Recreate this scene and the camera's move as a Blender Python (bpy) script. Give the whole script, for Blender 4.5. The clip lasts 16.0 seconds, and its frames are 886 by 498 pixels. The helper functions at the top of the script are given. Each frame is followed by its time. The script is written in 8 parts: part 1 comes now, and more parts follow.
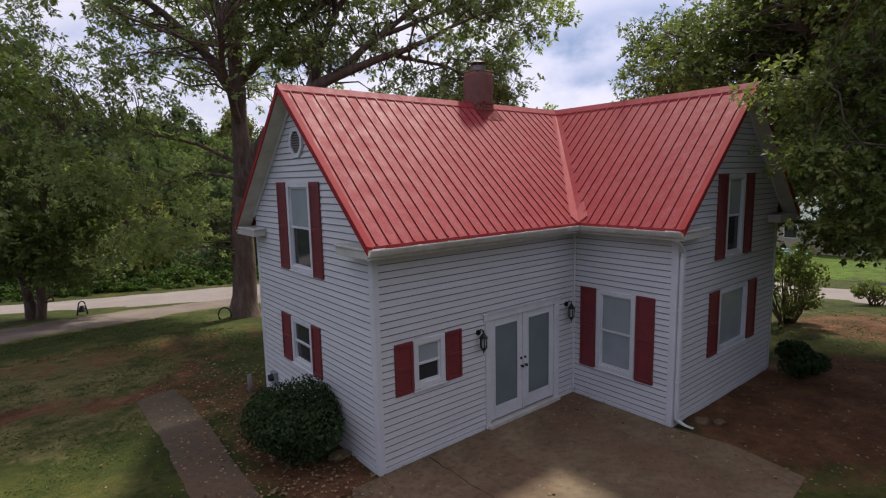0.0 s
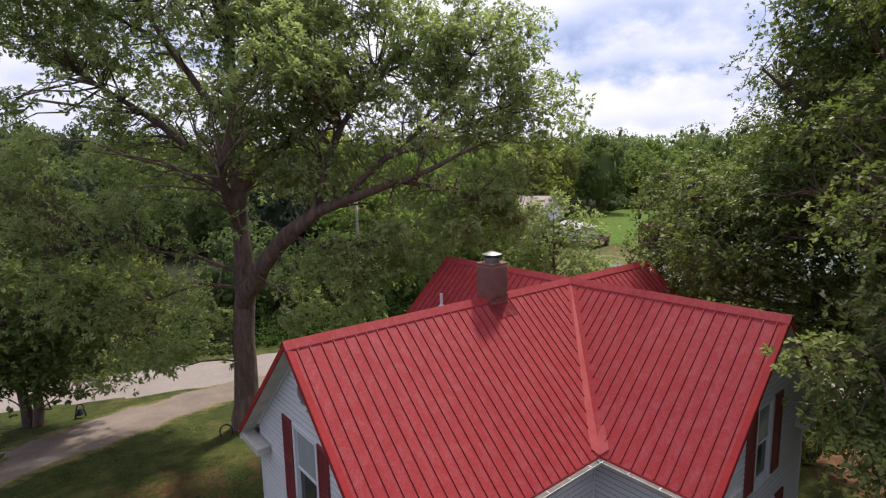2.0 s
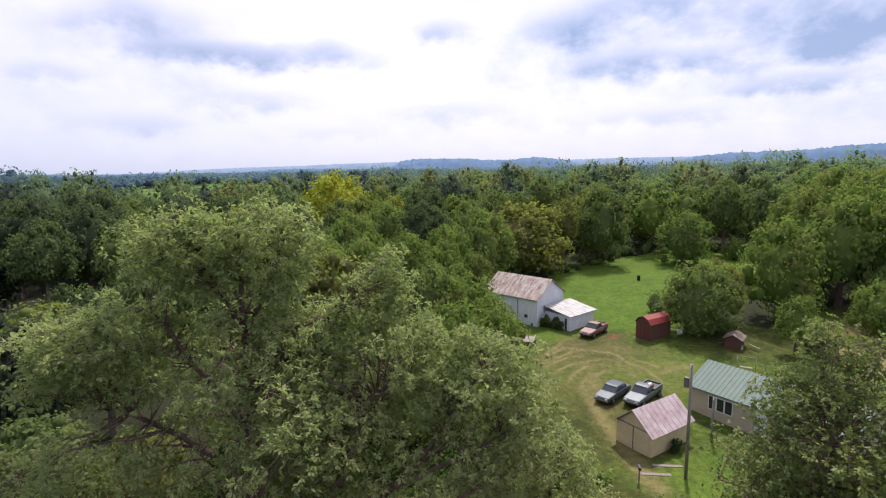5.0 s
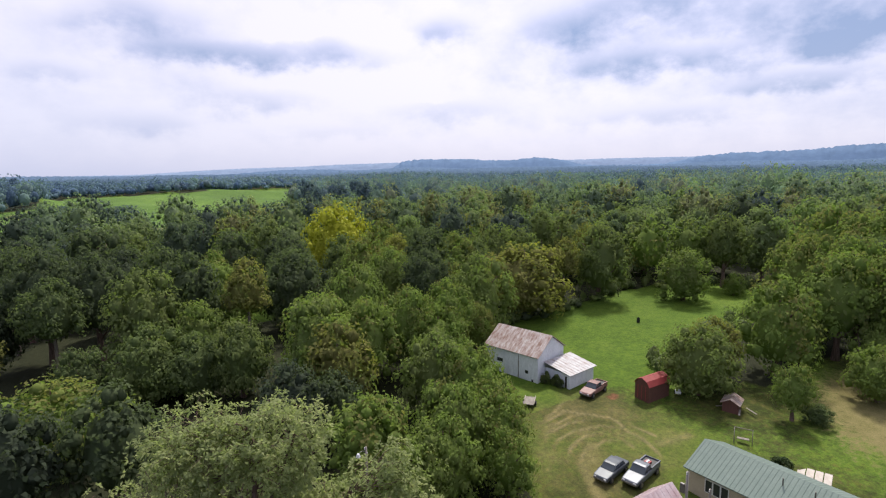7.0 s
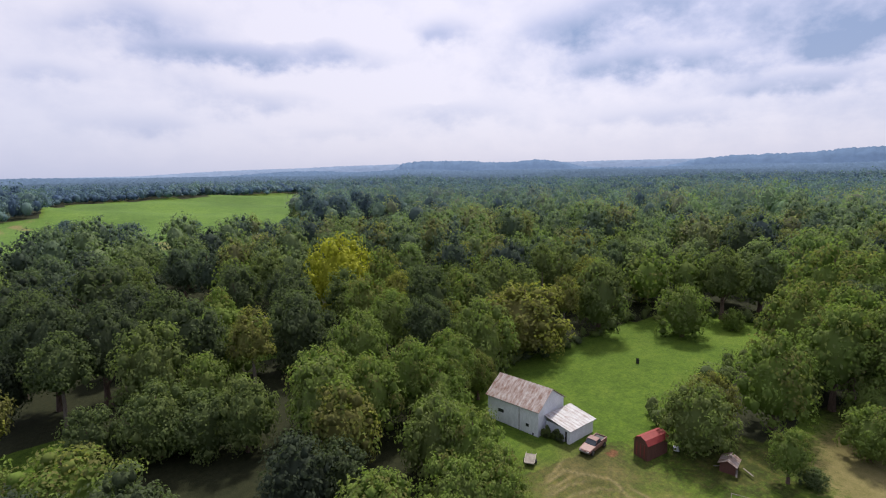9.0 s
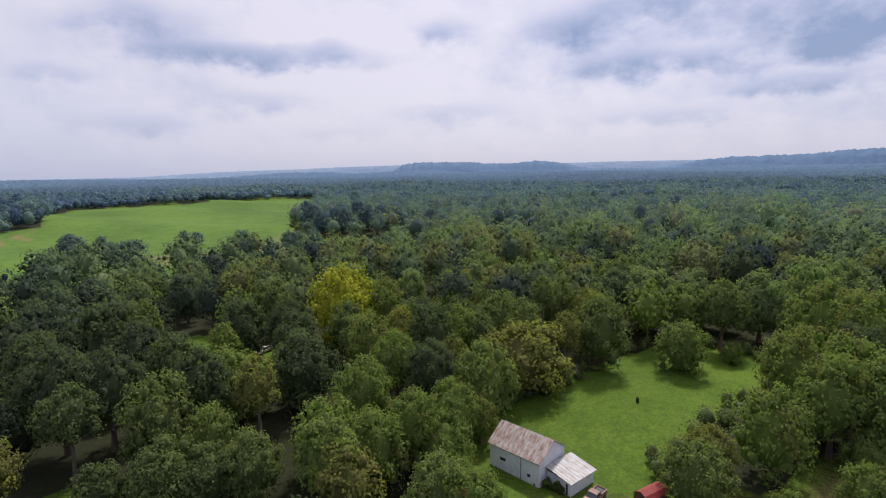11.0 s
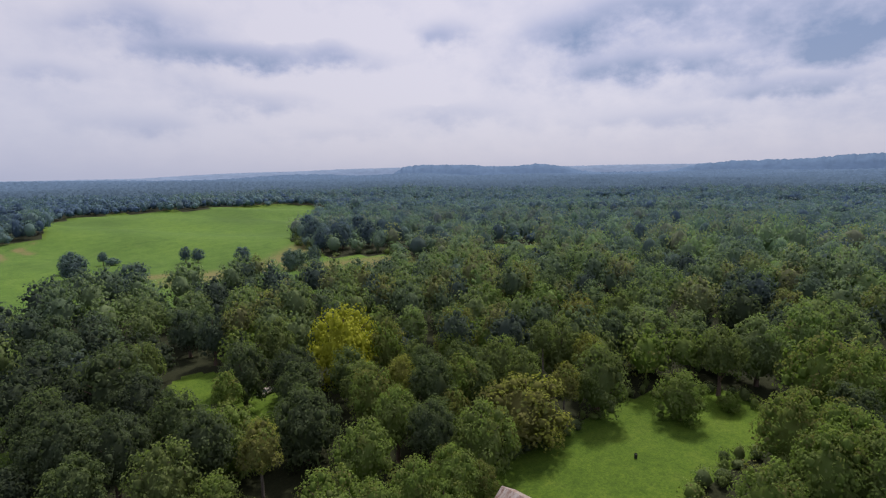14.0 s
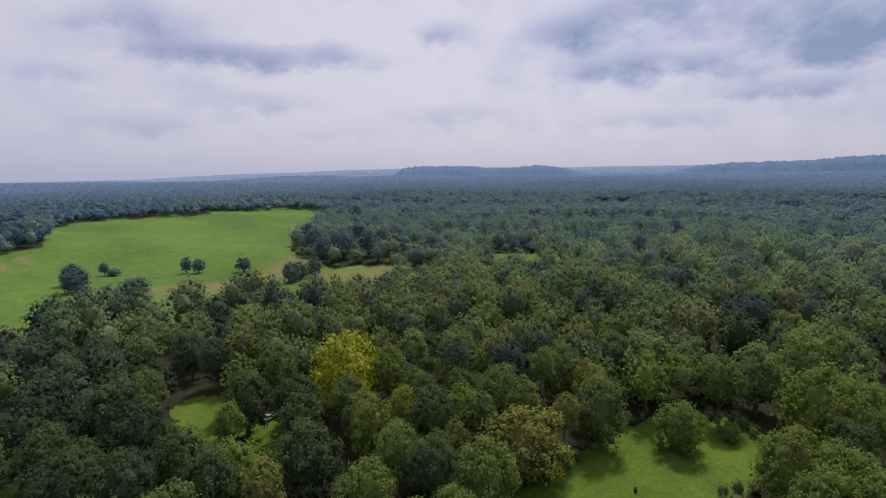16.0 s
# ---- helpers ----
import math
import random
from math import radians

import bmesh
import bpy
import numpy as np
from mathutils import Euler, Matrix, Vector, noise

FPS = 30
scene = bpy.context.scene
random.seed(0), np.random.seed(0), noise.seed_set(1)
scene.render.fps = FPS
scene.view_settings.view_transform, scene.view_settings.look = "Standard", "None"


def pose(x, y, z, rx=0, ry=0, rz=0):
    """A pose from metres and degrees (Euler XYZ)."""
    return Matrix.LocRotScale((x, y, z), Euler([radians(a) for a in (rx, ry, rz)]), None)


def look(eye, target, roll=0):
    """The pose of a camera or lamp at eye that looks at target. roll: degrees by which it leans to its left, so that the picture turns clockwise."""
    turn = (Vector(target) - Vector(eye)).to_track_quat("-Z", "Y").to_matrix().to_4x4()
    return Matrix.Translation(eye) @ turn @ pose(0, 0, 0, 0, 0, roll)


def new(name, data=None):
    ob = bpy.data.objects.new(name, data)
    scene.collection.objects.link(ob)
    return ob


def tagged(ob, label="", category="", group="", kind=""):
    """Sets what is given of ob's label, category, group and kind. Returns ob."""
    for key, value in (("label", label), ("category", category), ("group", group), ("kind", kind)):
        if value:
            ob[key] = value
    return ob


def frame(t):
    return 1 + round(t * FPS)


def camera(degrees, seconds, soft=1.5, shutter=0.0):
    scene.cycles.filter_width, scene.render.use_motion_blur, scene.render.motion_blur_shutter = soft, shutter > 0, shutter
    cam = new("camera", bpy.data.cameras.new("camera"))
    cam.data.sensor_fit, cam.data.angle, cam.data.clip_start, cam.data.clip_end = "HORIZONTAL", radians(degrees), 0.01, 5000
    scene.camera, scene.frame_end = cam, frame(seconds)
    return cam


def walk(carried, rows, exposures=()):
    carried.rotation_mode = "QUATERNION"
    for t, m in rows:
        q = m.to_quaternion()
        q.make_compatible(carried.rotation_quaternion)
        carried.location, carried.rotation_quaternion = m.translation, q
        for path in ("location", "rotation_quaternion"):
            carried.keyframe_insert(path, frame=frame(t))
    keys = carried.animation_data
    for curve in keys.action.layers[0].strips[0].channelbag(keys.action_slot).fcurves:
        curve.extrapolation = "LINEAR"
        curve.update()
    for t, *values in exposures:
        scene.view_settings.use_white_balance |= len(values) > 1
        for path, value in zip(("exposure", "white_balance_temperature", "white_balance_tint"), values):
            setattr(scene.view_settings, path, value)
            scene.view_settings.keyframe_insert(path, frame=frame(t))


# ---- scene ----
cam = camera(80.63, 16.0, 1.2)
# seconds, eye x y z, yaw, pitch, roll
ROWS = [
    (0.0, -4.210, -6.984, 4.889, -39.139, -7.824, 1.245),
    (0.5, -3.792, -6.451, 5.109, -39.169, -7.841, 1.211),
    (1.0, -3.559, -6.134, 6.073, -39.083, -7.830, 1.223),
    (1.5, -3.572, -6.029, 7.576, -39.120, -8.001, 1.092),
    (2.0, -3.606, -5.945, 9.442, -39.138, -8.282, 1.133),
    (2.5, -3.542, -5.883, 11.425, -39.015, -8.408, 1.102),
    (3.0, -3.500, -5.846, 13.536, -38.987, -8.500, 1.141),
    (3.5, -3.454, -5.816, 15.641, -38.976, -8.525, 1.140),
    (4.0, -3.401, -5.810, 17.757, -38.985, -8.604, 1.153),
    (4.5, -3.342, -5.800, 19.873, -38.953, -8.705, 1.121),
    (5.0, -3.266, -5.805, 21.992, -38.969, -8.726, 1.101),
    (7.5, -3.027, -5.685, 32.545, -38.827, -8.794, 1.238),
    (8.0, -3.020, -5.680, 34.561, -38.810, -8.786, 1.246),
    (8.5, -3.039, -5.657, 36.577, -38.802, -8.735, 1.186),
    (9.0, -3.076, -5.613, 38.587, -38.796, -8.702, 1.141),
    (11.5, -3.304, -5.406, 48.668, -38.782, -8.687, 1.094),
    (12.0, -3.260, -5.350, 50.574, -38.811, -8.658, 1.048),
    (12.5, -3.205, -5.301, 52.457, -38.786, -8.627, 1.015),
    (13.0, -3.142, -5.230, 54.326, -38.766, -8.589, 0.943),
    (13.5, -3.087, -5.138, 56.163, -38.788, -8.583, 0.939),
    (14.0, -3.050, -5.034, 57.986, -38.760, -8.571, 0.861),
    (14.5, -3.042, -4.932, 59.800, -38.759, -8.544, 0.830),
    (15.0, -3.060, -4.848, 61.604, -38.743, -8.520, 0.814),
    (15.5, -3.089, -4.793, 63.398, -38.735, -8.524, 0.820),
    (16.0, -3.118, -4.756, 65.193, -38.767, -8.534, 0.804),
]
EXPOSURES = [(0.0, 0.22), (1.0, 0.22), (1.5, 0.31), (2.0, 0.46), (2.5, 0.66), (3.0, 0.96), (3.5, 1.05), (4.2, 0.80), (5.0, 0.44), (7.5, 0.3), (9.0, 0.15), (12.0, -0.05), (16.0, -0.23)]
walk(cam, [(t, pose(x, y, z, 90 + pitch, roll, yaw)) for t, x, y, z, yaw, pitch, roll in ROWS], EXPOSURES)

# ---- world and sun ----
SUN_AZ = 60.0      # degrees from +y towards +x
SUN_EL = 55.0
world = bpy.data.worlds.new("world")
scene.world = world
world.use_nodes = True
wn, wl = world.node_tree.nodes, world.node_tree.links
wn.clear()


def wmath(op, a, b=None, clamp=False):
    n = wn.new("ShaderNodeMath")
    n.operation, n.use_clamp = op, clamp
    for i, v in enumerate((a, b)):
        if v is None:
            continue
        if isinstance(v, (int, float)):
            n.inputs[i].default_value = v
        else:
            wl.new(v, n.inputs[i])
    return n.outputs[0]


sky = wn.new("ShaderNodeTexSky")
sky.sky_type, sky.sun_disc = "NISHITA", False
sky.sun_elevation, sky.sun_rotation = radians(SUN_EL), radians(SUN_AZ)
sky.dust_density, sky.air_density = 2.0, 1.0
coord = wn.new("ShaderNodeTexCoord")
sep = wn.new("ShaderNodeSeparateXYZ")
wl.new(coord.outputs["Generated"], sep.inputs[0])
dx, dy, dz = sep.outputs
# direction on a cloud deck overhead
rise = wmath("ADD", wmath("MAXIMUM", dz, 0.0), 0.10)
px, py = wmath("DIVIDE", dx, rise), wmath("DIVIDE", dy, rise)
deck = wn.new("ShaderNodeCombineXYZ")
wl.new(px, deck.inputs[0])
wl.new(py, deck.inputs[1])
# azimuth from the middle of the walk's view, elevation, both in degrees
azimuth = wmath("MULTIPLY", wmath("ARCTAN2", dx, dy), 57.2958)
azimuth = wmath("SUBTRACT", azimuth, 38.8)
elevation = wmath("MULTIPLY", wmath("ARCSINE", dz), 57.2958)
flat = wn.new("ShaderNodeCombineXYZ")
wl.new(azimuth, flat.inputs[0])
wl.new(elevation, flat.inputs[1])


def wnoise(vector, scale, detail, rough=0.55):
    n = wn.new("ShaderNodeTexNoise")
    n.inputs["Scale"].default_value, n.inputs["Detail"].default_value = scale, detail
    n.inputs["Roughness"].default_value = rough
    wl.new(vector, n.inputs["Vector"])
    return n.outputs["Fac"]


# puffs: rounded billows, wider than high
puff = wn.new("ShaderNodeMapping")
puff.inputs["Scale"].default_value = (0.24, 0.34, 1.0)
wl.new(flat.outputs[0], puff.inputs[0])
billow = wmath("SUBTRACT", wnoise(puff.outputs[0], 1.0, 9, 0.58), 0.5)
drift = wmath("SUBTRACT", wnoise(puff.outputs[0], 0.40, 5, 0.5), 0.5)
wa = wmath("ADD", azimuth, wmath("MULTIPLY", drift, 9.0))
we = wmath("ADD", elevation, wmath("MULTIPLY", billow, 3.4))
# grey bases of the cumulus and their sunlit heads: azimuth, elevation, half width, half height, depth
CLOUDS = [(-17, 11.3, 9.5, 1.15, 0.50), (-24.5, 11.1, 6, 1.25, 0.34), (-12.0, 12.4, 2.2, 1.1, 0.30), (-30, 13.9, 4.5, 1.9, 0.34), (-24.5, 13.4, 6, 1.5, 0.24),
          (0.3, 13.7, 2.7, 1.25, 0.40), (12.5, 13.3, 4.8, 1.7, 0.46), (19.5, 14.8, 6, 1.6, 0.42), (20.5, 9.7, 7, 1.1, 0.46), (15.5, 10.6, 10, 2.6, 0.26),
          (35, 11.2, 10, 3.3, 0.50), (40, 9.6, 6, 2.0, 0.24), (30, 15.2, 14, 3.0, 0.22), (33, 6.7, 5, 0.75, 0.42), (-19.5, 6.9, 7, 1.2, 0.30), (-25, 8.6, 4, 1.2, 0.18),
          (-29.5, 4.6, 4.5, 1.0, 0.22), (0.5, 5.7, 6.5, 1.25, 0.26), (22.5, 4.6, 8, 0.9, 0.24), (-35.5, 8.7, 3.4, 0.8, 0.24), (-10, 4.0, 8, 0.8, 0.12),
          (20, 21.0, 16, 3.0, 0.42), (-26, 19.5, 9, 2.0, 0.40), (48, 12, 8, 5, 0.36),
          (44, 7, 20, 10, 0.16), (-12, 9, 16, 7, -0.10), (-15.5, 13.8, 4.6, 1.4, -0.22), (-34, 14.8, 4, 1.0, -0.16), (26.5, 10.9, 2.6, 0.8, -0.16), (37.5, 7.9, 4, 0.45, -0.14), (-1, 7.0, 2.4, 0.4, -0.10)]
grey = None
for az, el, w, h, depth in CLOUDS:
    u = wmath("DIVIDE", wmath("SUBTRACT", wa, az), w)
    v = wmath("DIVIDE", wmath("SUBTRACT", we, el), h)
    r2 = wmath("ADD", wmath("MULTIPLY", u, u), wmath("MULTIPLY", v, v))
    g = wmath("MULTIPLY", wmath("POWER", 2.71828, wmath("MULTIPLY", wmath("POWER", r2, 1.25), -1.0)), depth)
    grey = g if grey is None else wmath("ADD", grey, g)
# the billows bite into the soft bases and lie faintly over all the deck
grey = wmath("MULTIPLY", grey, wmath("ADD", 1.08, wmath("MULTIPLY", billow, 2.3)))
wide = wmath("MULTIPLY", wmath("SUBTRACT", wnoise(deck.outputs[0], 0.55, 6, 0.6), 0.45), 1.3)
grey = wmath("ADD", grey, wmath("MULTIPLY", wmath("MAXIMUM", wide, 0.0), 0.10))
grey = wmath("ADD", grey, wmath("MULTIPLY", wmath("MAXIMUM", billow, -0.12), 0.45))
grey = wmath("ADD", grey, 0.045, True)
cloud_ramp = wn.new("ShaderNodeValToRGB")
e = cloud_ramp.color_ramp.elements
e[0].position, e[0].color = 0.0, (0.895, 0.86, 1.0, 1)
e[1].position, e[1].color = 1.0, (0.27, 0.36, 0.60, 1)
mid = cloud_ramp.color_ramp.elements.new(0.45)
mid.color = (0.57, 0.60, 0.83, 1)
wl.new(grey, cloud_ramp.inputs[0])
# haze near the horizon
haze = wmath("POWER", 2.71828, wmath("MULTIPLY", wmath("MAXIMUM", elevation, 0.0), -0.28))
hazed = wn.new("ShaderNodeMixRGB")
hazed.inputs[2].default_value = (0.67, 0.685, 0.86, 1)
wl.new(wmath("MULTIPLY", haze, 0.85), hazed.inputs[0])
wl.new(cloud_ramp.outputs[0], hazed.inputs[1])
# the cloud layer is brighter on the sun's side
sx, sy, sz = (math.sin(radians(SUN_AZ)) * math.cos(radians(SUN_EL)), math.cos(radians(SUN_AZ)) * math.cos(radians(SUN_EL)), math.sin(radians(SUN_EL)))
toward = wmath("ADD", wmath("ADD", wmath("MULTIPLY", dx, sx), wmath("MULTIPLY", dy, sy)), wmath("MULTIPLY", dz, sz))
glow = wmath("ADD", wmath("MULTIPLY", wmath("ADD", toward, 1.0), 0.28), 0.46)
back_sky = wn.new("ShaderNodeBackground")
back_sky.inputs[1].default_value = 0.10
wl.new(sky.outputs[0], back_sky.inputs[0])
back_cloud = wn.new("ShaderNodeBackground")
wl.new(glow, back_cloud.inputs[1])
# away from the sun the sky between the clouds is bluer
away = wn.new("ShaderNodeMixRGB")
away.blend_type = "MULTIPLY"
away.inputs[2].default_value = (0.72, 0.88, 1.16, 1)
wl.new(wmath("MULTIPLY", wmath("SUBTRACT", 0.55, toward), 0.9, True), away.inputs[0])
wl.new(hazed.outputs[0], away.inputs[1])
wl.new(away.outputs[0], back_cloud.inputs[0])
cover = wn.new("ShaderNodeMixShader")
cover.inputs[0].default_value = 0.88
wl.new(back_sky.outputs[0], cover.inputs[1])
wl.new(back_cloud.outputs[0], cover.inputs[2])
wout = wn.new("ShaderNodeOutputWorld")
wl.new(cover.outputs[0], wout.inputs[0])

sun_data = bpy.data.lights.new("sun", "SUN")
sun_data.energy, sun_data.angle, sun_data.color = 3.8, radians(5.0), (1.0, 0.95, 0.86)
sun = new("sun", sun_data)
sun_to = Vector((math.sin(radians(SUN_AZ)) * math.cos(radians(SUN_EL)), math.cos(radians(SUN_AZ)) * math.cos(radians(SUN_EL)), math.sin(radians(SUN_EL))))
sun.matrix_world = look(sun_to * 200, (0, 0, 0))

# ---- materials ----
def material(name, rough=0.6, metal=0.0, spec=0.5):
    m = bpy.data.materials.new(name)
    m.use_nodes = True
    b = m.node_tree.nodes["Principled BSDF"]
    b.inputs["Roughness"].default_value, b.inputs["Metallic"].default_value = rough, metal
    b.inputs["Specular IOR Level"].default_value = spec
    return m, m.node_tree.nodes, m.node_tree.links, b


def noise_fac(nodes, links, scale, detail=4.0, rough=0.6, stretch=None, out="Object"):
    tc = nodes.new("ShaderNodeTexCoord")
    n = nodes.new("ShaderNodeTexNoise")
    n.inputs["Scale"].default_value, n.inputs["Detail"].default_value, n.inputs["Roughness"].default_value = scale, detail, rough
    if stretch:
        mp = nodes.new("ShaderNodeMapping")
        mp.inputs["Scale"].default_value = stretch
        links.new(tc.outputs[out], mp.inputs[0])
        links.new(mp.outputs[0], n.inputs["Vector"])
    else:
        links.new(tc.outputs[out], n.inputs["Vector"])
    return n.outputs["Fac"]


def ramp(nodes, links, fac, stops):
    r = nodes.new("ShaderNodeValToRGB")
    el = r.color_ramp.elements
    el[0].position, el[0].color = stops[0][0], (*stops[0][1], 1)
    el[1].position, el[1].color = stops[-1][0], (*stops[-1][1], 1)
    for p, c in stops[1:-1]:
        el.new(p).color = (*c, 1)
    links.new(fac, r.inputs[0])
    return r.outputs[0]


def mix(nodes, links, fac, a, b, mode="MIX"):
    n = nodes.new("ShaderNodeMixRGB")
    n.blend_type = mode
    for i, v in enumerate((fac, a, b)):
        if isinstance(v, (int, float)):
            n.inputs[i].default_value = v
        elif isinstance(v, tuple):
            n.inputs[i].default_value = (*v, 1)
        else:
            links.new(v, n.inputs[i])
    return n.outputs[0]


def bump(nodes, links, b, fac, strength, distance):
    n = nodes.new("ShaderNodeBump")
    n.inputs["Strength"].default_value, n.inputs["Distance"].default_value = strength, distance
    links.new(fac, n.inputs["Height"])
    links.new(n.outputs[0], b.inputs["Normal"])


def painted(name, light, dark, rough=0.5, scale=1.5, grain=40.0, metal=0.0, relief=0.15, spec=0.5, stretch=None, low=0.3, high=0.75):
    """Two tones mixed at a broad scale, with a finer grain."""
    m, n, l, b = material(name, rough, metal, spec)
    broad = noise_fac(n, l, scale, 5, 0.65, stretch)
    base = ramp(n, l, broad, [(low, dark), (high, light)])
    fine = noise_fac(n, l, grain, 3, 0.6, stretch)
    g = ramp(n, l, fine, [(0.3, (0.82, 0.82, 0.82)), (0.7, (1.0, 1.0, 1.0))])
    l.new(mix(n, l, 1.0, base, g, "MULTIPLY"), b.inputs["Base Color"])
    if relief:
        bump(n, l, b, fine, relief, 0.01)
    return m


def pieces(name, light, dark, rough=0.6, grain=30.0, stretch=None, relief=0.2, spread=0.12, spec=0.5):
    """As painted, with each piece a little lighter or darker."""
    m = painted(name, light, dark, rough, 1.2, grain, 0.0, relief, spec, stretch)
    n, l = m.node_tree.nodes, m.node_tree.links
    b = n["Principled BSDF"]
    src = b.inputs["Base Color"].links[0].from_socket
    info = n.new("ShaderNodeObjectInfo")
    v = ramp(n, l, info.outputs["Random"], [(0.0, (1 - spread,) * 3), (1.0, (1.0, 1.0, 1.0))])
    l.new(mix(n, l, 1.0, src, v, "MULTIPLY"), b.inputs["Base Color"])
    return m


SIDING = pieces("vinyl_siding", (0.71, 0.70, 0.70), (0.62, 0.61, 0.612), 0.5, 18.0, (1, 1, 6), 0.06, 0.06)
TRIM = painted("white_trim", (0.74, 0.74, 0.76), (0.62, 0.62, 0.63), 0.45, 2.0, 50.0, relief=0.05)
SOFFIT = painted("aged_soffit", (0.70, 0.66, 0.58), (0.52, 0.46, 0.38), 0.6, 3.0, 30.0)
GUTTER = painted("almond_gutter", (0.66, 0.64, 0.59), (0.46, 0.43, 0.37), 0.4, 2.5, 30.0, relief=0.05)
FASCIA = painted("dark_red_trim", (0.34, 0.026, 0.026), (0.24, 0.017, 0.019), 0.75, 2.0, 30.0, spec=0.2)
SHUTTER = painted("red_shutter", (0.23, 0.032, 0.036), (0.15, 0.022, 0.026), 0.55, 3.0, 40.0)
BRASS = painted("dark_bronze", (0.05, 0.045, 0.04), (0.02, 0.02, 0.02), 0.4, 5.0, 60.0, 0.7)
STEEL = painted("galvanised_steel", (0.30, 0.29, 0.28), (0.16, 0.15, 0.14), 0.55, 3.0, 30.0, 0.8)
PLASTIC_GREY = painted("grey_meter", (0.30, 0.31, 0.32), (0.18, 0.18, 0.19), 0.5, 5.0, 40.0)


def roof_red():
    m, n, l, b = material("red_roof_metal", 0.6, 0.0, 0.16)
    broad = noise_fac(n, l, 0.45, 5, 0.65)
    base = ramp(n, l, broad, [(0.25, (0.290, 0.027, 0.031)), (0.75, (0.350, 0.041, 0.042))])
    chalk = noise_fac(n, l, 5.5, 7, 0.75, (1.0, 1.0, 0.22))
    faded = ramp(n, l, chalk, [(0.44, (0, 0, 0)), (0.80, (0.30, 0.30, 0.30))])
    col = mix(n, l, faded, base, (0.46, 0.20, 0.225))
    speck = ramp(n, l, noise_fac(n, l, 34.0, 4, 0.75), [(0.34, (0.72, 0.70, 0.70)), (0.62, (1.06, 1.06, 1.06))])
    l.new(mix(n, l, 1.0, col, speck, "MULTIPLY"), b.inputs["Base Color"])
    streak = noise_fac(n, l, 5.0, 4, 0.6, (1.0, 1.0, 0.12))
    rg = ramp(n, l, streak, [(0.3, (0.52, 0.52, 0.52)), (0.7, (0.72, 0.72, 0.72))])
    l.new(rg, b.inputs["Roughness"])
    bump(n, l, b, noise_fac(n, l, 1.6, 2, 0.5), 0.10, 0.03)
    return m


ROOF_RED = roof_red()
# darker red that paints the shadow line along each roof rib
RIB_SHADE = painted("rib_flank_shadow", (0.20, 0.022, 0.022), (0.12, 0.016, 0.016), 0.8, 2.0, 30.0, spec=0.1)


def brick_mat():
    m = pieces("old_brick", (0.33, 0.10, 0.075), (0.21, 0.06, 0.048), 0.85, 45.0, None, 0.4, 0.18)
    return m


BRICK = brick_mat()
PARGE = painted("red_brown_parging", (0.25, 0.105, 0.085), (0.155, 0.068, 0.056), 0.9, 4.5, 40.0, relief=0.35)
MORTAR = painted("mortar", (0.26, 0.12, 0.095), (0.15, 0.065, 0.05), 0.9, 6.0, 70.0, relief=0.4)


def glass(name, tint, rough=0.06):
    m, n, l, b = material(name, rough, 0.0, 0.4)
    wob = noise_fac(n, l, 2.2, 1)
    l.new(ramp(n, l, wob, [(0.2, tuple(c * 0.85 for c in tint)), (0.8, tint)]), b.inputs["Base Color"])
    bump(n, l, b, wob, 0.03, 0.02)
    b.inputs["Coat Weight"].default_value = 0.0
    return m


GLASS_DARK = glass("window_glass_dark", (0.035, 0.037, 0.042))
GLASS_PALE = glass("pale_glass_blind_and_reflection", (0.32, 0.35, 0.36))
GLASS_DOOR = glass("door_glass_with_sheer", (0.165, 0.200, 0.205))
CAR_GLASS = glass("car_glass", (0.05, 0.062, 0.075))


def concrete(name, stops):
    m, n, l, b = material(name, 0.85)
    broad = noise_fac(n, l, 0.55, 6, 0.7)
    base = ramp(n, l, broad, stops)
    rust = ramp(n, l, noise_fac(n, l, 0.35, 5, 0.7), [(0.46, (0, 0, 0)), (0.66, (0.6, 0.6, 0.6))])
    base = mix(n, l, rust, base, (0.155, 0.075, 0.040))
    fine = noise_fac(n, l, 9.0, 6, 0.7)
    spots = ramp(n, l, fine, [(0.32, (0.66, 0.63, 0.60)), (0.52, (1, 1, 1))])
    specks = ramp(n, l, noise_fac(n, l, 26.0, 2, 0.5), [(0.70, (0, 0, 0)), (0.76, (0.7, 0.7, 0.7))])
    col = mix(n, l, 1.0, base, spots, "MULTIPLY")
    l.new(mix(n, l, specks, col, (0.34, 0.29, 0.22)), b.inputs["Base Color"])
    bump(n, l, b, noise_fac(n, l, 60.0, 4), 0.3, 0.01)
    return m


CONCRETE = concrete("stained_concrete", [(0.28, (0.070, 0.045, 0.023)), (0.46, (0.125, 0.085, 0.045)), (0.62, (0.190, 0.136, 0.076)), (0.82, (0.29, 0.22, 0.132))])
WALK = concrete("worn_earthy_concrete", [(0.28, (0.044, 0.031, 0.017)), (0.5, (0.074, 0.053, 0.030)), (0.66, (0.10, 0.075, 0.044)), (0.85, (0.15, 0.112, 0.066))])
FLASHING = painted("faded_red_flashing", (0.46, 0.11, 0.105), (0.38, 0.048, 0.046), 0.5, 1.5, 14.0, stretch=(1, 1, 0.4))


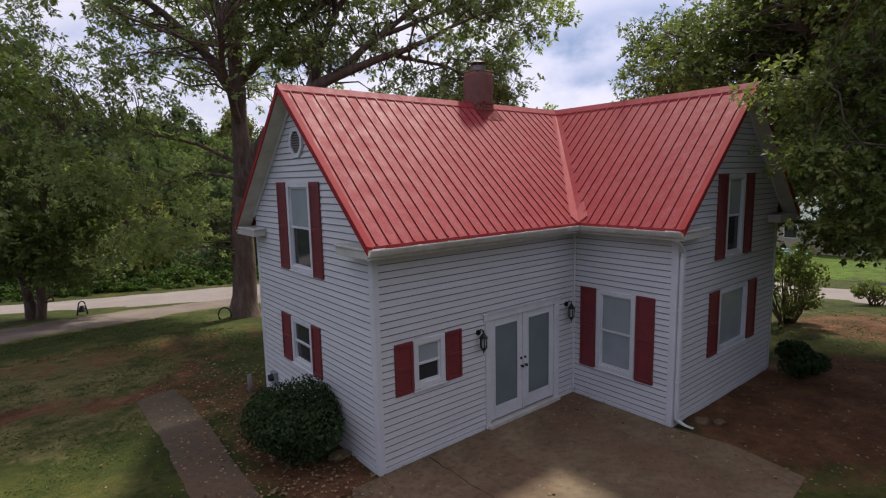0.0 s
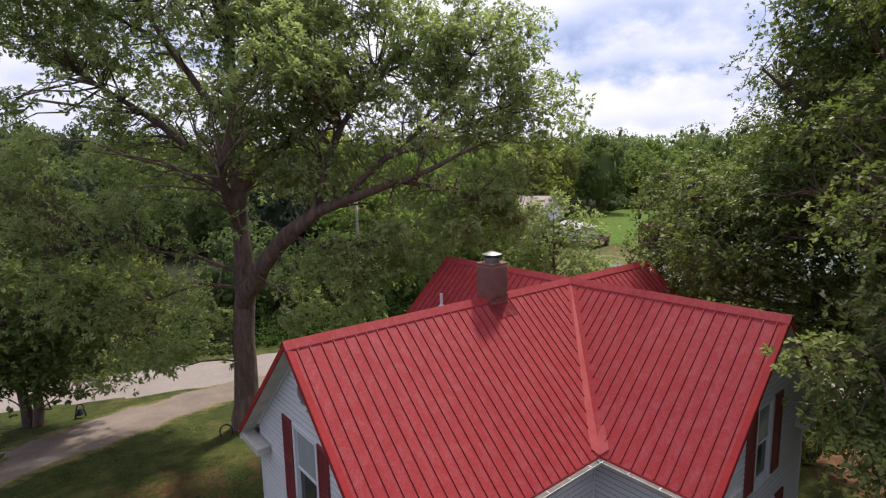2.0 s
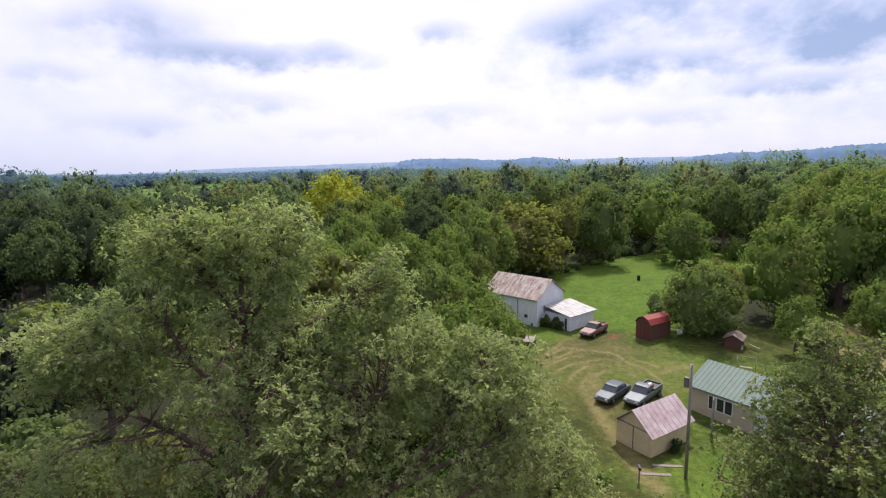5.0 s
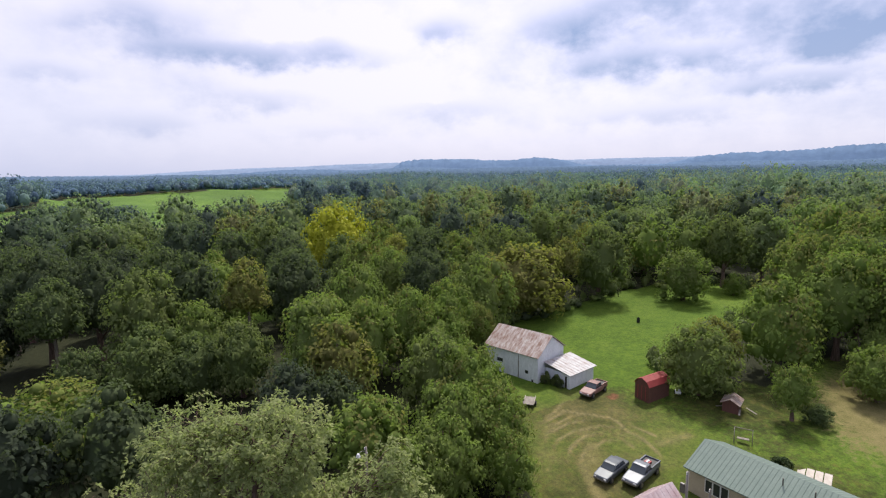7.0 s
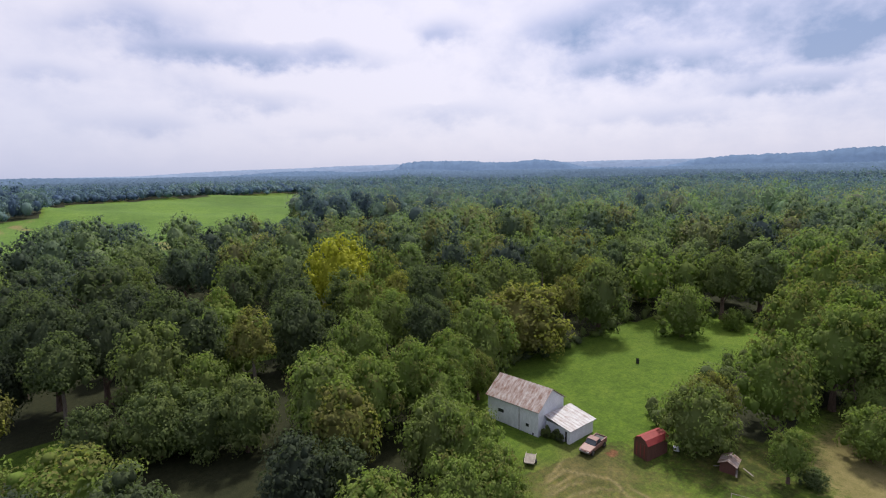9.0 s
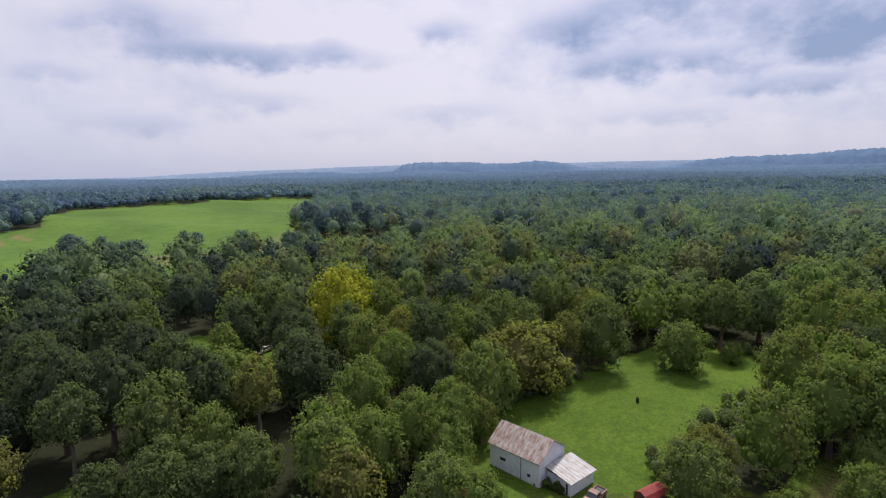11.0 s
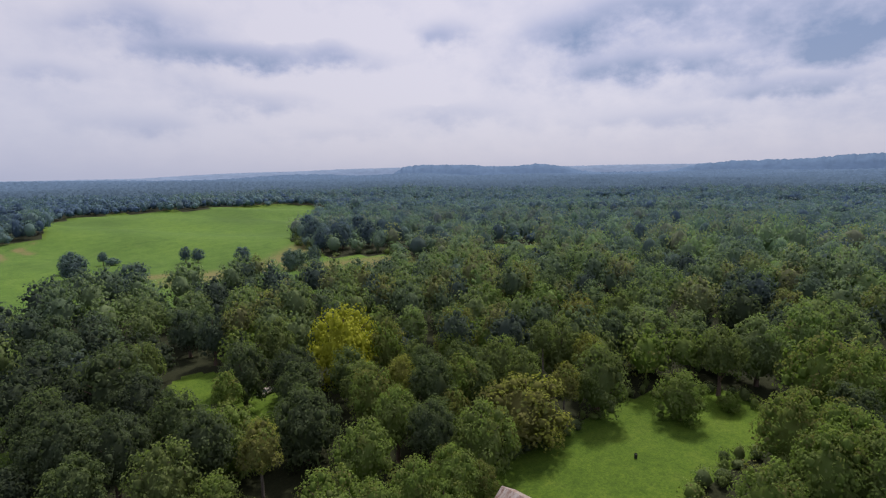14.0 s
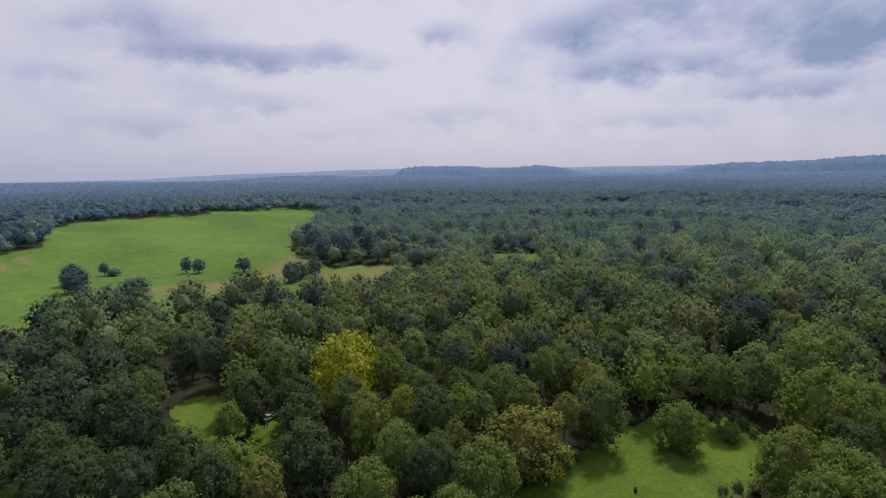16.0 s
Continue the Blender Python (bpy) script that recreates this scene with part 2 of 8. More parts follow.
def gravel(name, light, dark):
    m, n, l, b = material(name, 0.95, 0.0, 0.2)
    broad = noise_fac(n, l, 0.35, 6, 0.7)
    base = ramp(n, l, broad, [(0.3, dark), (0.7, light)])
    fine = noise_fac(n, l, 14.0, 5, 0.75)
    g = ramp(n, l, fine, [(0.3, (0.68, 0.68, 0.68)), (0.7, (1.0, 1.0, 1.0))])
    l.new(mix(n, l, 1.0, base, g, "MULTIPLY"), b.inputs["Base Color"])
    bump(n, l, b, noise_fac(n, l, 35.0, 4), 0.5, 0.02)
    return m


ROAD = gravel("pale_chip_road", (0.32, 0.275, 0.25), (0.24, 0.20, 0.18))
DRIVE = gravel("gravel_drive", (0.28, 0.225, 0.19), (0.15, 0.112, 0.088))


def ground_mat():
    """Lawn, with dead grass, bare earth and forest litter where the sheet's own masks say so."""
    m, n, l, b = material("ground", 0.95, 0.0, 0.15)
    broad = noise_fac(n, l, 0.11, 7, 0.7)
    lawn = ramp(n, l, broad, [(0.30, (0.034, 0.043, 0.011)), (0.5, (0.052, 0.064, 0.014)), (0.72, (0.088, 0.092, 0.021))])
    patch = noise_fac(n, l, 0.7, 6, 0.7)
    dry = ramp(n, l, patch, [(0.50, (0, 0, 0)), (0.78, (0.55, 0.55, 0.55))])
    lawn = mix(n, l, dry, lawn, (0.20, 0.165, 0.062))

    def mask(name):
        a = n.new("ShaderNodeAttribute")
        a.attribute_name = name
        edge = noise_fac(n, l, 1.3, 6, 0.75)
        s = n.new("ShaderNodeMath")
        s.operation = "ADD"
        l.new(a.outputs["Fac"], s.inputs[0])
        l.new(edge, s.inputs[1])
        return ramp(n, l, s.outputs[0], [(0.80, (0, 0, 0)), (1.18, (1, 1, 1))])

    straw = ramp(n, l, noise_fac(n, l, 0.5, 6, 0.75), [(0.3, (0.145, 0.132, 0.045)), (0.75, (0.245, 0.205, 0.090))])
    meadow = ramp(n, l, noise_fac(n, l, 0.10, 8, 0.75), [(0.28, (0.064, 0.112, 0.014)), (0.5, (0.096, 0.158, 0.018)), (0.75, (0.134, 0.186, 0.029))])
    swath = ramp(n, l, noise_fac(n, l, 0.011, 4, 0.6, (1.0, 0.45, 1.0)), [(0.36, (0.78, 0.80, 0.80)), (0.5, (1.0, 1.0, 1.0)), (0.66, (1.22, 1.16, 1.05))])
    col = mix(n, l, mask("meadow"), lawn, mix(n, l, 1.0, meadow, swath, "MULTIPLY"))
    clump = ramp(n, l, noise_fac(n, l, 0.55, 6, 0.75), [(0.32, (0.74, 0.78, 0.80)), (0.52, (1.0, 1.0, 1.0)), (0.72, (1.22, 1.14, 1.0))])
    col = mix(n, l, 1.0, col, clump, "MULTIPLY")
    # bluer tone over the far field: aerial haze put into its colour
    field_haze = n.new("ShaderNodeAttribute")
    field_haze.attribute_name = "field_haze"
    col = mix(n, l, field_haze.outputs["Fac"], col, mix(n, l, 1.0, col, (1.06, 1.16, 1.65), "MULTIPLY"))
    track = n.new("ShaderNodeAttribute")
    track.attribute_name = "track"
    worn_ = n.new("ShaderNodeMath")
    worn_.operation = "MULTIPLY"
    l.new(track.outputs["Fac"], worn_.inputs[0])
    l.new(ramp(n, l, noise_fac(n, l, 0.8, 6, 0.7), [(0.3, (0.6, 0.6, 0.6)), (0.6, (1.0, 1.0, 1.0))]), worn_.inputs[1])
    worn = ramp(n, l, track.outputs["Fac"], [(0.40, (0.140, 0.122, 0.044)), (0.60, (0.185, 0.150, 0.064)), (0.95, (0.228, 0.184, 0.090))])
    col = mix(n, l, worn_.outputs[0], col, worn)
    tuft = ramp(n, l, noise_fac(n, l, 1.7, 5, 0.8), [(0.34, (0.66, 0.72, 0.72)), (0.5, (0.98, 1.0, 1.0)), (0.68, (1.34, 1.26, 1.1))])
    col = mix(n, l, 1.0, col, tuft, "MULTIPLY")
    col = mix(n, l, mask("straw"), col, straw)
    earth = ramp(n, l, noise_fac(n, l, 1.1, 6, 0.7), [(0.3, (0.084, 0.040, 0.021)), (0.48, (0.138, 0.064, 0.031)), (0.66, (0.22, 0.112, 0.056)), (0.8, (0.28, 0.155, 0.08))])
    col = mix(n, l, mask("earth"), col, earth)
    # forest litter; its dark tone also carries the shade under the trees
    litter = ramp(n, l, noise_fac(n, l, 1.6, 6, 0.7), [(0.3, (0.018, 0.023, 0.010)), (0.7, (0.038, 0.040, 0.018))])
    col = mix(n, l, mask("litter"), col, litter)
    fine = noise_fac(n, l, 6.0, 6, 0.8)
    g = ramp(n, l, fine, [(0.30, (0.62, 0.62, 0.62)), (0.70, (1.1, 1.1, 1.1))])
    l.new(mix(n, l, 1.0, col, g, "MULTIPLY"), b.inputs["Base Color"])
    bump(n, l, b, noise_fac(n, l, 9.0, 6, 0.8), 0.8, 0.06)
    return m


GROUND = ground_mat()


def bark(name, light, dark):
    m, n, l, b = material(name, 0.95, 0.0, 0.2)
    f = noise_fac(n, l, 5.0, 6, 0.7, (1, 1, 0.22))
    l.new(ramp(n, l, f, [(0.32, dark), (0.7, light)]), b.inputs["Base Color"])
    bump(n, l, b, f, 0.9, 0.06)
    return m


BARK = bark("oak_bark", (0.22, 0.150, 0.118), (0.066, 0.044, 0.036))
BARK_PALE = bark("pale_bark", (0.24, 0.20, 0.165), (0.09, 0.075, 0.062))


def leaves(name, shades, through_amount=0.40, gloss=0.6, vary=0.22, spec=0.13):
    """Leaf colours by the tint that each tree or spray carries, and from leaf to leaf."""
    m, n, l, b = material(name, gloss, 0.0, spec)
    a = n.new("ShaderNodeAttribute")
    a.attribute_name = "tint"
    geo = n.new("ShaderNodeNewGeometry")
    f = n.new("ShaderNodeMath")
    f.operation = "MULTIPLY_ADD"
    l.new(geo.outputs["Random Per Island"], f.inputs[0])
    f.inputs[1].default_value = vary
    l.new(a.outputs["Fac"], f.inputs[2])
    col = ramp(n, l, f.outputs[0], shades)
    l.new(col, b.inputs["Base Color"])
    t = n.new("ShaderNodeBsdfTranslucent")
    l.new(mix(n, l, 1.0, col, (1.05, 1.18, 0.74), "MULTIPLY"), t.inputs["Color"])
    ms = n.new("ShaderNodeMixShader")
    ms.inputs[0].default_value = through_amount
    l.new(b.outputs[0], ms.inputs[1])
    l.new(t.outputs[0], ms.inputs[2])
    l.new(ms.outputs[0], n["Material Output"].inputs[0])
    return m


LEAF_OAK = leaves("oak_leaves", [(0.0, (0.186, 0.220, 0.102)), (0.4, (0.276, 0.314, 0.142)), (0.75, (0.352, 0.382, 0.176)), (1.0, (0.41, 0.405, 0.19))], 0.52, 0.7, 0.08, 0.05)
LEAF_MAPLE = leaves("maple_leaves", [(0.0, (0.086, 0.116, 0.038)), (0.45, (0.182, 0.215, 0.066)), (0.75, (0.262, 0.282, 0.090)), (1.0, (0.33, 0.325, 0.11))], 0.40, 0.5, 0.14, 0.14)
WOOD_SHADES = [(0.0, (0.040, 0.062, 0.034)), (0.2, (0.064, 0.094, 0.041)), (0.4, (0.098, 0.138, 0.048)), (0.55, (0.136, 0.166, 0.056)), (0.68, (0.151, 0.211, 0.051)), (0.8, (0.138, 0.133, 0.052)), (0.9, (0.207, 0.216, 0.056)), (1.0, (0.351, 0.36, 0.036))]
WOOD_SHADES = [(p, (c[0] * max(1.06, 1.30 - 0.4 * p), c[1] * 1.06, c[2] * max(1.0, 1.36 - 0.45 * p))) for p, c in WOOD_SHADES[:-1]] + WOOD_SHADES[-1:]
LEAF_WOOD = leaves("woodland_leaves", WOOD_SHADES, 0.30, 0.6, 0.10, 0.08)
# aerial haze put into the leaf colours: bluer and paler with distance
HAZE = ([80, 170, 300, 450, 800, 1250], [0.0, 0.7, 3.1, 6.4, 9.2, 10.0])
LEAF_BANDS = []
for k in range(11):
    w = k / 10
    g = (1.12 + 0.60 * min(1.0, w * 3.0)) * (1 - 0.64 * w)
    LEAF_BANDS.append(leaves("hazed_leaves", [(p, (c[0] * g * (1 - 0.14 * w) + 0.078 * w, c[1] * g * (1 - 0.06 * w) + 0.124 * w, c[2] * g + 0.232 * w)) for p, c in WOOD_SHADES], 0.42 - 0.12 * w, 0.8, 0.06, 0.03 * (1 - w)))
LEAF_BUSH = leaves("evergreen_leaves", [(0.0, (0.022, 0.040, 0.016)), (0.6, (0.045, 0.072, 0.026)), (1.0, (0.085, 0.115, 0.042))], 0.2)
LEAF_DRY = leaves("dry_leaves", [(0.0, (0.10, 0.055, 0.03)), (0.5, (0.22, 0.14, 0.075)), (1.0, (0.36, 0.27, 0.16))], 0.1, 0.8)
LEAF_LAWN = leaves("lawn_blades", [(0.0, (0.046, 0.074, 0.017)), (0.5, (0.066, 0.098, 0.023)), (1.0, (0.115, 0.130, 0.038))], 0.35)
LEAF_WEED = leaves("weeds", [(0.0, (0.036, 0.068, 0.015)), (0.6, (0.064, 0.108, 0.022)), (1.0, (0.12, 0.155, 0.04))], 0.35)

BARN_WHITE = painted("weathered_white_paint", (0.86, 0.88, 0.93), (0.68, 0.70, 0.75), 0.6, 1.0, 8.0, stretch=(1, 1, 0.3))
BARN_ROOF = painted("rusting_barn_tin", (0.50, 0.45, 0.42), (0.23, 0.13, 0.095), 0.65, 1.6, 9.0, 0.0, 0.1, stretch=(1.6, 0.5, 0.5), low=0.36, high=0.66)
LEAN_ROOF = painted("chalky_tin", (0.47, 0.46, 0.47), (0.28, 0.22, 0.20), 0.6, 1.4, 7.0, stretch=(1.4, 0.5, 0.5), low=0.30, high=0.58)
GARAGE_WALL = painted("tan_block_paint", (0.74, 0.60, 0.37), (0.58, 0.45, 0.27), 0.7, 1.0, 12.0)
GARAGE_ROOF = painted("pinkish_rusty_tin", (0.56, 0.46, 0.48), (0.36, 0.23, 0.23), 0.5, 1.0, 5.0, low=0.3, high=0.65)
GREEN_ROOF = painted("green_metal_roof", (0.165, 0.215, 0.185), (0.125, 0.170, 0.146), 0.75, 1.0, 10.0)
CREAM_WALL = painted("cream_siding", (0.50, 0.43, 0.34), (0.40, 0.34, 0.26), 0.6, 1.0, 12.0)
SHED_RED = painted("shed_red_roof", (0.34, 0.05, 0.045), (0.24, 0.03, 0.03), 0.6, 1.5, 10.0)
SHED_WALL = painted("shed_brown_red_wall", (0.150, 0.062, 0.044), (0.095, 0.038, 0.028), 0.75, 2.0, 12.0, stretch=(6, 6, 0.5))
WOOD_GREY = painted("weathered_wood", (0.30, 0.27, 0.235), (0.16, 0.135, 0.115), 0.85, 2.0, 25.0, stretch=(1, 1, 0.2), relief=0.3)
TYRE = painted("tyre_rubber", (0.03, 0.03, 0.03), (0.018, 0.018, 0.018), 0.85, 5.0, 60.0)
CAR_GREY = painted("grey_car_paint", (0.085, 0.096, 0.112), (0.065, 0.075, 0.088), 0.35, 1.0, 20.0, 0.15, 0.0)
CAR_BLUE = painted("silver_truck_paint", (0.13, 0.145, 0.17), (0.10, 0.11, 0.13), 0.35, 1.0, 20.0, 0.15, 0.0)
CAR_PINK = painted("faded_pickup_paint", (0.30, 0.165, 0.145), (0.19, 0.085, 0.07), 0.5, 1.5, 10.0)
CAR_RUST = painted("rust_red_pickup_roof", (0.26, 0.13, 0.115), (0.17, 0.08, 0.07), 0.55, 1.5, 10.0)
CAR_CREAM = painted("dull_cream_paint", (0.52, 0.47, 0.42), (0.36, 0.30, 0.25), 0.5, 1.5, 10.0)
TEAL = painted("teal_vinyl", (0.05, 0.30, 0.27), (0.03, 0.21, 0.19), 0.5, 2.0, 20.0)
BLACK = painted("black_plastic", (0.022, 0.022, 0.024), (0.012, 0.012, 0.013), 0.6, 3.0, 30.0)
# the canopy's colours pale with distance: aerial haze put into them
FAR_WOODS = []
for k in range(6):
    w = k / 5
    FAR_WOODS.append(painted("hazed_far_woodland", (0.086 + 0.050 * w, 0.128 + 0.070 * w, 0.172 + 0.125 * w), (0.050 + 0.060 * w, 0.078 + 0.090 * w, 0.112 + 0.150 * w), 1.0, 0.012, 0.10, relief=0.0, spec=0.0))
# darker tone for the shadow line painted along each siding lap
SIDING_EDGE = painted("siding_lap_shadow_line", (0.26, 0.265, 0.29), (0.19, 0.19, 0.21), 0.7, 2.0, 20.0, relief=0.0)
# both hill colours have the blue of distant haze put into them
HILL = painted("haze_blue_wooded_hills", (0.150, 0.222, 0.335), (0.125, 0.190, 0.295), 1.0, 0.004, 0.02, relief=0.0, spec=0.0)

HILL_FAR = painted("haze_pale_hills", (0.235, 0.300, 0.415), (0.205, 0.270, 0.380), 1.0, 0.004, 0.02, relief=0.0, spec=0.0)

# ---- building helpers ----
def thing(name, label, category, at=(0, 0, 0), turn=0.0, group="", kind=""):
    ob = new(name)
    ob.empty_display_size = 0.3
    ob.matrix_world = pose(*at, 0, 0, turn)
    return tagged(ob, label, category, group, kind)


def link_mesh(name, me, mat, parent=None, label=""):
    me.materials.append(mat)
    ob = new(name, me)
    if parent is not None:
        ob.parent = parent
    if label:
        tagged(ob, label)
    return ob


def part(name, bm, mat, parent=None, label="", smooth=False):
    me = bpy.data.meshes.new(name)
    bmesh.ops.recalc_face_normals(bm, faces=bm.faces[:])
    bm.to_mesh(me)
    bm.free()
    if smooth:
        me.polygons.foreach_set("use_smooth", [True] * len(me.polygons))
    return link_mesh(name, me, mat, parent, label)


def raw_mesh(name, verts, faces, tint=None, smooth=False):
    """A mesh from arrays: faces all of one size; tint, one number a face."""
    verts, faces = np.asarray(verts, dtype=np.float32), np.asarray(faces, dtype=np.int32)
    k = faces.shape[1]
    me = bpy.data.meshes.new(name)
    me.vertices.add(len(verts))
    me.vertices.foreach_set("co", verts.ravel())
    me.loops.add(faces.size)
    me.loops.foreach_set("vertex_index", faces.ravel())
    me.polygons.add(len(faces))
    me.polygons.foreach_set("loop_start", np.arange(0, faces.size, k, dtype=np.int32))
    if smooth:
        me.polygons.foreach_set("use_smooth", np.ones(len(faces), dtype=bool))
    if tint is not None:
        a = me.attributes.new("tint", "FLOAT", "FACE")
        a.data.foreach_set("value", np.asarray(tint, dtype=np.float32))
    me.update(calc_edges=True)
    me.validate()
    return me


def box_into(bm, x0, x1, y0, y1, z0, z1, bevel=0.0, m=None):
    r = bmesh.ops.create_cube(bm, size=1.0, matrix=Matrix.Translation(((x0 + x1) / 2, (y0 + y1) / 2, (z0 + z1) / 2)) @ Matrix.Diagonal((x1 - x0, y1 - y0, z1 - z0, 1)))
    vs = r["verts"]
    if bevel:
        edges = list({e for v in vs for e in v.link_edges})
        br = bmesh.ops.bevel(bm, geom=edges, offset=bevel, segments=1, affect="EDGES")
        vs = list({v for f in br["faces"] for v in f.verts} | {v for v in vs if v.is_valid})
    if m is not None:
        bmesh.ops.transform(bm, matrix=m, verts=[v for v in vs if v.is_valid])
    return vs


def box(name, x0, x1, y0, y1, z0, z1, mat, parent=None, bevel=0.0, label="", m=None):
    bm = bmesh.new()
    box_into(bm, x0, x1, y0, y1, z0, z1, bevel, m)
    return part(name, bm, mat, parent, label)


def prism(name, outline, axis, a, b, mat, parent=None, label=""):
    """A flat outline of 2D points pushed from a to b along an axis (0: yz, 1: xz, 2: xy)."""
    bm = bmesh.new()
    rows = []
    for v in (a, b):
        row = []
        for p, q in outline:
            row.append(bm.verts.new([(v, p, q), (p, v, q), (p, q, v)][axis]))
        rows.append(row)
    bm.faces.new(rows[0])
    bm.faces.new(rows[1][::-1])
    n = len(outline)
    for i in range(n):
        j = (i + 1) % n
        bm.faces.new((rows[0][i], rows[1][i], rows[1][j], rows[0][j]))
    return part(name, bm, mat, parent, label)


def tube_arrays(points, radii, sides=8):
    """Vertices and quads of a bent tube."""
    pts = [Vector(p) for p in points]
    verts, faces = [], []
    for i, p in enumerate(pts):
        d = (pts[min(i + 1, len(pts) - 1)] - pts[max(i - 1, 0)]).normalized()
        u = d.orthogonal().normalized() if abs(d.z) > 0.98 else Vector((0, 0, 1)).cross(d).normalized()
        w = d.cross(u)
        for k in range(sides):
            a = 2 * math.pi * k / sides
            verts.append(p + (u * math.cos(a) + w * math.sin(a)) * radii[i])
    for i in range(len(pts) - 1):
        for k in range(sides):
            k2 = (k + 1) % sides
            faces.append((i * sides + k, i * sides + k2, (i + 1) * sides + k2, (i + 1) * sides + k))
    return [tuple(v) for v in verts], faces


def tube(name, points, radii, mat, parent=None, sides=8, label=""):
    if isinstance(radii, (int, float)):
        radii = [radii] * len(points)
    v, f = tube_arrays(points, radii, sides)
    bm = bmesh.new()
    vs = [bm.verts.new(p) for p in v]
    for q in f:
        bm.faces.new([vs[i] for i in q])
    bm.faces.new(vs[:sides])
    bm.faces.new(vs[-sides:])
    return part(name, bm, mat, parent, label, smooth=True)


# ---- ground ----
AHEAD = (0.627, 0.779)
PROFILE = ([-400, 4, 9, 16, 20, 30, 38, 50, 65, 90, 200], [0, 0, -0.25, -1.0, -1.5, -1.75, -1.75, -1.0, -0.5, 0.0, 0.0])


def ground_z(x, y):
    x, y = np.asarray(x, dtype=float), np.asarray(y, dtype=float)
    s = AHEAD[0] * x + AHEAD[1] * y
    z = np.interp(s, *PROFILE)
    far = np.clip((np.hypot(x, y) - 230) / 250, 0, 1)
    z = z + far * (3.2 * np.sin(x / 61 + 1.3) * np.sin(y / 83 + 0.4) + 2.2 * np.sin(x / 29 + y / 47))
    z = z + 13.0 * np.exp(-((x + 25) / 45) ** 2 - ((y - 725) / 62) ** 2)
    away_ = np.hypot(x, y)
    side_ = np.clip((np.degrees(np.arctan2(x, y)) - 24) / 8, 0, 1)
    return z + side_ * np.clip((away_ - 420) / 500, 0, 1) * 6.0 * np.sin(away_ / 88 + 1.7 * np.sin(x / 260) + 1.1 * np.sin(y / 190))


def gz(x, y):
    return float(ground_z(x, y))


def inside(x, y, poly):
    """Which points lie in a polygon."""
    x, y = np.asarray(x, dtype=float), np.asarray(y, dtype=float)
    r = np.zeros(x.shape, dtype=bool)
    n = len(poly)
    for i in range(n):
        (x0, y0), (x1, y1) = poly[i], poly[(i + 1) % n]
        c = ((y0 > y) != (y1 > y)) & (x < (x1 - x0) * (y - y0) / (y1 - y0 + 1e-12) + x0)
        r ^= c
    return r


def near_line(x, y, line):
    d = np.full(np.shape(x), 1e9)
    for (x0, y0), (x1, y1) in zip(line[:-1], line[1:]):
        dx_, dy_ = x1 - x0, y1 - y0
        t = np.clip(((x - x0) * dx_ + (y - y0) * dy_) / (dx_ * dx_ + dy_ * dy_), 0, 1)
        d = np.minimum(d, np.hypot(x - x0 - t * dx_, y - y0 - t * dy_))
    return d


ROAD_LINE = [(-90, 52), (-40, 36.5), (-20, 31), (-5.3, 26.8), (4.7, 24.1), (12, 21.8), (18, 18.2), (23.3, 14.0), (26.6, 9.5), (27.0, 4.5), (25.6, -0.5), (23, -8), (18, -20), (10, -40)]
DRIVE_LINE = [(-30, 9.4), (-14, 13.6), (-5.2, 16.9), (-2.8, 18.1), (0.5, 19.6), (3.4, 20.5), (7.5, 22.2)]
MEADOW = [(43, 39), (48, 56), (64, 62), (94, 62), (108, 62), (124, 60), (134, 46), (122, 37), (113, 33), (98, 35), (86, 36), (76, 36), (66, 33), (60, 36)]
LOT = [(28.5, 17), (35.5, 32), (40, 37.5), (46, 47), (54, 40), (61, 37), (68, 32), (72, 27), (76, 19), (92, 19), (104, 12), (96, -14), (60, -20), (34, -4), (31, 8)]
FIELD = [(-170, 225), (-14, 236), (9, 262), (27, 280), (39, 240), (51, 240), (73, 256), (96, 256), (110, 212), (150, 224), (178, 262), (194, 300), (172, 318), (152, 322), (166, 398), (200, 470), (272, 590), (318, 560), (375, 650), (385, 700), (400, 860), (370, 930), (262, 925), (205, 850), (106, 935), (22, 850), (11, 596), (-22, 566), (-300, 520)]
# glades, several drawn out towards the camera so that it sees into them
GLADES = [((30, 147), 8), ((26, 136), 7), ((23, 125), 6), ((41, 125), 8), ((37, 114), 7), ((33, 105), 6), ((-12, 157), 5), ((-13, 144), 5), ((-13, 131), 4), ((-13, 118), 4), ((-6, 84), 5), ((-6.5, 74), 5), ((140, 264), 22), ((160, 264), 22), ((180, 260), 20), ((158, 284), 18), ((270, 264), 26), ((296, 248), 24), ((906, 583), 45), ((862, 555), 38), ((824, 530), 32), ((22, 111), 7), ((240, 222), 18), ((255, 242), 18)]
YARD = [(-60, -40), (-60, 20), (-20, 31.5), (-5.3, 29.5), (5.4, 26.6), (12.6, 24.3), (19.5, 20.4), (25.3, 15.6), (29.2, 10), (29.6, 4.3), (28.2, -1), (26, -10), (20, -40)]


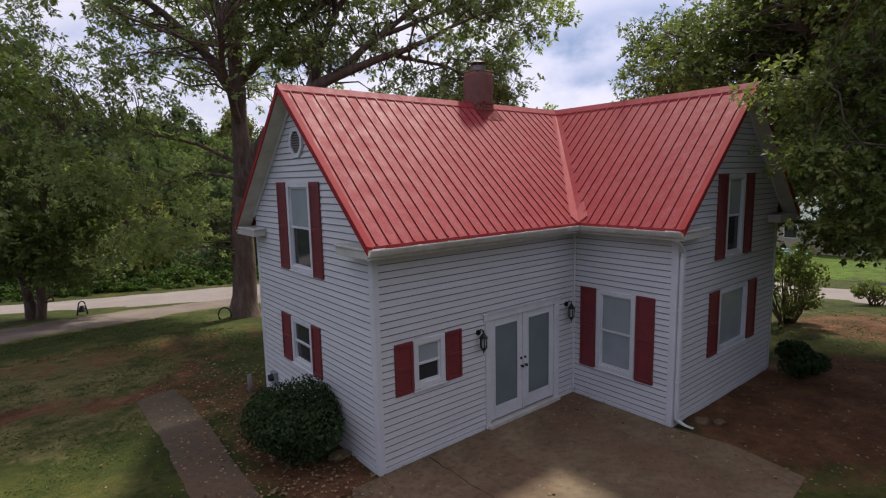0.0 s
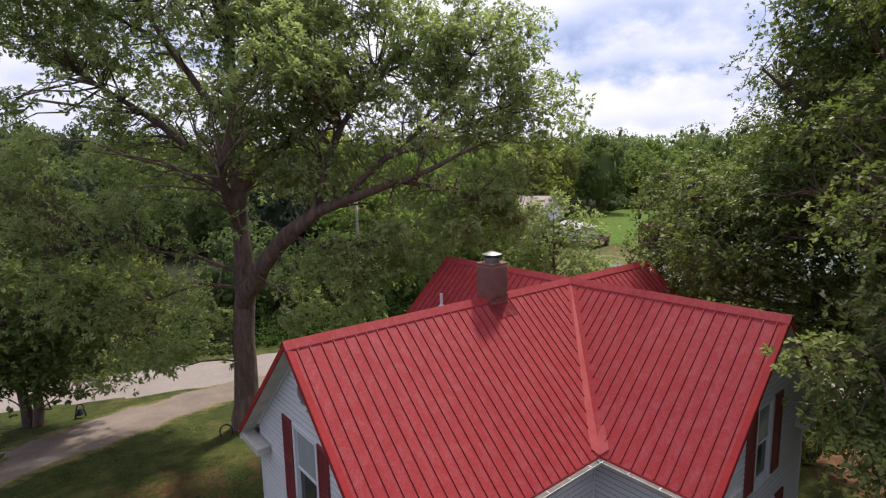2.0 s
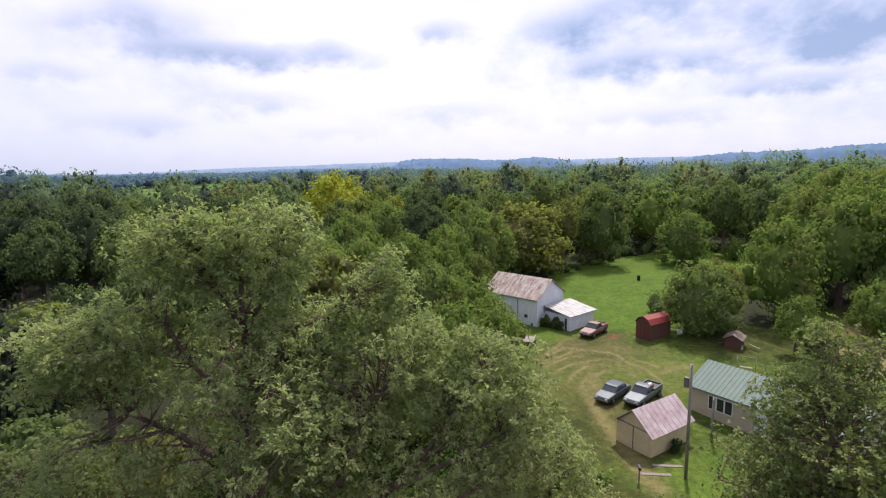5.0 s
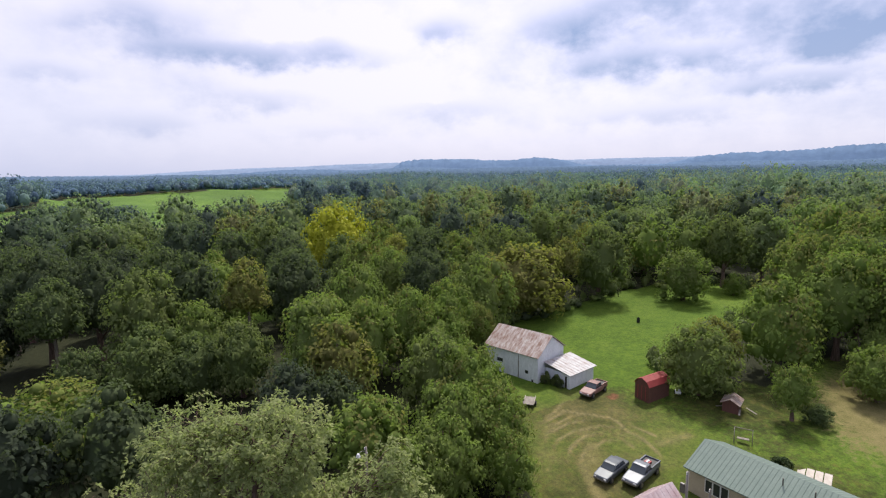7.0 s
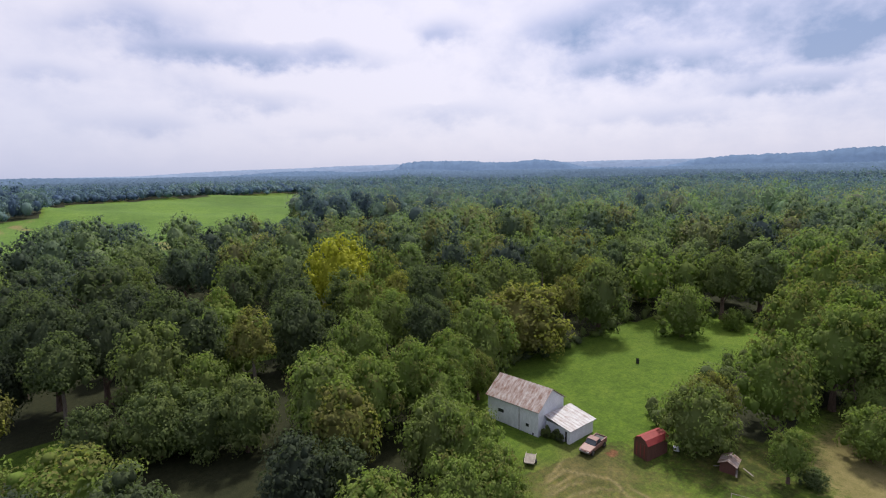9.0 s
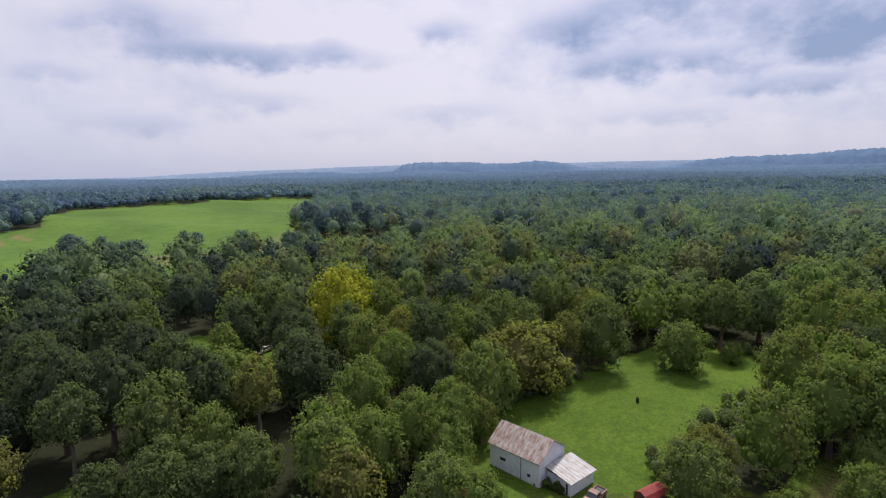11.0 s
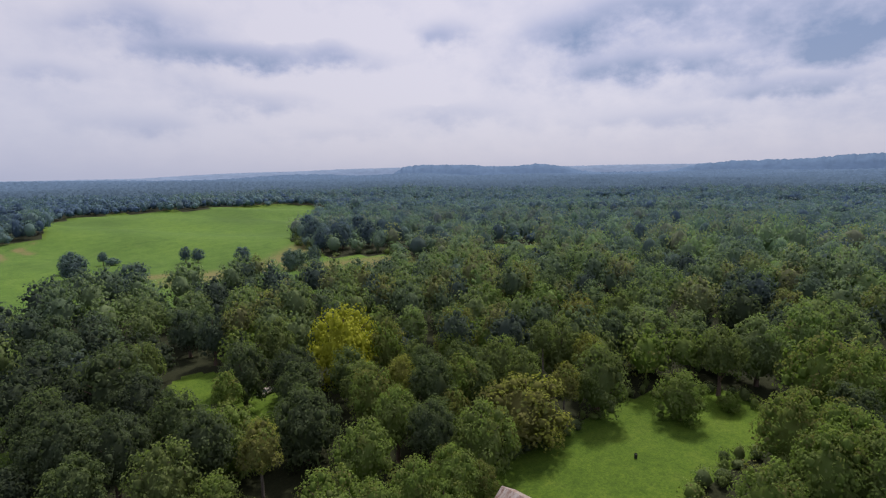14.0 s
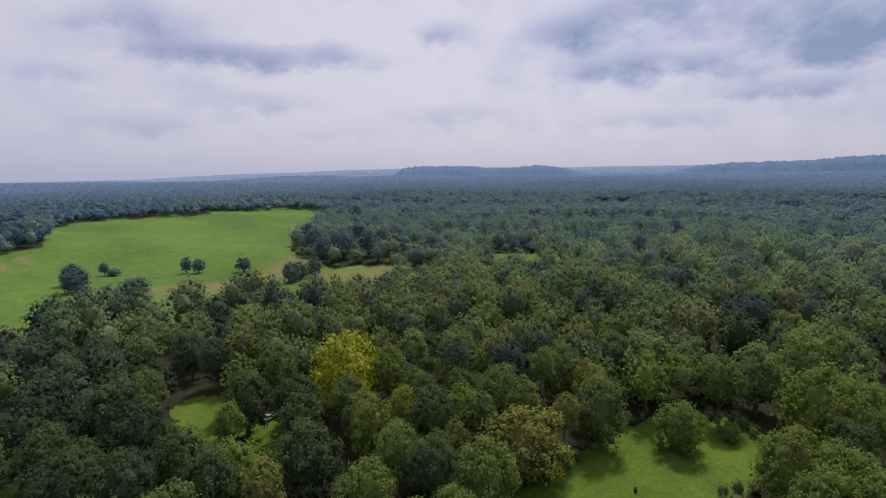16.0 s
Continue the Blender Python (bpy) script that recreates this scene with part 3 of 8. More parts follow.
def build_ground():
    """One sheet, dense by the house and coarser towards the horizon."""
    near = np.concatenate([np.arange(-40, 18.01, 0.75), np.arange(18.4, 58, 0.4), np.arange(58.2, 62.01, 0.75), np.arange(63.5, 140, 1.5)])
    out, step = [], 1.2
    v = 140.0
    while v < 4900:
        v += step
        step *= 1.07
        out.append(v)
    lo, step, v = [], 1.2, -40.0
    while v > -1500:
        v -= step
        step *= 1.25
        lo.append(v)
    axis = np.concatenate([np.array(lo[::-1]), near, np.array(out)])
    gx, gy = np.meshgrid(axis, axis, indexing="ij")
    n = len(axis)
    z = ground_z(gx, gy)
    rng = np.random.default_rng(3)
    z = z + rng.normal(0, 0.012, z.shape) * (np.hypot(gx, gy) < 60)
    verts = np.stack([gx.ravel(), gy.ravel(), z.ravel()], 1)
    i, j = np.meshgrid(np.arange(n - 1), np.arange(n - 1), indexing="ij")
    a = (i * n + j).ravel()
    faces = np.stack([a, a + n, a + n + 1, a + 1], 1)
    me = raw_mesh("ground", verts, faces, smooth=True)
    x, y = gx.ravel(), gy.ravel()

    def attr(name, value):
        me.attributes.new(name, "FLOAT", "POINT").data.foreach_set("value", np.clip(value, 0, 1).astype(np.float32))

    meadow = np.where(inside(75 + (x - 75) * 0.93, 49 + (y - 49) * 0.88, MEADOW) | inside(100 + (x - 100) * 0.965, 600 + (y - 600) * 0.965, FIELD), 0.85, 0.0)
    for (cx, cy), r in GLADES:
        meadow = np.maximum(meadow, 0.85 * (np.hypot(x - cx, y - cy) < r))
    # mask of the far field, where the haze tone is mixed in
    attr("field_haze", inside(x, y, FIELD).astype(float))
    lot = inside(x, y, LOT)
    meadow = np.maximum(meadow, np.where(lot, 0.40 + 0.16 * np.sin(x / 5.1 + 1) * np.sin(y / 4.3), 0.0))
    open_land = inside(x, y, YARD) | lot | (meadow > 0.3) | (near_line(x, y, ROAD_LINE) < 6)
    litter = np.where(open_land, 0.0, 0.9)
    # wheel tracks turning in the lot, and trodden ground
    straw = np.where(lot, 0.20, 0.0)
    bare = [(36, 28), (40, 31.5), (46, 35), (51.6, 36), (55, 32), (54.4, 27.6), (54, 22), (48, 19), (40, 21)]
    track = np.where(inside(x, y, bare), 0.50, 0.42 * np.exp(-(near_line(x, y, bare + bare[:1]) / 3.2) ** 2)) + 0.12 * np.sin(x * 0.9 + 1) * np.sin(y * 0.8)
    arcs = [[(37.2, 27.8), (41.2, 29.9), (45.1, 30.5), (48.4, 29.3), (50.4, 26.7), (49.9, 23.9), (48.0, 21.1)], [(39.7, 25.6), (43.1, 26.8), (46.3, 27.0), (48.3, 26.1), (47.8, 24.2)],
            [(43.0, 33.9), (48.6, 34.5), (50.1, 31.3), (51.1, 28.7), (50.3, 25.9)], [(38.0, 29.4), (42.6, 31.9), (46.4, 32.2), (49.9, 30.6), (52.0, 27.4), (51.6, 23.2)],
            [(38.4, 26.4), (42.0, 28.2), (45.6, 28.9), (48.6, 27.8), (49.4, 25.4)], [(45.4, 34.6), (49.6, 35.7), (51.6, 35.5)], [(44.0, 32.9), (48.2, 33.0), (52.6, 30.4), (54.2, 27.2)]]
    for k, line in enumerate(arcs):
        fade = np.clip(0.78 + 0.3 * np.sin(x * 0.5 + y * 0.35 + 1.9 * k), 0, 1)
        track = np.maximum(track, fade * np.exp(-((near_line(x + 0.25 * np.sin(0.8 * y), y + 0.25 * np.sin(0.7 * x), line)) / 0.42) ** 2))
    for line, wd in (([(31, 12), (38, 22), (41, 26)], 1.2), ([(50.5, 22.4), (54.5, 21.2)], 1.1)):
        track = np.maximum(track, 0.8 * np.exp(-(near_line(x, y, line) / wd) ** 2))
    attr("track", np.where(lot, track, 0.0))
    straw = np.maximum(straw, 0.95 * np.exp(-(np.hypot((x - 82) / 17, (y - 5) / 11)) ** 2))
    straw = np.maximum(straw, 0.4 * np.exp(-(near_line(x, y, [(31, 12), (38, 22), (44, 27)]) / 1.8) ** 2))
    straw = np.maximum(straw, 0.55 * np.exp(-(near_line(x, y, DRIVE_LINE) / 2.3) ** 4))
    straw = np.maximum(straw, 0.40 * np.exp(-(np.hypot((x + 1.2) / 1.3, (y - 4.6) / 1.9)) ** 2))
    earth = 0.75 * np.exp(-(np.hypot((x - 9.0) / 4.2, (y + 4.0) / 2.3)) ** 4)
    earth = np.maximum(earth, 0.66 * np.exp(-(np.hypot((x + 0.7) / 1.1, (y - 1.6) / 2.8)) ** 4))
    earth = np.maximum(earth, 0.44 * np.exp(-(np.hypot((x + 1.0) / 1.6, (y - 5.4) / 2.4)) ** 4))
    earth = np.maximum(earth, 0.58 * np.exp(-(near_line(x, y, [(-2.2, 6.3), (-3.8, 6.95), (-5.0, 7.1), (-11, 7.5)]) / 0.75) ** 2))
    earth = np.maximum(earth, 0.50 * np.exp(-(near_line(x, y, [(-2.2, 6.3), (-1.2, 7.6), (0.0, 9.2)]) / 0.9) ** 2))
    earth = np.maximum(earth, 0.42 * np.exp(-(np.hypot((x + 2) / 7, (y - 11.0) / 2.8)) ** 2))
    earth = np.maximum(earth, 0.66 * np.exp(-(np.hypot((x - 56.5) / 1.3, (y - 32.4) / 1.0)) ** 2))
    earth = np.maximum(earth, 0.66 * np.exp(-(np.hypot((x - 17) / 3.0, (y + 3) / 3.0)) ** 2))
    straw = np.maximum(straw, 0.52 * np.exp(-(np.hypot((x + 4) / 8, (y - 512) / 20)) ** 2))
    straw = np.maximum(straw, 0.62 * np.exp(-(np.hypot((x + 22) / 9, (y - 470) / 12)) ** 2))
    straw = np.maximum(straw, 0.50 * np.exp(-(near_line(x, y, [(30, 340), (90, 316), (140, 300), (185, 282)]) / 20) ** 2))
    straw = np.maximum(straw, 0.66 * np.exp(-(np.hypot((x + 22) / 10, (y - 474) / 18)) ** 2))
    straw = np.maximum(straw, 0.52 * np.exp(-(near_line(x, y, [(60, 300), (117, 325), (165, 372)]) / 22) ** 2))
    straw = np.maximum(straw, 0.55 * np.exp(-(near_line(x, y, [(140, 276), (190, 270)]) / 12) ** 2))
    straw = np.maximum(straw, 0.62 * np.exp(-(near_line(x, y, [(-40, 488), (-21, 512), (-8, 540), (0, 560)]) / 6) ** 2))
    earth = np.maximum(earth, 0.72 * np.exp(-(np.hypot((x - 6.1) / 1.2, (y + 3.3) / 1.3)) ** 4))
    straw = np.maximum(straw, 0.46 * np.exp(-(np.hypot((x + 4.5) / 5.0, (y - 8.5) / 5.5)) ** 4))
    attr("meadow", meadow)
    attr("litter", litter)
    attr("straw", straw)
    attr("earth", earth)
    tagged(link_mesh("ground", me, GROUND), "mown lawn and meadow with worn dry patches", "ground", kind="structure")


build_ground()


def ribbon(name, line, width, lift, mat, label, category, step=1.0, wobble=0.25, seed=1):
    """A strip with uneven edges that follows the ground."""
    pts = [Vector((*p, 0)) for p in line]
    path = []
    for i in range(len(pts) - 1):
        p0, p1, p2, p3 = pts[max(i - 1, 0)], pts[i], pts[i + 1], pts[min(i + 2, len(pts) - 1)]
        k = max(2, int((p2 - p1).length / step))
        for q in range(k):
            t = q / k
            path.append(0.5 * ((2 * p1) + (p2 - p0) * t + (2 * p0 - 5 * p1 + 4 * p2 - p3) * t * t + (3 * p1 - p0 - 3 * p2 + p3) * t ** 3))
    path.append(pts[-1])
    rng = random.Random(seed)
    verts, faces, cols = [], [], 7
    for i, p in enumerate(path):
        d = (path[min(i + 1, len(path) - 1)] - path[max(i - 1, 0)]).normalized()
        side = Vector((d.y, -d.x, 0))
        for c in range(cols):
            f = c / (cols - 1) * 2 - 1
            w = width / 2 * f + (rng.uniform(-wobble, wobble) if c in (0, cols - 1) else 0)
            q = p + side * w
            verts.append((q.x, q.y, gz(q.x, q.y) + lift * (1 - 0.9 * abs(f) ** 6) - (0.02 if c in (0, cols - 1) else 0)))
    for i in range(len(path) - 1):
        for c in range(cols - 1):
            a = i * cols + c
            faces.append((a, a + 1, a + cols + 1, a + cols))
    return tagged(link_mesh(name, raw_mesh(name, verts, faces, smooth=True), mat), label, category, kind="structure")


ribbon("road", ROAD_LINE, 5.0, 0.07, ROAD, "pale chip-sealed country road with soft edges", "road", 1.0, 0.14, 2)
ribbon("gravel_drive", DRIVE_LINE, 3.3, 0.05, DRIVE, "rutted gravel drive with worn edges", "driveway", 0.8, 0.4, 4)


def slab(name, outline, top, thick, mat, label, category, kind="structure"):
    bm = bmesh.new()
    lo = [bm.verts.new((x, y, top - thick)) for x, y in outline]
    hi = [bm.verts.new((x, y, top)) for x, y in outline]
    bm.faces.new(hi)
    n = len(outline)
    for i in range(n):
        bm.faces.new((lo[i], lo[(i + 1) % n], hi[(i + 1) % n], hi[i]))
    bmesh.ops.bevel(bm, geom=[e for e in bm.edges if all(v.co.z > top - 0.001 for v in e.verts)], offset=0.02, segments=1, affect="EDGES")
    return tagged(part(name, bm, mat), label, category, kind=kind)


slab("patio", [(-0.55, -0.04), (2.42, -0.04), (2.42, -0.02), (5.10, -0.02), (5.10, -2.36), (5.30, -3.4), (5.10, -4.56), (4.3, -4.62), (1.0, -4.75), (-2.0, -4.8), (-1.9, -2.5)], 0.025, 0.2, CONCRETE, "brown-stained concrete patio slab beside the house", "patio")
def ragged(corners, step, amount, seed):
    """The same outline, with its edges broken and overgrown."""
    rng = random.Random(seed)
    out = []
    for (x0, y0), (x1, y1) in zip(corners, corners[1:] + corners[:1]):
        k = max(1, int(math.hypot(x1 - x0, y1 - y0) / step))
        out += [(x0 + (x1 - x0) * i / k + rng.uniform(-amount, amount), y0 + (y1 - y0) * i / k + rng.uniform(-amount, amount)) for i in range(k)]
    return out


slab("garden_walk", ragged([(-2.62, 6.12), (-2.2, 6.35), (-1.72, 6.38), (-1.66, 3.7), (-1.74, 0.7), (-1.80, -0.6), (-2.7, -0.6), (-2.60, 1.4), (-2.52, 3.6)], 0.14, 0.035, 12), 0.022, 0.2, WALK, "narrow worn concrete garden walk", "path")


def patio_crack():
    """A dark jagged joint across the patio."""
    rng = random.Random(5)
    bm = bmesh.new()
    prev = None
    for k in range(34):
        y = -0.10 - 0.135 * k
        x = 0.93 + 0.02 * k / 10 + rng.uniform(-0.02, 0.02)
        w = rng.uniform(0.004, 0.012)
        row = [bm.verts.new((x - w, y, 0.0292)), bm.verts.new((x + w, y, 0.0292))]
        if prev:
            bm.faces.new((prev[0], prev[1], row[1], row[0]))
        prev = row
    tagged(part("patio_crack", bm, BLACK_EARTH), "dark jagged crack across the concrete patio", "crack", kind="structure")


BLACK_EARTH = painted("crack_dirt", (0.045, 0.032, 0.022), (0.025, 0.018, 0.012), 0.95, 6.0, 60.0, spec=0.1)
patio_crack()

# ---- house ----
X1, X2, X3 = 5.13, 9.92, 11.05      # inner corner, wing's far wall, right arm's end
Y0, Y1, Y2, YW = 0.0, 5.0, 7.30, -2.30
WALL, RIDGE, EAVE = 3.72, 6.60, 3.90
OVER, RAKE = 0.42, 0.32
house = thing("house", "two-storey farmhouse with pale grey vinyl siding and red metal roof", "house")
EXPOSE = 0.118

# each face: which axis is fixed, where, its span, the outward side, whether it is a gable, its openings (a0, a1, z0, z1)
FACES = {
    "front": (1, Y0, 0.0, X1, -1, False, [(0.74, 1.40, 1.29, 2.15), (2.42, 4.56, 0.0, 2.29)]),
    "left": (0, 0.0, Y0, Y1, -1, True, [(2.08, 3.12, 3.11, 4.84), (2.33, 3.27, 1.12, 2.09)]),
    "wing_side": (0, X1, YW, Y0, -1, False, [(-1.50, -0.62, 0.76, 2.47)]),
    "wing_front": (1, YW, X1, X2, -1, True, [(7.10, 7.95, 3.11, 4.82), (6.95, 8.36, 1.10, 2.42)]),
    "wing_far": (0, X2, YW, Y0, 1, False, []),
    "back_side": (0, X1, Y1, Y2, -1, False, []),
    "back": (1, Y2, X1, X2, 1, True, []),
    "back_far": (0, X2, Y1, Y2, 1, False, []),
    "left_back": (1, Y1, 0.0, X1, 1, False, []),
    "right": (0, X3, Y0, Y1, 1, True, []),
    "right_front": (1, Y0, X2, X3, -1, False, []),
    "right_back": (1, Y1, X2, X3, 1, False, []),
}


def gable_span(a0, a1, z):
    """How far a gable wall reaches at height z: upright to the rake's soffit, then along it."""
    half = (a1 - a0) / 2
    half = min(half, max(0.0, (RIDGE - 0.155 - z) * (half + OVER) / (RIDGE - EAVE)))
    return (a0 + a1) / 2 - half, (a0 + a1) / 2 + half


def place(axis, fixed, side, a, out, z):
    """A point on a wall: a along it, out in front of it."""
    return (a, fixed + side * out, z) if axis == 1 else (fixed + side * out, a, z)


def wall_core(name, axis, fixed, a0, a1, side, gable, openings):
    """A wall 0.16 thick, with its openings cut right through."""
    cuts_a = sorted({a0, a1, *[o[0] for o in openings], *[o[1] for o in openings]})
    cuts_z = sorted({-0.3, WALL, *[o[2] for o in openings], *[min(o[3], 9) for o in openings]} | ({RIDGE - 0.16} if gable else set()))
    if gable:
        cuts_z = sorted(set(cuts_z) | {WALL + k * 0.1 for k in range(1, 28) if WALL + k * 0.1 < RIDGE - 0.2})
    bm = bmesh.new()
    for za, zb in zip(cuts_z[:-1], cuts_z[1:]):
        for aa, ab in zip(cuts_a[:-1], cuts_a[1:]):
            ca, cz = (aa + ab) / 2, (za + zb) / 2
            if any(o[0] < ca < o[1] and o[2] < cz < o[3] for o in openings):
                continue
            lo, hi = gable_span(a0, a1, za), gable_span(a0, a1, zb)
            q = []
            for z, (l, r) in ((za, lo), (zb, hi)):
                q.append((min(max(aa, l), r), min(max(ab, l), r), z))
            if q[0][1] - q[0][0] < 0.01:
                continue
            corners = []
            for out in (0.0, -0.16):
                corners.append([bm.verts.new(place(axis, fixed, side, a, out, z)) for a, z in ((q[0][0], q[0][2]), (q[0][1], q[0][2]), (q[1][1], q[1][2]), (q[1][0], q[1][2]))])
            f, b = corners
            bm.faces.new(f)
            bm.faces.new(b[::-1])
            for i in range(4):
                bm.faces.new((f[i], b[i], b[(i + 1) % 4], f[(i + 1) % 4]))
    bmesh.ops.remove_doubles(bm, verts=bm.verts[:], dist=0.0005)
    return part("wall", bm, SIDING, house)


def board(axis, fixed, side, a_lo, a_hi, b_lo, b_hi, z0, z1):
    """One lap of siding: thin at the top, proud at its lower edge."""
    bm = bmesh.new()
    v = [bm.verts.new(place(axis, fixed, side, a, o, z)) for a, o, z in (
        (a_lo, 0.004, z0), (a_hi, 0.004, z0), (a_lo, 0.018, z0), (a_hi, 0.018, z0), (a_lo, 0.0235, z0 + 0.017), (a_hi, 0.0235, z0 + 0.017), (b_lo, 0.005, z1), (b_hi, 0.005, z1))]
    bm.faces.new((v[0], v[1], v[3], v[2]))
    # the lip takes the darker tone, a painted lap shadow
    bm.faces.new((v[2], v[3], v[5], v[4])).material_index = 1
    bm.faces.new((v[4], v[5], v[7], v[6]))
    bm.faces.new((v[0], v[2], v[4], v[6]))
    bm.faces.new((v[1], v[7], v[5], v[3]))
    return bm


def siding(parent, axis, fixed, a0, a1, side, gable, openings):
    z = 0.10
    top = RIDGE - 0.25 if gable else WALL
    while z < top - 0.02:
        z1 = min(z + EXPOSE, top)
        lo, hi = gable_span(a0, a1, z), gable_span(a0, a1, z1)
        cut = sorted((o[0] - 0.02, o[1] + 0.02) for o in openings if o[2] - 0.02 < z + EXPOSE / 2 < o[3] + 0.02)
        spans, at = [], lo[0]
        for c0, c1 in cut:
            spans.append((at, c0))
            at = c1
        spans.append((at, lo[1]))
        for k, (s0, s1) in enumerate(spans):
            if s1 - s0 < 0.04:
                continue
            t0 = hi[0] if k == 0 else s0
            t1 = hi[1] if k == len(spans) - 1 else s1
            if t1 - t0 < 0.02:
                continue
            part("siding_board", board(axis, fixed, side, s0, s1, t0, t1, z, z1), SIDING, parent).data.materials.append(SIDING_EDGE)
        z += EXPOSE


walls = {}
for key, (axis, fixed, a0, a1, side, gable, openings) in FACES.items():
    walls[key] = wall_core(key, axis, fixed, a0, a1, side, gable, openings)

# corner boards and the foundation's drip board
for x, y in ((0.0, Y0), (0.0, Y1), (X1, YW), (X2, YW)):
    sx = -1 if x == 0.0 or x == X1 else 1
    sy = 1 if y == Y1 else -1
    bm = bmesh.new()
    box_into(bm, x - 0.024 if sx < 0 else x - 0.09, x + 0.09 if sx < 0 else x + 0.024, y + sy * 0.006 if sy > 0 else y - 0.028, y + 0.028 if sy > 0 else y - 0.004, 0.0, WALL + 0.02, 0.004)
    box_into(bm, x - 0.028 if sx < 0 else x + 0.004, x - 0.004 if sx < 0 else x + 0.028, min(y - sy * 0.09, y + sy * 0.024), max(y - sy * 0.09, y + sy * 0.024), 0.0, WALL + 0.02, 0.004)
    part("corner_board", bm, TRIM, house, "white vinyl corner board")
box("corner_board", X1 - 0.05, X1 - 0.004, -0.05, -0.004, 0.0, WALL, TRIM, house, 0.004, "white inside corner strip")
for key in ("front", "left", "wing_side", "wing_front"):
    axis, fixed, a0, a1, side, gable, openings = FACES[key]
    spans = [(a0 + 0.09, 2.36), (4.62, a1 - 0.06)] if key == "front" else [(a0 + 0.09, a1 - 0.1)]
    for s0, s1 in spans:
        p, q = place(axis, fixed, side, s0, 0.003, 0.0), place(axis, fixed, side, s1, 0.03, 0.1)
        box("base_board", min(p[0], q[0]), max(p[0], q[0]), min(p[1], q[1]), max(p[1], q[1]), -0.02, 0.10, TRIM, house, 0.004)


def window(key, a0, a1, z0, z1, shut=(0.40, 0.40), lower=GLASS_DARK, upper=GLASS_PALE, single=False, louvre=False, shut_drop=0.0):
    """A sash window with its frame, sill, two sashes and a pair of shutters."""
    axis, fixed, _, _, side, _, _ = FACES[key]

    def wbox(name, b0, b1, o0, o1, c0, c1, mat, parent, bevel=0.004, label=""):
        p, q = place(axis, fixed, side, b0, o0, c0), place(axis, fixed, side, b1, o1, c1)
        return box(name, min(p[0], q[0]), max(p[0], q[0]), min(p[1], q[1]), max(p[1], q[1]), c0, c1, mat, parent, bevel, label)

    win = new("window")
    win.parent = house
    tagged(win, "white vinyl sash window with closed panes")
    f = 0.085
    bm = bmesh.new()
    for b0, b1, c0, c1 in ((a0 - 0.01, a0 + f, z0, z1), (a1 - f, a1 + 0.01, z0, z1), (a0 + f, a1 - f, z1 - f, z1 + 0.01), (a0 + f, a1 - f, z0 - 0.01, z0 + f)):
        p, q = place(axis, fixed, side, b0, -0.06, c0), place(axis, fixed, side, b1, 0.036, c1)
        box_into(bm, min(p[0], q[0]), max(p[0], q[0]), min(p[1], q[1]), max(p[1], q[1]), c0, c1, 0.006)
    part("window_frame", bm, TRIM, win)
    wbox("window_sill", a0 - 0.04, a1 + 0.04, 0.0, 0.065, z0 - 0.035, z0 - 0.011, TRIM, win)
    i0, i1, j0, j1 = a0 + f, a1 - f, z0 + f, z1 - f
    zm = (j0 + j1) / 2
    if single:
        wbox("pane", i0, i1, -0.05, -0.035, j0, j1, lower, win, 0.0, "wide pane, pale for a curtain and reflected sky")
    else:
        wbox("pane", i0, i1, -0.035, -0.02, zm + 0.02, j1, upper, win, 0.0, "upper pane before a drawn blind")
        wbox("pane", i0, i1, -0.055, -0.04, j0, zm - 0.02, lower, win, 0.0)
        wbox("sash_rail", i0, i1, -0.05, 0.004, zm - 0.022, zm + 0.022, TRIM, win)
        bm = bmesh.new()
        for b0, b1, c0, c1 in ((i0, i0 + 0.03, j0, j1), (i1 - 0.03, i1, j0, j1), (i0 + 0.03, i1 - 0.03, j1 - 0.03, j1), (i0 + 0.03, i1 - 0.03, j0, j0 + 0.035)):
            p, q = place(axis, fixed, side, b0, -0.038, c0), place(axis, fixed, side, b1, -0.005, c1)
            box_into(bm, min(p[0], q[0]), max(p[0], q[0]), min(p[1], q[1]), max(p[1], q[1]), c0, c1)
        part("sash", bm, TRIM, win)
    for b0, b1 in ((a0 - 0.03 - shut[0], a0 - 0.03), (a1 + 0.03, a1 + 0.03 + shut[1])):
        if b1 - b0 < 0.05:
            continue
        leaf = new("shutter")
        leaf.parent = house
        tagged(leaf, "dark red louvred shutter" if louvre else "dull red panelled shutter")
        c0, c1 = z0 - 0.02, z1 + 0.02 - shut_drop
        bm = bmesh.new()
        for e0, e1, g0, g1 in ((b0, b0 + 0.05, c0, c1), (b1 - 0.05, b1, c0, c1), (b0 + 0.05, b1 - 0.05, c0, c0 + 0.07), (b0 + 0.05, b1 - 0.05, c1 - 0.07, c1), (b0 + 0.05, b1 - 0.05, (c0 + c1) / 2 - 0.035, (c0 + c1) / 2 + 0.035)):
            p, q = place(axis, fixed, side, e0, 0.012, g0), place(axis, fixed, side, e1, 0.05, g1)
            box_into(bm, min(p[0], q[0]), max(p[0], q[0]), min(p[1], q[1]), max(p[1], q[1]), g0, g1, 0.004)
        part("shutter_frame", bm, SHUTTER, leaf)
        if louvre:
            z = c0 + 0.08
            while z < c1 - 0.09:
                if abs(z - (c0 + c1) / 2) > 0.05:
                    wbox("slat", b0 + 0.05, b1 - 0.05, 0.016, 0.044, z, z + 0.024, SHUTTER, leaf, 0.0)
                z += 0.042
        wbox("shutter_panel", b0 + 0.05, b1 - 0.05, 0.012, 0.032, c0 + 0.07, c1 - 0.07, SHUTTER, leaf, 0.0)
    return win


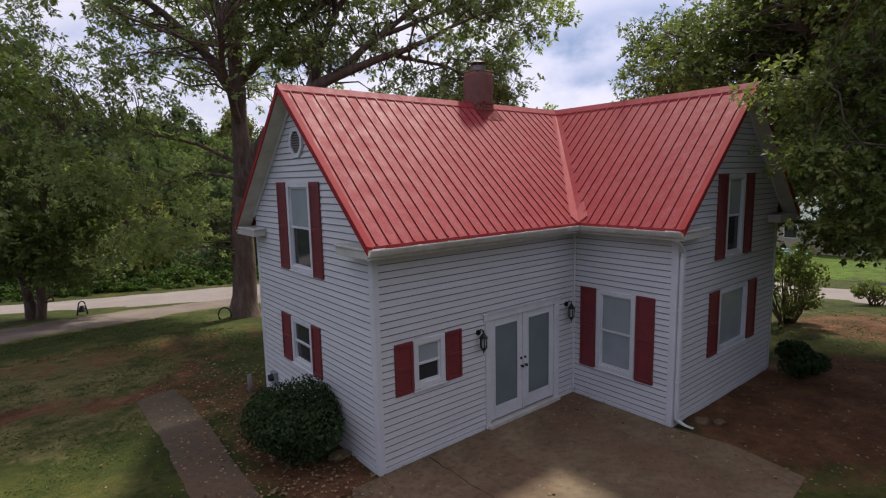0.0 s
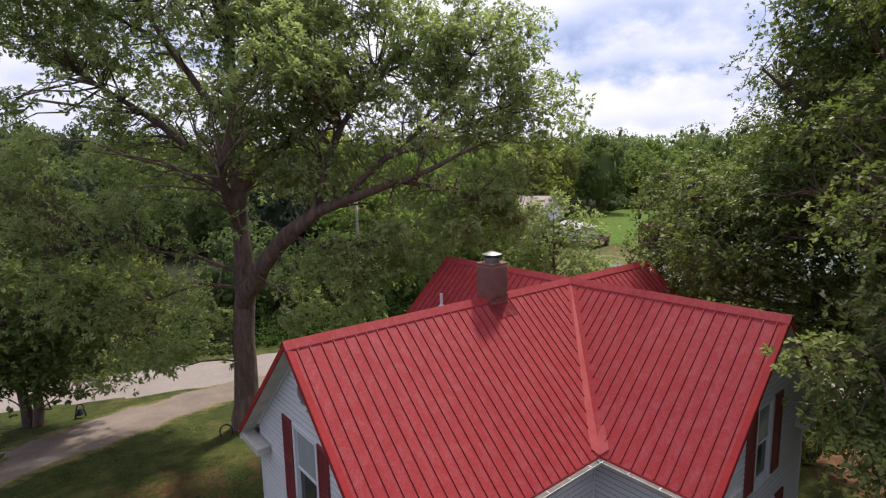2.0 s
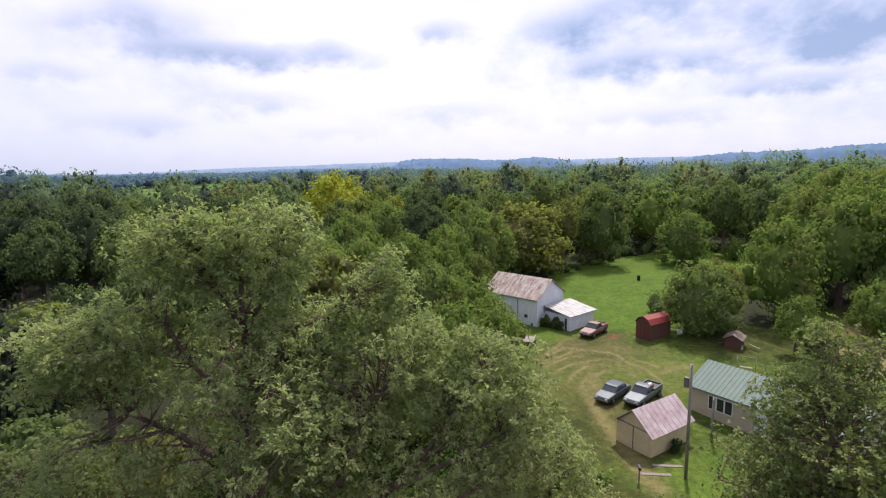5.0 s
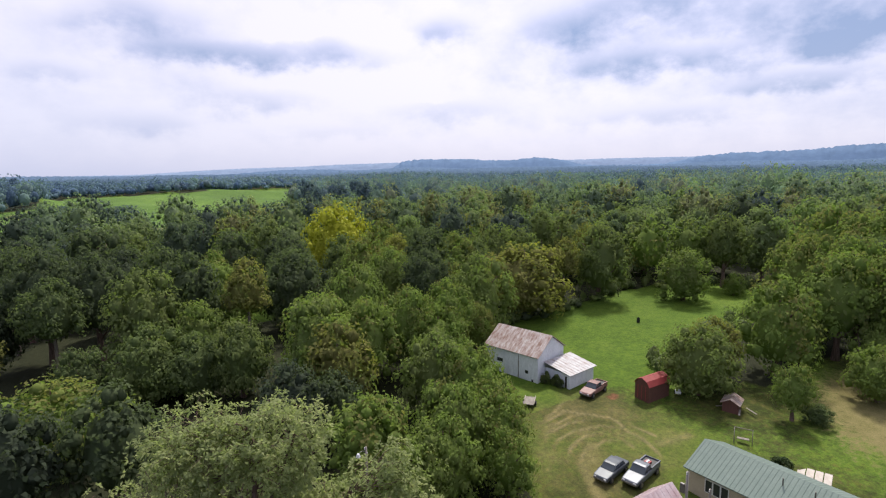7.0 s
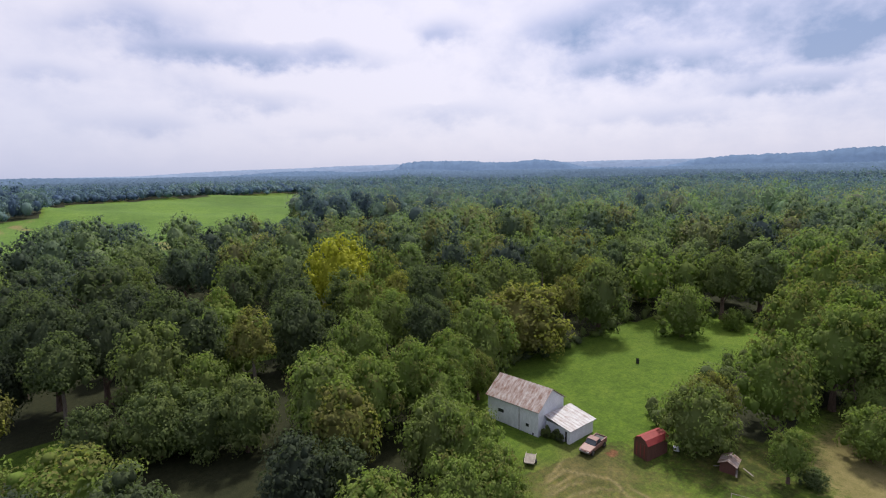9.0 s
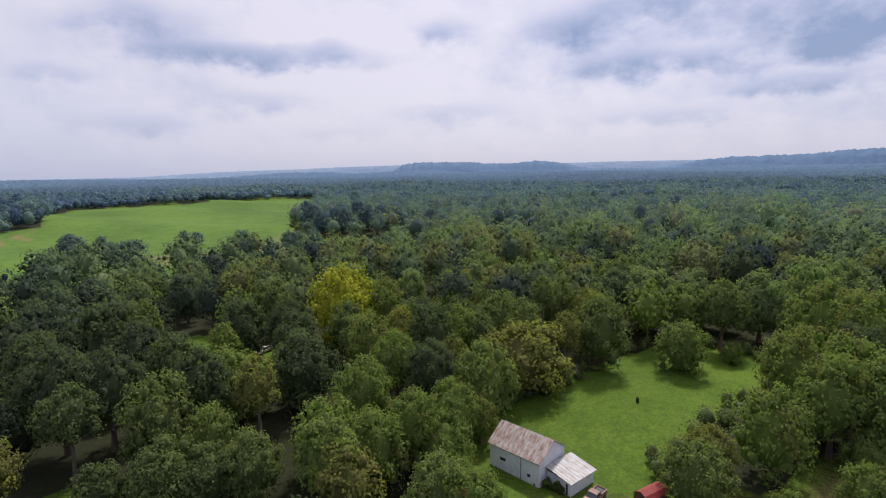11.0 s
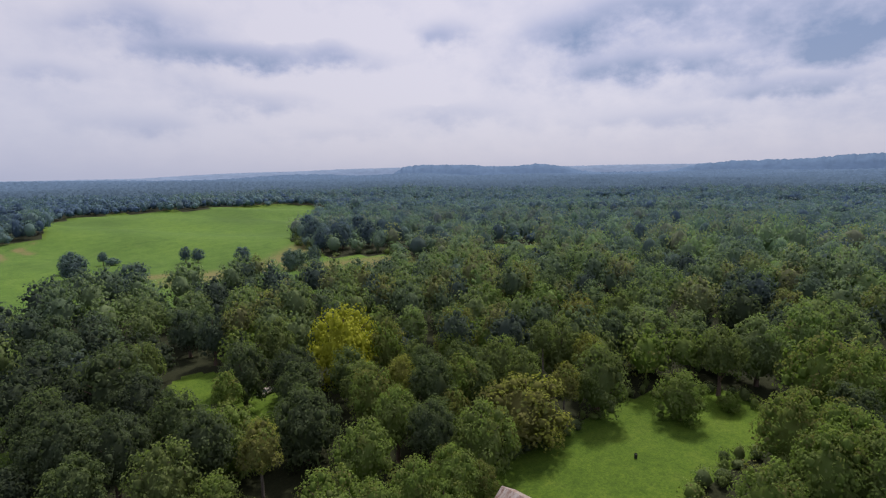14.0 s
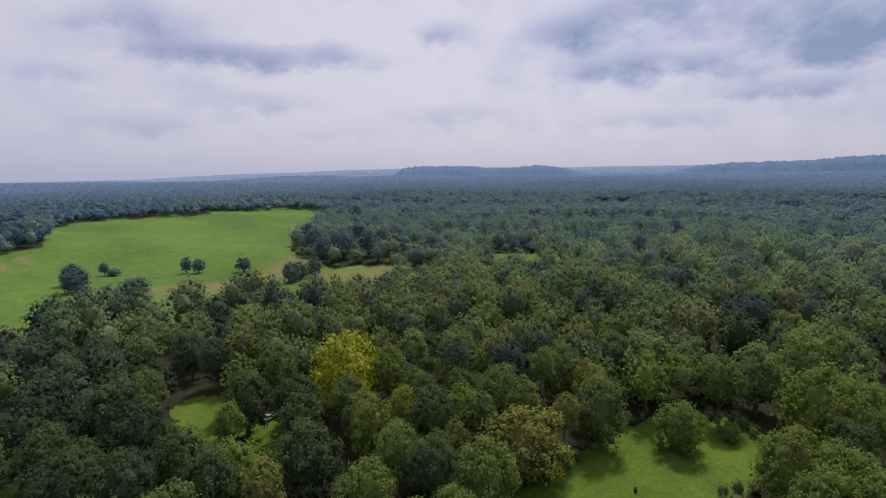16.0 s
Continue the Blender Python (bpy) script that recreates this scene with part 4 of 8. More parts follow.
window("front", 0.74, 1.40, 1.29, 2.15, (0.37, 0.37))
window("left", 2.08, 3.12, 3.11, 4.84, (0.40, 0.43), louvre=True)
window("left", 2.33, 3.27, 1.12, 2.09, (0.37, 0.45), upper=GLASS_DARK)
window("wing_side", -1.50, -0.62, 0.76, 2.47, (0.39, 0.38), lower=GLASS_PALE)
window("wing_front", 7.10, 7.95, 3.11, 4.82, (0.42, 0.42), upper=GLASS_PALE)
# its pale pane paints in the sky's reflection along with a curtain
window("wing_front", 6.95, 8.36, 1.10, 2.42, (0.43, 0.45), lower=GLASS_PALE, single=True)

# french doors
door = new("french_door")
door.parent = house
tagged(door, "white double french door with closed glazed leaves")
bm = bmesh.new()
box_into(bm, 2.40, 2.52, -0.045, 0.10, 0.02, 2.17, 0.006)
box_into(bm, 4.42, 4.58, -0.045, 0.10, 0.02, 2.17, 0.006)
box_into(bm, 2.36, 4.62, -0.05, 0.10, 2.17, 2.30, 0.006)
part("door_frame", bm, TRIM, door)
box("door_head", 2.32, 4.66, -0.075, 0.0, 2.302, 2.335, TRIM, door, 0.006)
box("threshold", 2.44, 4.56, -0.12, 0.10, -0.01, 0.10, GUTTER, door, 0.01)
box("door_mullion", 3.445, 3.475, -0.035, 0.05, 0.12, 2.16, TRIM, door, 0.004)
for d0, d1 in ((2.525, 3.44), (3.48, 4.415)):
    leaf = new("door_leaf")
    leaf.parent = door
    bm = bmesh.new()
    for b0, b1, c0, c1 in ((d0, d0 + 0.13, 0.14, 2.16), (d1 - 0.13, d1, 0.14, 2.16), (d0 + 0.13, d1 - 0.13, 2.03, 2.16), (d0 + 0.13, d1 - 0.13, 0.14, 0.40)):
        box_into(bm, b0, b1, -0.012, 0.035, c0, c1, 0.005)
    part("leaf_frame", bm, TRIM, leaf)
    box("pane", d0 + 0.13, d1 - 0.13, 0.004, 0.018, 0.40, 2.03, GLASS_DOOR, leaf, 0.0, "glazing before a pale sheer curtain")
    bm = bmesh.new()
    for b0, b1, c0, c1 in ((d0 + 0.12, d0 + 0.15, 0.38, 2.05), (d1 - 0.15, d1 - 0.12, 0.38, 2.05), (d0 + 0.15, d1 - 0.15, 2.02, 2.05), (d0 + 0.15, d1 - 0.15, 0.38, 0.41)):
        box_into(bm, b0, b1, -0.018, -0.0125, c0, c1)
    part("glazing_bead", bm, TRIM, leaf)
for hx in (3.40, 3.52):
    bm = bmesh.new()
    bmesh.ops.create_uvsphere(bm, u_segments=12, v_segments=8, radius=0.032, matrix=Matrix.Translation((hx, -0.065, 1.06)))
    bmesh.ops.create_cone(bm, cap_ends=True, segments=12, radius1=0.014, radius2=0.014, depth=0.05, matrix=Matrix.Translation((hx, -0.035, 1.06)) @ pose(0, 0, 0, 90))
    part("door_knob", bm, BRASS, door, "dark bronze door knob")
    bm = bmesh.new()
    bmesh.ops.create_cone(bm, cap_ends=True, segments=12, radius1=0.028, radius2=0.024, depth=0.02, matrix=Matrix.Translation((hx, -0.026, 1.22)) @ pose(0, 0, 0, 90))
    part("deadbolt", bm, BRASS, door)


def wall_lantern(x, z):
    t = thing("wall_lantern", "black carriage lantern on the siding beside the french doors", "wall lamp", (x, -0.01, z), group="lanterns beside the french doors")
    bm = bmesh.new()
    bmesh.ops.create_cone(bm, cap_ends=True, segments=12, radius1=0.055, radius2=0.05, depth=0.03, matrix=pose(0, -0.025, 0.12, 90))
    part("back_plate", bm, BRASS, t)
    tube("arm", [(0, -0.03, 0.12), (0, -0.09, 0.20), (0, -0.15, 0.19), (0, -0.16, 0.14)], 0.012, BRASS, t, 6)
    for k in range(6):
        a = math.pi * k / 3
        bm = bmesh.new()
        box_into(bm, -0.006, 0.006, -0.006, 0.006, -0.13, 0.05, m=Matrix.Translation((0.062 * math.cos(a), -0.16 + 0.062 * math.sin(a), 0)))
        part("cage_bar", bm, BRASS, t)
    for pname, r1, r2, dp, zz in (("cap", 0.09, 0.02, 0.09, 0.095), ("base", 0.035, 0.075, 0.06, -0.16), ("finial", 0.022, 0.006, 0.05, 0.16), ("tail", 0.004, 0.022, 0.07, -0.22)):
        bm = bmesh.new()
        bmesh.ops.create_cone(bm, cap_ends=True, segments=8, radius1=r1, radius2=r2, depth=dp, matrix=Matrix.Translation((0, -0.16, zz)))
        part(pname, bm, BRASS, t)
    bm = bmesh.new()
    bmesh.ops.create_cone(bm, cap_ends=True, segments=6, radius1=0.05, radius2=0.056, depth=0.17, matrix=Matrix.Translation((0, -0.16, -0.04)))
    part("globe", bm, GLASS_PALE, t, "clear glass globe")
    return t


wall_lantern(2.22, 1.88)
wall_lantern(4.83, 1.98)

# octagonal gable vent
vent = new("gable_vent")
vent.parent = house
tagged(vent, "white octagonal louvred gable vent")
bm = bmesh.new()
ring = []
for r, o in ((0.30, 0.02), (0.30, 0.06), (0.22, 0.06), (0.22, 0.02)):
    ring.append([bm.verts.new((-o, 2.50 + r * math.cos(math.pi * (k + 0.5) / 4), 5.60 + r * 1.0 * math.sin(math.pi * (k + 0.5) / 4))) for k in range(8)])
for a, b in zip(ring, ring[1:] + ring[:1]):
    for k in range(8):
        bm.faces.new((a[k], a[(k + 1) % 8], b[(k + 1) % 8], b[k]))
part("vent_frame", bm, TRIM, vent)
bm = bmesh.new()
bmesh.ops.create_circle(bm, cap_ends=True, segments=8, radius=0.23, matrix=pose(-0.024, 2.50, 5.60, 0, -90, 0) @ pose(0, 0, 0, 0, 0, 22.5))
part("backing", bm, BLACK, vent)
for k in range(8):
    z = 5.42 + k * 0.047
    w = min(0.2, 0.3 - abs(z - 5.60))
    box("slat", -0.045, -0.027, 2.50 - w, 2.50 + w, z - 0.011, z + 0.011, WOOD_GREY, vent, 0.0)

# electric meter and tap on the gable wall
meter = thing("electric_meter", "grey round electric meter with conduit on the wall", "meter", (-0.02, 4.36, 0.44))
bm = bmesh.new()
box_into(bm, -0.09, 0.0, -0.12, 0.12, -0.18, 0.14, 0.01)
part("meter_box", bm, PLASTIC_GREY, meter)
bm = bmesh.new()
bmesh.ops.create_cone(bm, cap_ends=True, segments=16, radius1=0.085, radius2=0.075, depth=0.09, matrix=pose(-0.13, 0, 0.02, 0, -90))
part("dial_cover", bm, GLASS_DARK, meter)
tube("conduit", [(-0.045, 0, -0.18), (-0.045, 0, -0.44)], 0.02, PLASTIC_GREY, meter, 8)


# ---- roof of the house ----
def roof_height(d, half):
    """Height of the roof's upper side at d from the ridge line."""
    return RIDGE - d * (RIDGE - EAVE) / (half + OVER)


CX, CY = (X1 + X2) / 2, (Y0 + Y1) / 2
HX, HY = (X2 - X1) / 2, (Y1 - Y0) / 2
ROOF_T = 0.05


def slope(axis, side, a0, a1, valley):
    """One plane of the cross roof. a0 is the gable end, a1 the crossing; the valley cuts the lower part short."""
    ridge, half = (CY, HY) if axis == 0 else (CX, HX)
    reach = half + OVER
    other = (CX, HX) if axis == 0 else (CY, HY)
    sgn = 1 if a1 > a0 else -1
    # at distance d from the ridge the plane ends where the crossing roof has the same height
    def end(d):
        return a1 - sgn * d * (other[1] + OVER) / reach

    def point(a, d, up=0.0):
        p = ridge + side * d
        z = roof_height(d, half) + up
        return (a, p, z) if axis == 0 else (p, a, z)

    bm = bmesh.new()
    quad = [(a0, 0.0), (end(0.0), 0.0), (end(reach), reach), (a0, reach)]
    top = [bm.verts.new(point(a, d, 0.0)) for a, d in quad]
    bot = [bm.verts.new(point(a, d, -ROOF_T)) for a, d in quad]
    bm.faces.new(top)
    bm.faces.new(bot[::-1])
    for i in range(4):
        bm.faces.new((top[i], bot[i], bot[(i + 1) % 4], top[(i + 1) % 4]))
    sheet = part("roof_sheet", bm, ROOF_RED, house, "red ribbed metal roof sheet")
    # standing ribs
    pitch = 0.228
    n = int(abs(a1 - a0) / pitch)
    for k in range(1, n + 1):
        a = a0 + sgn * (k * pitch - 0.05)
        # the rib starts at the ridge or at the valley
        d0 = 0.0
        d1 = reach
        if (end(reach) - a) * sgn < 0:
            d1 = (a1 - a) * sgn * reach / (other[1] + OVER)
        if d1 - d0 < 0.35:
            continue
        bm = bmesh.new()
        rows = []
        for d in (d0 + 0.06, d1 - (0.17 if d1 < reach else 0.01)):
            rows.append([bm.verts.new(point(a + w, d, u)) for w, u in ((-0.021, 0.002), (-0.011, 0.024), (0.011, 0.024), (0.021, 0.002))])
        for i in range(3):
            # rib flanks get the painted shadow tone, the top stays roof red
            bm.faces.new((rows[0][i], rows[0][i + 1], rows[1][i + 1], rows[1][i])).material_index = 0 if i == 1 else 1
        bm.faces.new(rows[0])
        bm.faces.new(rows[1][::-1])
        part("rib", bm, ROOF_RED, sheet).data.materials.append(RIB_SHADE)
    # fascia and soffit along the eave
    return sheet, point, end, reach, sgn


ARMS = [(0, -RAKE, CX), (0, X3 + RAKE, CX), (1, YW - RAKE, CY), (1, Y2 + RAKE, CY)]
for axis, a0, a1 in ARMS:
    ridge, half = (CY, HY) if axis == 0 else (CX, HX)
    for side in (-1, 1):
        sheet, point, end, reach, sgn = slope(axis, side, a0, a1, True)
        # rake trim on the gable edge
        bm = bmesh.new()
        rows = []
        for d in (0.0, reach + 0.02):
            rows.append([bm.verts.new(point(a0 + sgn * w, d, u)) for w, u in ((0.10, 0.004), (0.0, 0.028), (-0.02, 0.026), (-0.02, -0.105), (0.0, -0.105), (0.0, -0.06), (0.10, -0.002))])
        for i in range(7):
            bm.faces.new((rows[0][i], rows[0][(i + 1) % 7], rows[1][(i + 1) % 7], rows[1][i]))
        bm.faces.new(rows[0])
        bm.faces.new(rows[1][::-1])
        part("rake_trim", bm, FASCIA if a0 != YW - RAKE else FASCIA, house, "dark red rake trim")
        # soffit under the rake
        bm = bmesh.new()
        rows = []
        for d in (0.05, reach):
            rows.append([bm.verts.new(point(a0 + sgn * w, d, u)) for w, u in ((0.004, -0.10), (0.004, -0.12), (RAKE - 0.027, -0.15), (RAKE - 0.027, -0.13))])
        for i in range(4):
            bm.faces.new((rows[0][i], rows[0][(i + 1) % 4], rows[1][(i + 1) % 4], rows[1][i]))
        bm.faces.new(rows[0])
        bm.faces.new(rows[1][::-1])
        part("rake_soffit", bm, SOFFIT, house, "weathered rake soffit")
        # bead where the soffit meets the siding
        bm = bmesh.new()
        rows = []
        for d in (0.06, half + 0.02):
            rows.append([bm.verts.new(point(a0 + sgn * w, d, u)) for w, u in ((RAKE - 0.065, -0.152), (RAKE - 0.065, -0.185), (RAKE - 0.028, -0.20), (RAKE - 0.028, -0.155))])
        for i in range(4):
            bm.faces.new((rows[0][i], rows[0][(i + 1) % 4], rows[1][(i + 1) % 4], rows[1][i]))
        bm.faces.new(rows[0])
        bm.faces.new(rows[1][::-1])
        part("rake_bead", bm, TRIM, house, "white bead under the rake soffit")
        # eave: soffit, fascia and gutter
        lo, hi = sorted((a0, end(reach)))
        e = ridge + side * reach
        w = ridge + side * half

        def ebox(name, p0, p1, z0, z1, mat, b=0.0, l0=lo, l1=hi):
            s0, s1 = min(p0, p1), max(p0, p1)
            if axis == 0:
                return box(name, l0, l1, s0, s1, z0, z1, mat, house, b)
            return box(name, s0, s1, l0, l1, z0, z1, mat, house, b)

        l0, l1 = (lo + (RAKE if sgn > 0 else 0), hi - (RAKE if sgn < 0 else 0))
        ebox("eave_soffit", w + side * 0.024, e - side * 0.03, WALL - 0.03, WALL - 0.008, SOFFIT, 0.0, l0, l1)
        ebox("fascia", e - side * 0.028, e - side * 0.008, WALL - 0.03, EAVE - 0.055, GUTTER)
        # half-open gutter trough
        bm = bmesh.new()
        prof = [(-0.006, -0.055), (-0.006, -0.15), (0.055, -0.155), (0.075, -0.13), (0.10, -0.075), (0.105, -0.05), (0.095, -0.05), (0.088, -0.075), (0.062, -0.135), (0.004, -0.14), (0.004, -0.055)]
        rows = []
        for a in (lo - (0 if sgn > 0 else 0.10 * 0), hi):
            rows.append([bm.verts.new((a, e + side * o, EAVE + u) if axis == 0 else (e + side * o, a, EAVE + u)) for o, u in prof])
        m = len(prof)
        for i in range(m):
            bm.faces.new((rows[0][i], rows[0][(i + 1) % m], rows[1][(i + 1) % m], rows[1][i]))
        bm.faces.new(rows[0])
        bm.faces.new(rows[1][::-1])
        gutter = part("gutter", bm, GUTTER, house, "almond metal eave gutter")
        k = lo + 0.3
        while k < hi - 0.1:
            p = (k, e, EAVE - 0.052) if axis == 0 else (e, k, EAVE - 0.052)
            s = (0.012, 0.10) if axis == 0 else (0.10, 0.012)
            bm = bmesh.new()
            cx_, cy_ = (p[0], p[1] + side * 0.05) if axis == 0 else (p[0] + side * 0.05, p[1])
            box_into(bm, cx_ - s[0] / 2, cx_ + s[0] / 2, cy_ - s[1] / 2, cy_ + s[1] / 2, p[2], p[2] + 0.010)
            part("gutter_strap", bm, TRIM, gutter)
            k += 0.62
        # boxed return on the gable face
        r0, r1 = sorted((e + side * 0.0, ridge + side * (half - 0.62)))
        b0, b1 = sorted((a0 + sgn * 0.02, a0 + sgn * (RAKE - 0.026)))
        bm = bmesh.new()
        if axis == 0:
            box_into(bm, b0, b1, r0, r1, WALL - 0.03, WALL + 0.10, 0.008)
            box_into(bm, b0 - 0.02, b1, r0 - 0.02, r1 + 0.02, WALL + 0.101, WALL + 0.14, 0.008)
        else:
            box_into(bm, r0, r1, b0, b1, WALL - 0.03, WALL + 0.10, 0.008)
            box_into(bm, r0 - 0.02, r1 + 0.02, b0 - 0.02, b1, WALL + 0.101, WALL + 0.14, 0.008)
        part("eave_return", bm, GUTTER, house, "boxed white eave return")
    # ridge cap
    bm = bmesh.new()
    rows = []
    for a in (a0 - (0.03 if a1 > a0 else -0.03), a1):
        row = []
        for d, u in ((-0.135, 0.006), (-0.125, 0.030), (0.0, 0.048), (0.125, 0.030), (0.135, 0.006)):
            z = roof_height(abs(d), half) + u
            row.append(bm.verts.new((a, ridge + d, z) if axis == 0 else (ridge + d, a, z)))
        rows.append(row)
    for i in range(4):
        bm.faces.new((rows[0][i], rows[0][i + 1], rows[1][i + 1], rows[1][i]))
    part("ridge_cap", bm, ROOF_RED, house, "red folded ridge cap")

# valley flashings
for sx in (-1, 1):
    for sy in (-1, 1):
        bm = bmesh.new()
        top, low = Vector((CX, CY, RIDGE + 0.03)), Vector((CX + sx * (HX + OVER), CY + sy * (HY + OVER), EAVE + 0.012))
        rows = []
        for p in (top, low):
            row = []
            for t, u in ((-0.125, 0.008), (-0.115, 0.030), (0.0, 0.016), (0.115, 0.030), (0.125, 0.008)):
                q = p + Vector((sx * t, -sy * t, 0))
                z = max(roof_height(abs(q.y - CY), HY), roof_height(abs(q.x - CX), HX))
                row.append(bm.verts.new((q.x, q.y, z + u)))
            rows.append(row)
        for i in range(4):
            bm.faces.new((rows[0][i], rows[0][i + 1], rows[1][i + 1], rows[1][i]))
        part("valley_flashing", bm, FLASHING, house, "red sheet valley flashing")

# downspout at the wing's corner
spout = new("downspout")
spout.parent = house
tagged(spout, "white downspout with an elbow at its foot")


def spout_run(name, pts, w, d):
    bm = bmesh.new()
    rows = []
    for x, y, z in pts:
        rows.append([bm.verts.new((x + a * w, y + b * d, z)) for a, b in ((-0.5, -0.5), (0.5, -0.5), (0.5, 0.5), (-0.5, 0.5))])
    for r, s in zip(rows[:-1], rows[1:]):
        for i in range(4):
            bm.faces.new((r[i], r[(i + 1) % 4], s[(i + 1) % 4], s[i]))
    bm.faces.new(rows[0])
    bm.faces.new(rows[-1][::-1])
    bmesh.ops.bevel(bm, geom=bm.edges[:], offset=0.006, segments=1, affect="EDGES")
    part(name, bm, TRIM, spout)


spout_run("outlet", [(4.75, -2.50, 3.80), (4.76, -2.50, 3.66), (4.98, -2.46, 3.52), (5.20, -2.40, 3.42), (5.21, -2.375, 3.30)], 0.09, 0.07)
spout_run("pipe", [(5.21, -2.375, 3.302), (5.21, -2.375, 0.22)], 0.09, 0.07)
spout_run("elbow", [(5.21, -2.375, 0.219), (5.22, -2.38, 0.16), (5.28, -2.50, 0.07), (5.34, -2.62, 0.04)], 0.09, 0.07)
for z in (0.9, 2.3):
    box("strap", 5.15, 5.27, -2.415, -2.335, z, z + 0.03, TRIM, spout, 0.0)

# chimney of single bricks
chimney = new("chimney")
chimney.parent = house
tagged(chimney, "red brick chimney with a concrete crown and metal cap")
CHX, CHY, CHW, CHD = 4.72, 2.56, 0.27, 0.25
box("core", CHX - CHW + 0.02, CHX + CHW - 0.02, CHY - CHD + 0.02, CHY + CHD - 0.02, 5.9, 7.34, MORTAR, chimney)
rng = random.Random(5)
brick_meshes = {}


def brick_mesh(l, w):
    key = (round(l, 3), round(w, 3))
    if key not in brick_meshes:
        bm = bmesh.new()
        box_into(bm, -l / 2, l / 2, -w / 2, w / 2, -0.031, 0.031, 0.006)
        me = bpy.data.meshes.new("brick")
        bm.to_mesh(me)
        bm.free()
        me.materials.append(BRICK)
        brick_meshes[key] = me
    return brick_meshes[key]


for c in range(11):
    z = 5.91 + c * 0.072
    proud = 0.0
    hx, hy = CHW + proud, CHD + proud
    shift = 0.10 if c % 2 else 0.0
    for sx in (-1, 1):
        y = -hy + 0.05
        while y < hy - 0.06:
            ob = new("brick", brick_mesh(0.19, 0.09))
            ob.parent = chimney
            ob.matrix_local = pose(CHX + sx * (hx - 0.045) + rng.uniform(-0.003, 0.003), CHY + min(y + 0.05 + shift * 0.5, hy - 0.1), z, 0, 0, 90 + rng.uniform(-0.6, 0.6))
            y += 0.2
    for sy in (-1, 1):
        x = -hx
        while x < hx - 0.05:
            ob = new("brick", brick_mesh(0.19, 0.09))
            ob.parent = chimney
            ob.matrix_local = pose(CHX + min(x + 0.1 + shift, hx - 0.095), CHY + sy * (hy - 0.045) + rng.uniform(-0.003, 0.003), z, 0, 0, rng.uniform(-0.6, 0.6))
            x += 0.2
bm = bmesh.new()
prg = random.Random(8)
rows = []
for k in range(9):
    z = 6.675 + k * 0.0838
    swell_ = 0.012 + 0.012 * math.sin(math.pi * k / 8)
    row = []
    for q in range(32):
        a = 2 * math.pi * (q + 0.5) / 32
        n_ = (abs(math.cos(a)) ** 7 + abs(math.sin(a)) ** 7) ** (-1 / 7)
        low = -0.11 * max(0.0, math.sin(a * 2 + 0.9)) - prg.uniform(0, 0.05) if k == 0 else 0.0
        row.append(bm.verts.new((CHX + (CHW + swell_) * n_ * math.cos(a) + prg.uniform(-0.003, 0.003), CHY + (CHD + swell_) * n_ * math.sin(a) + prg.uniform(-0.003, 0.003), z + low)))
    rows.append(row)
for r_, q_ in zip(rows[:-1], rows[1:]):
    for i in range(32):
        bm.faces.new((r_[i], r_[(i + 1) % 32], q_[(i + 1) % 32], q_[i]))
bm.faces.new(rows[-1])
part("parging", bm, PARGE, chimney, "red-brown mortar coat worn away at the foot", smooth=True)
box("crown", CHX - 0.28, CHX + 0.28, CHY - 0.26, CHY + 0.26, 7.342, 7.39, MORTAR, chimney, 0.015, "mortar crown")
bm = bmesh.new()
bmesh.ops.create_cone(bm, cap_ends=False, segments=20, radius1=0.17, radius2=0.17, depth=0.16, matrix=Matrix.Translation((CHX, CHY, 7.43)))
part("flue", bm, STEEL, chimney)
for k in range(4):
    a = math.pi / 4 + k * math.pi / 2
    box("cap_leg", CHX + 0.16 * math.cos(a) - 0.01, CHX + 0.16 * math.cos(a) + 0.01, CHY + 0.16 * math.sin(a) - 0.01, CHY + 0.16 * math.sin(a) + 0.01, 7.46, 7.58, STEEL, chimney)
bm = bmesh.new()
bmesh.ops.create_cone(bm, cap_ends=True, segments=20, radius1=0.23, radius2=0.08, depth=0.05, matrix=Matrix.Translation((CHX, CHY, 7.605)))
part("cap", bm, STEEL, chimney, "galvanised rain cap")
# flashing at the foot of the chimney
bm = bmesh.new()
rows = []
for y, o in ((CHY - 0.25, 0.03), (CHY - 0.50, 0.02)):
    rows.append([bm.verts.new((x, y, roof_height(abs(y - CY), HY) + o)) for x in (CHX - 0.34, CHX + 0.34)])
bm.faces.new((rows[0][0], rows[0][1], rows[1][1], rows[1][0]))
bmesh.ops.solidify(bm, geom=bm.faces[:], thickness=0.012)
part("flashing", bm, ROOF_RED, chimney, "red sheet flashing")

# vent pipe and dish on the back slope
pipe = new("vent_pipe")
pipe.parent = house
tagged(pipe, "white vent pipe with bright flashing on the back slope")
bm = bmesh.new()
bmesh.ops.create_cone(bm, cap_ends=True, segments=14, radius1=0.05, radius2=0.05, depth=0.5, matrix=Matrix.Translation((6.2, 6.3, roof_height(CX - 6.2, HX) + 0.2)))
bmesh.ops.create_cone(bm, cap_ends=True, segments=14, radius1=0.13, radius2=0.06, depth=0.08, matrix=Matrix.Translation((6.2, 6.3, roof_height(CX - 6.2, HX) + 0.06)))
part("pipe", bm, TRIM, pipe)

